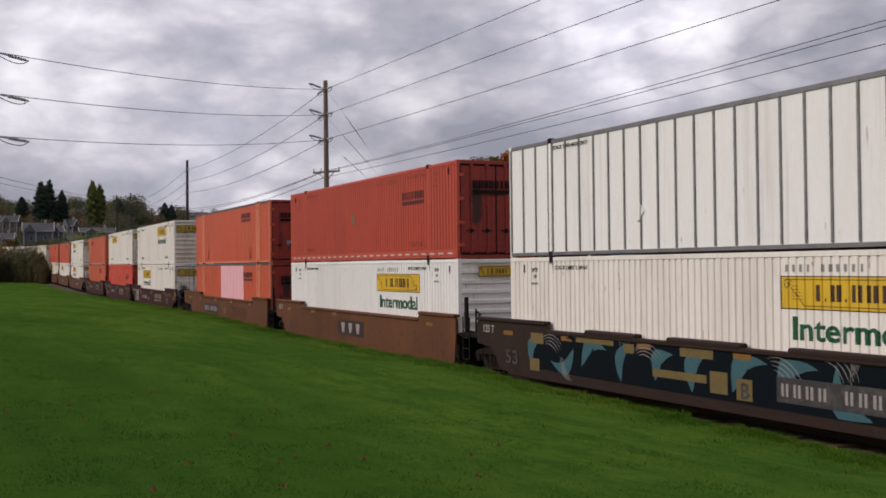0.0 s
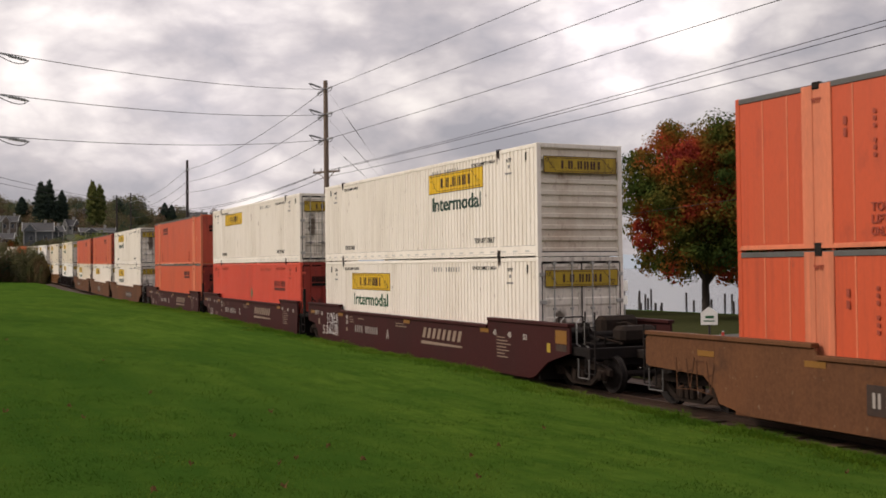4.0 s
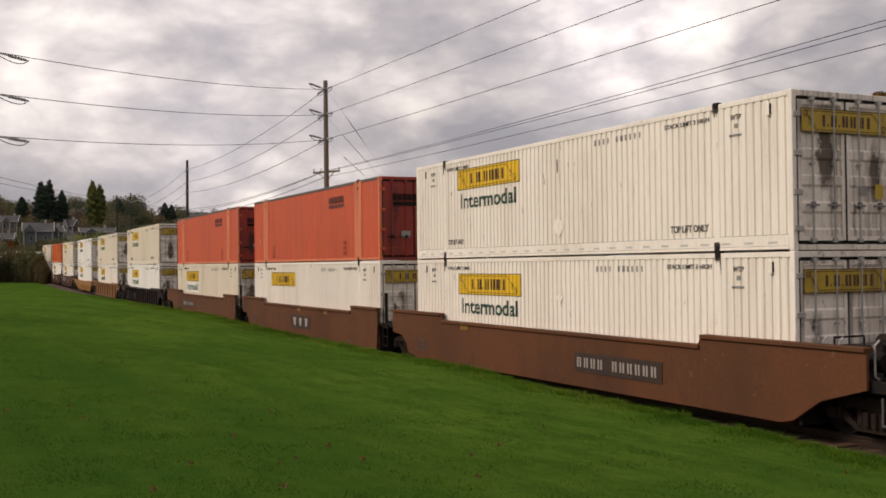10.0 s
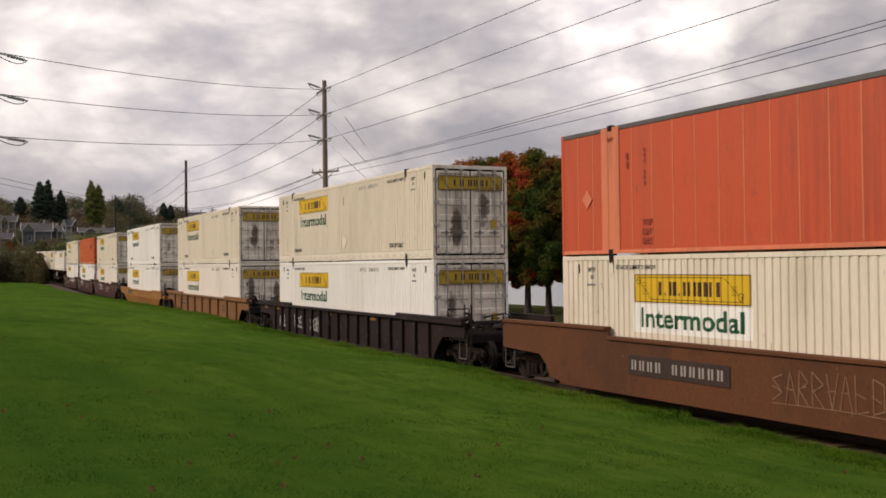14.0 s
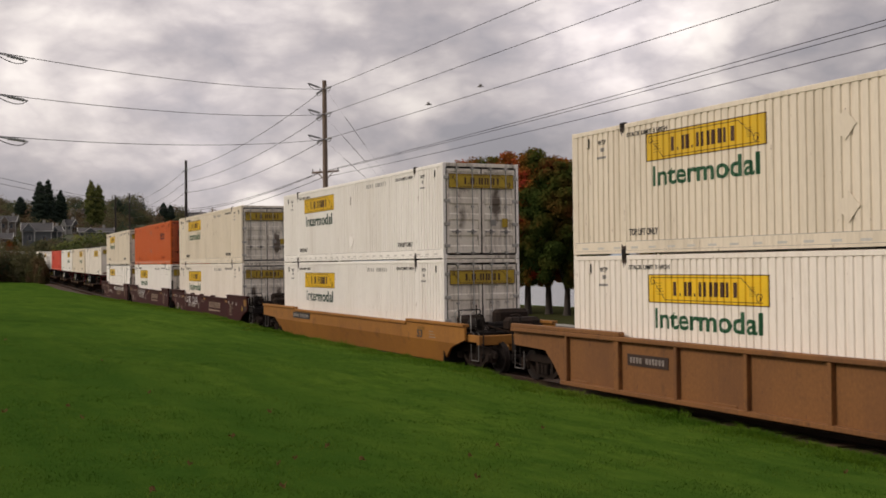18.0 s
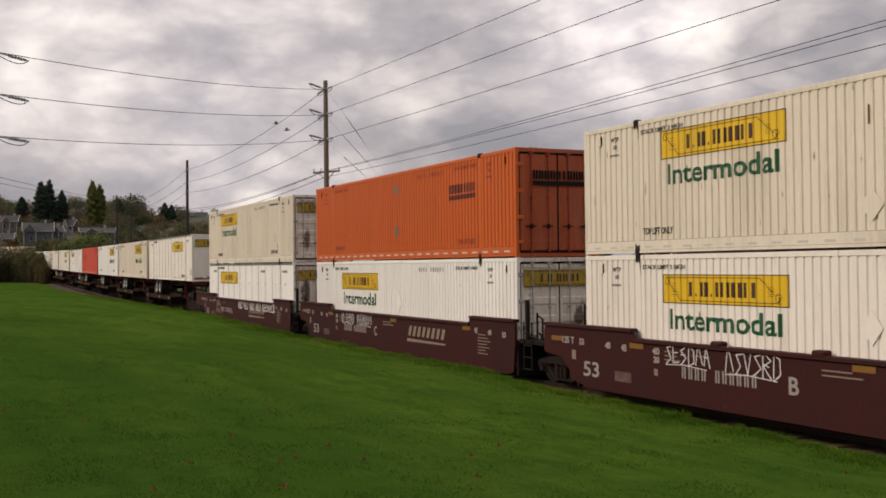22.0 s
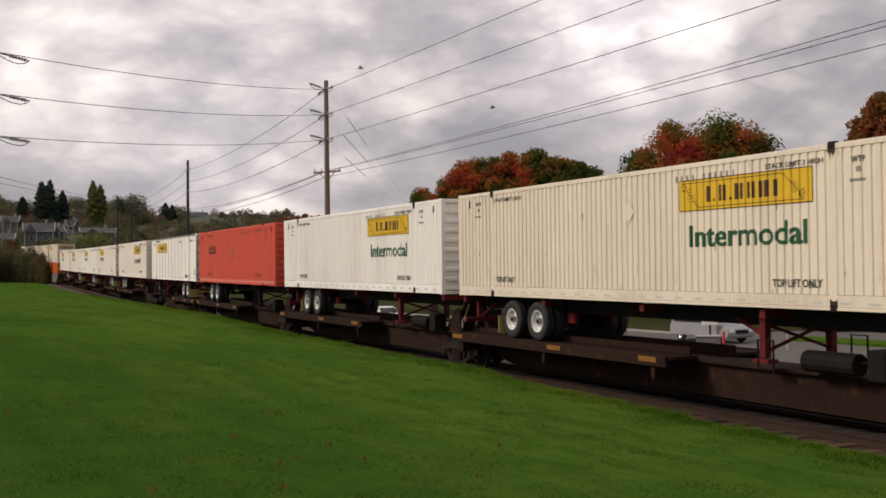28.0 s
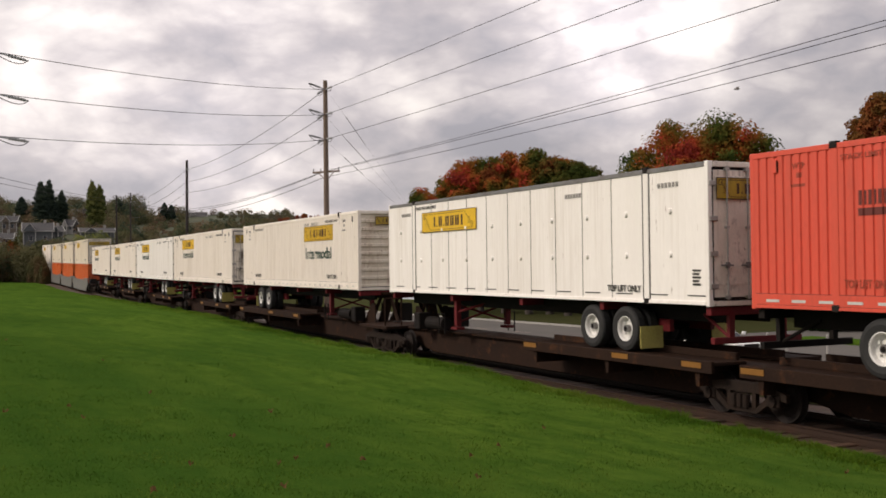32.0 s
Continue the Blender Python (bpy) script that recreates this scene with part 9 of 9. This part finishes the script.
def edge_spot(q):
    x = -4 - 95 * q.random() ** 1.6
    k = noise.noise(Vector((x * 0.7, 0, 7))) + 0.6 * noise.noise(Vector((x * 2.6, 0, 3)))
    return x, centre_y(x) - 2.85 - abs(q.gauss(0, 0.7)) + 0.4 * k


tagged(new("lawn_grass", blades(150000, lawn_spot, 0.026, 0.007, 41, BLADES)), "short mown grass blades of the lawn", "grass", kind="stuff")
def tufts(n, seed):
    """Tussocks of longer grass that lean outward over the edge of the ballast."""
    q = random.Random(seed)
    vv, ff = [], []
    for _ in range(n):
        x = -5 - 75 * q.random() ** 1.5
        lush = noise.noise(Vector((x * 0.45, 4.0, 7)))
        y = centre_y(x) - 2.75 - abs(q.gauss(0, 0.45)) + 0.6 * lush + 0.32 * noise.noise(Vector((x * 1.9, 1.0, 3)))
        rad, tall = q.uniform(0.10, 0.28), q.uniform(0.06, 0.14) * (1 + 0.7 * lush) * (1.6 if q.random() < 0.08 else 1)
        for _ in range(int(30 + 130 * rad)):
            a, k = q.uniform(0, 6.283), q.random() ** 0.6
            bx, by = x + math.cos(a) * rad * k, y + math.sin(a) * rad * k
            z = ground_z(bx, by) - 0.015
            h = tall * q.uniform(0.55, 1.15)
            w, t2 = q.uniform(0.005, 0.009), a - 1.571 + q.uniform(-0.6, 0.6)
            dx, dy = math.cos(t2) * w, math.sin(t2) * w
            lean = h * q.uniform(0.5, 1.5) * (0.4 + 0.6 * k)
            mx, my = bx + math.cos(a) * lean * 0.35, by + math.sin(a) * lean * 0.35
            i = len(vv)
            vv += [(bx - dx, by - dy, z), (bx + dx, by + dy, z), (mx + dx * 0.8, my + dy * 0.8, z + h * 0.65), (mx - dx * 0.8, my - dy * 0.8, z + h * 0.65), (bx + math.cos(a) * lean, by + math.sin(a) * lean, z + h)]
            ff += [(i, i + 1, i + 2, i + 3), (i + 3, i + 2, i + 4)]
    me = bpy.data.meshes.new("tufts")
    me.from_pydata(vv, [], ff)
    me.materials.append(TUFT)
    return me


tagged(new("edge_tufts", tufts(1150, 43)), "uneven tussocks of grass at the edge of the ballast", "grass", kind="stuff")
tagged(new("edge_grass", blades(80000, edge_spot, 0.075, 0.009, 42, TUFT)), "longer grass along the edge of the lawn", "grass", kind="stuff")

# tall weeds gone to seed at the edge of the ballast
for i, (wx, off) in enumerate([(-13.2, 2.7), (-14.6, 2.65), (-11.9, 2.72), (-17.4, 2.75), (-23.0, 2.8), (-10.9, 2.6), (-30.5, 2.8), (-12.4, 2.62), (-13.7, 2.6), (-15.8, 2.66), (-10.2, 2.66), (-19.6, 2.7), (-26.4, 2.75)]):
    wq = random.Random(500 + i)
    wy = centre_y(wx) - off
    b = bmesh.new()
    for k in range(9):
        a, ln = wq.uniform(0, 6.28), wq.uniform(0.18, 0.42)
        tip = Vector((math.cos(a) * 0.12, math.sin(a) * 0.12, ln))
        tube(b, (wq.uniform(-0.04, 0.04), wq.uniform(-0.04, 0.04), -0.03), tip, 0.004, 4, 0.002)
        for j in range(4):
            p = tip * (0.45 + 0.14 * j)
            d = Vector((wq.uniform(-1, 1), wq.uniform(-1, 1), 0.4)).normalized() * 0.05
            sd = d.cross(Vector((0, 0, 1))).normalized() * 0.011
            b.faces.new([b.verts.new(v) for v in (p, p + d * 0.5 + sd, p + d, p + d * 0.5 - sd)])
    weed = part("weed", b, BLADES, None, at=pose(wx, wy, ground_z(wx, wy) - 0.02))
    tagged(weed, "thin tall green weed at the edge of the ballast", "weed", "weeds by the track")

# ---- birds ----


FEATHER = material("grey_feathers", (0.28, 0.27, 0.26), 0.8, spots=0.5, spot_colour=(0.5, 0.49, 0.48), scale=9, bump=0)


def bird(label):
    c = thing("bird", label, "bird", "birds")
    b = bmesh.new()
    tube(b, (-0.22, 0, 0), (0, 0, 0.02), 0.02, 8, 0.07)
    tube(b, (0, 0, 0.02), (0.2, 0, 0.03), 0.07, 8, 0.02)
    part("body", b, FEATHER, c)
    for sgn in (-1, 1):
        b = bmesh.new()
        o = [(0.1, 0.0, 0.03), (-0.08, 0.0, 0.03), (-0.1, sgn * 0.25, 0.14), (0.0, sgn * 0.5, 0.08), (0.06, sgn * 0.25, 0.15)]
        vs = [b.verts.new(p) for p in o]
        w2 = [b.verts.new((p[0], p[1], p[2] - 0.015)) for p in o]
        b.faces.new(vs), b.faces.new(w2[::-1])
        for k in range(5):
            b.faces.new((vs[k], vs[(k + 1) % 5], w2[(k + 1) % 5], w2[k]))
        part("wing", b, FEATHER, c)
    return c


BIRD_A, BIRD_B = bird("small dark bird flying over the wires"), bird("small dark bird flying over the bay")


def sky_point(x, y, depth):
    m = aim()
    return EYE + m.to_3x3() @ (Vector(((x - 784) / 1877.2, -(y - 441) / 1877.2, -1)) * depth)


# ---- what moves ----
STEPS = [2.0 * i for i in range(17)]


def motions():
    for ob, mid, base in TRAIN:
        walk(ob, [(t, ride(mid, t, base)) for t in STEPS])
    for ob, x28, y, v in ((van, -45.9, 41.5, 9.8), (sedan, -56.2, 34.5, 9.2), (dark, -30.0, 33.0, 10.5)):
        t0 = {0: 28.0, 1: 30.0, 2: 19.0}[(van, sedan, dark).index(ob)]
        walk(ob, [(t, pose(x28 + v * (t - t0), y, ROAD_Z)) for t in (0.0, 16.0, 32.0)])
    for ob, rows in ((BIRD_A, [(0, 3600, 60), (15.5, 1700, 120), (17.5, 970, 155), (21, 621, 155), (22, 493, 214), (23, 386, 225), (24, 467, 183), (25, 517, 148), (25.5, 541, 131), (27.5, 629, 129), (28, 643, 119), (29, 727, 143), (31, 1072, 176), (32, 1310, 168)]), (BIRD_B, [(0, 3400, 80), (15.3, 1660, 150), (17.5, 850, 188), (21, 608, 145), (22, 512, 226), (23, 473, 193), (24, 487, 186), (28, 875, 193), (29, 1022, 180), (30, 1200, 169), (31, 1430, 160), (32, 1720, 150)])):
        walk(ob, [(t, Matrix.Translation(sky_point(x, y, 70)) @ pose(0, 0, 0, 0, 0, 62)) for t, x, y in rows])


motions()
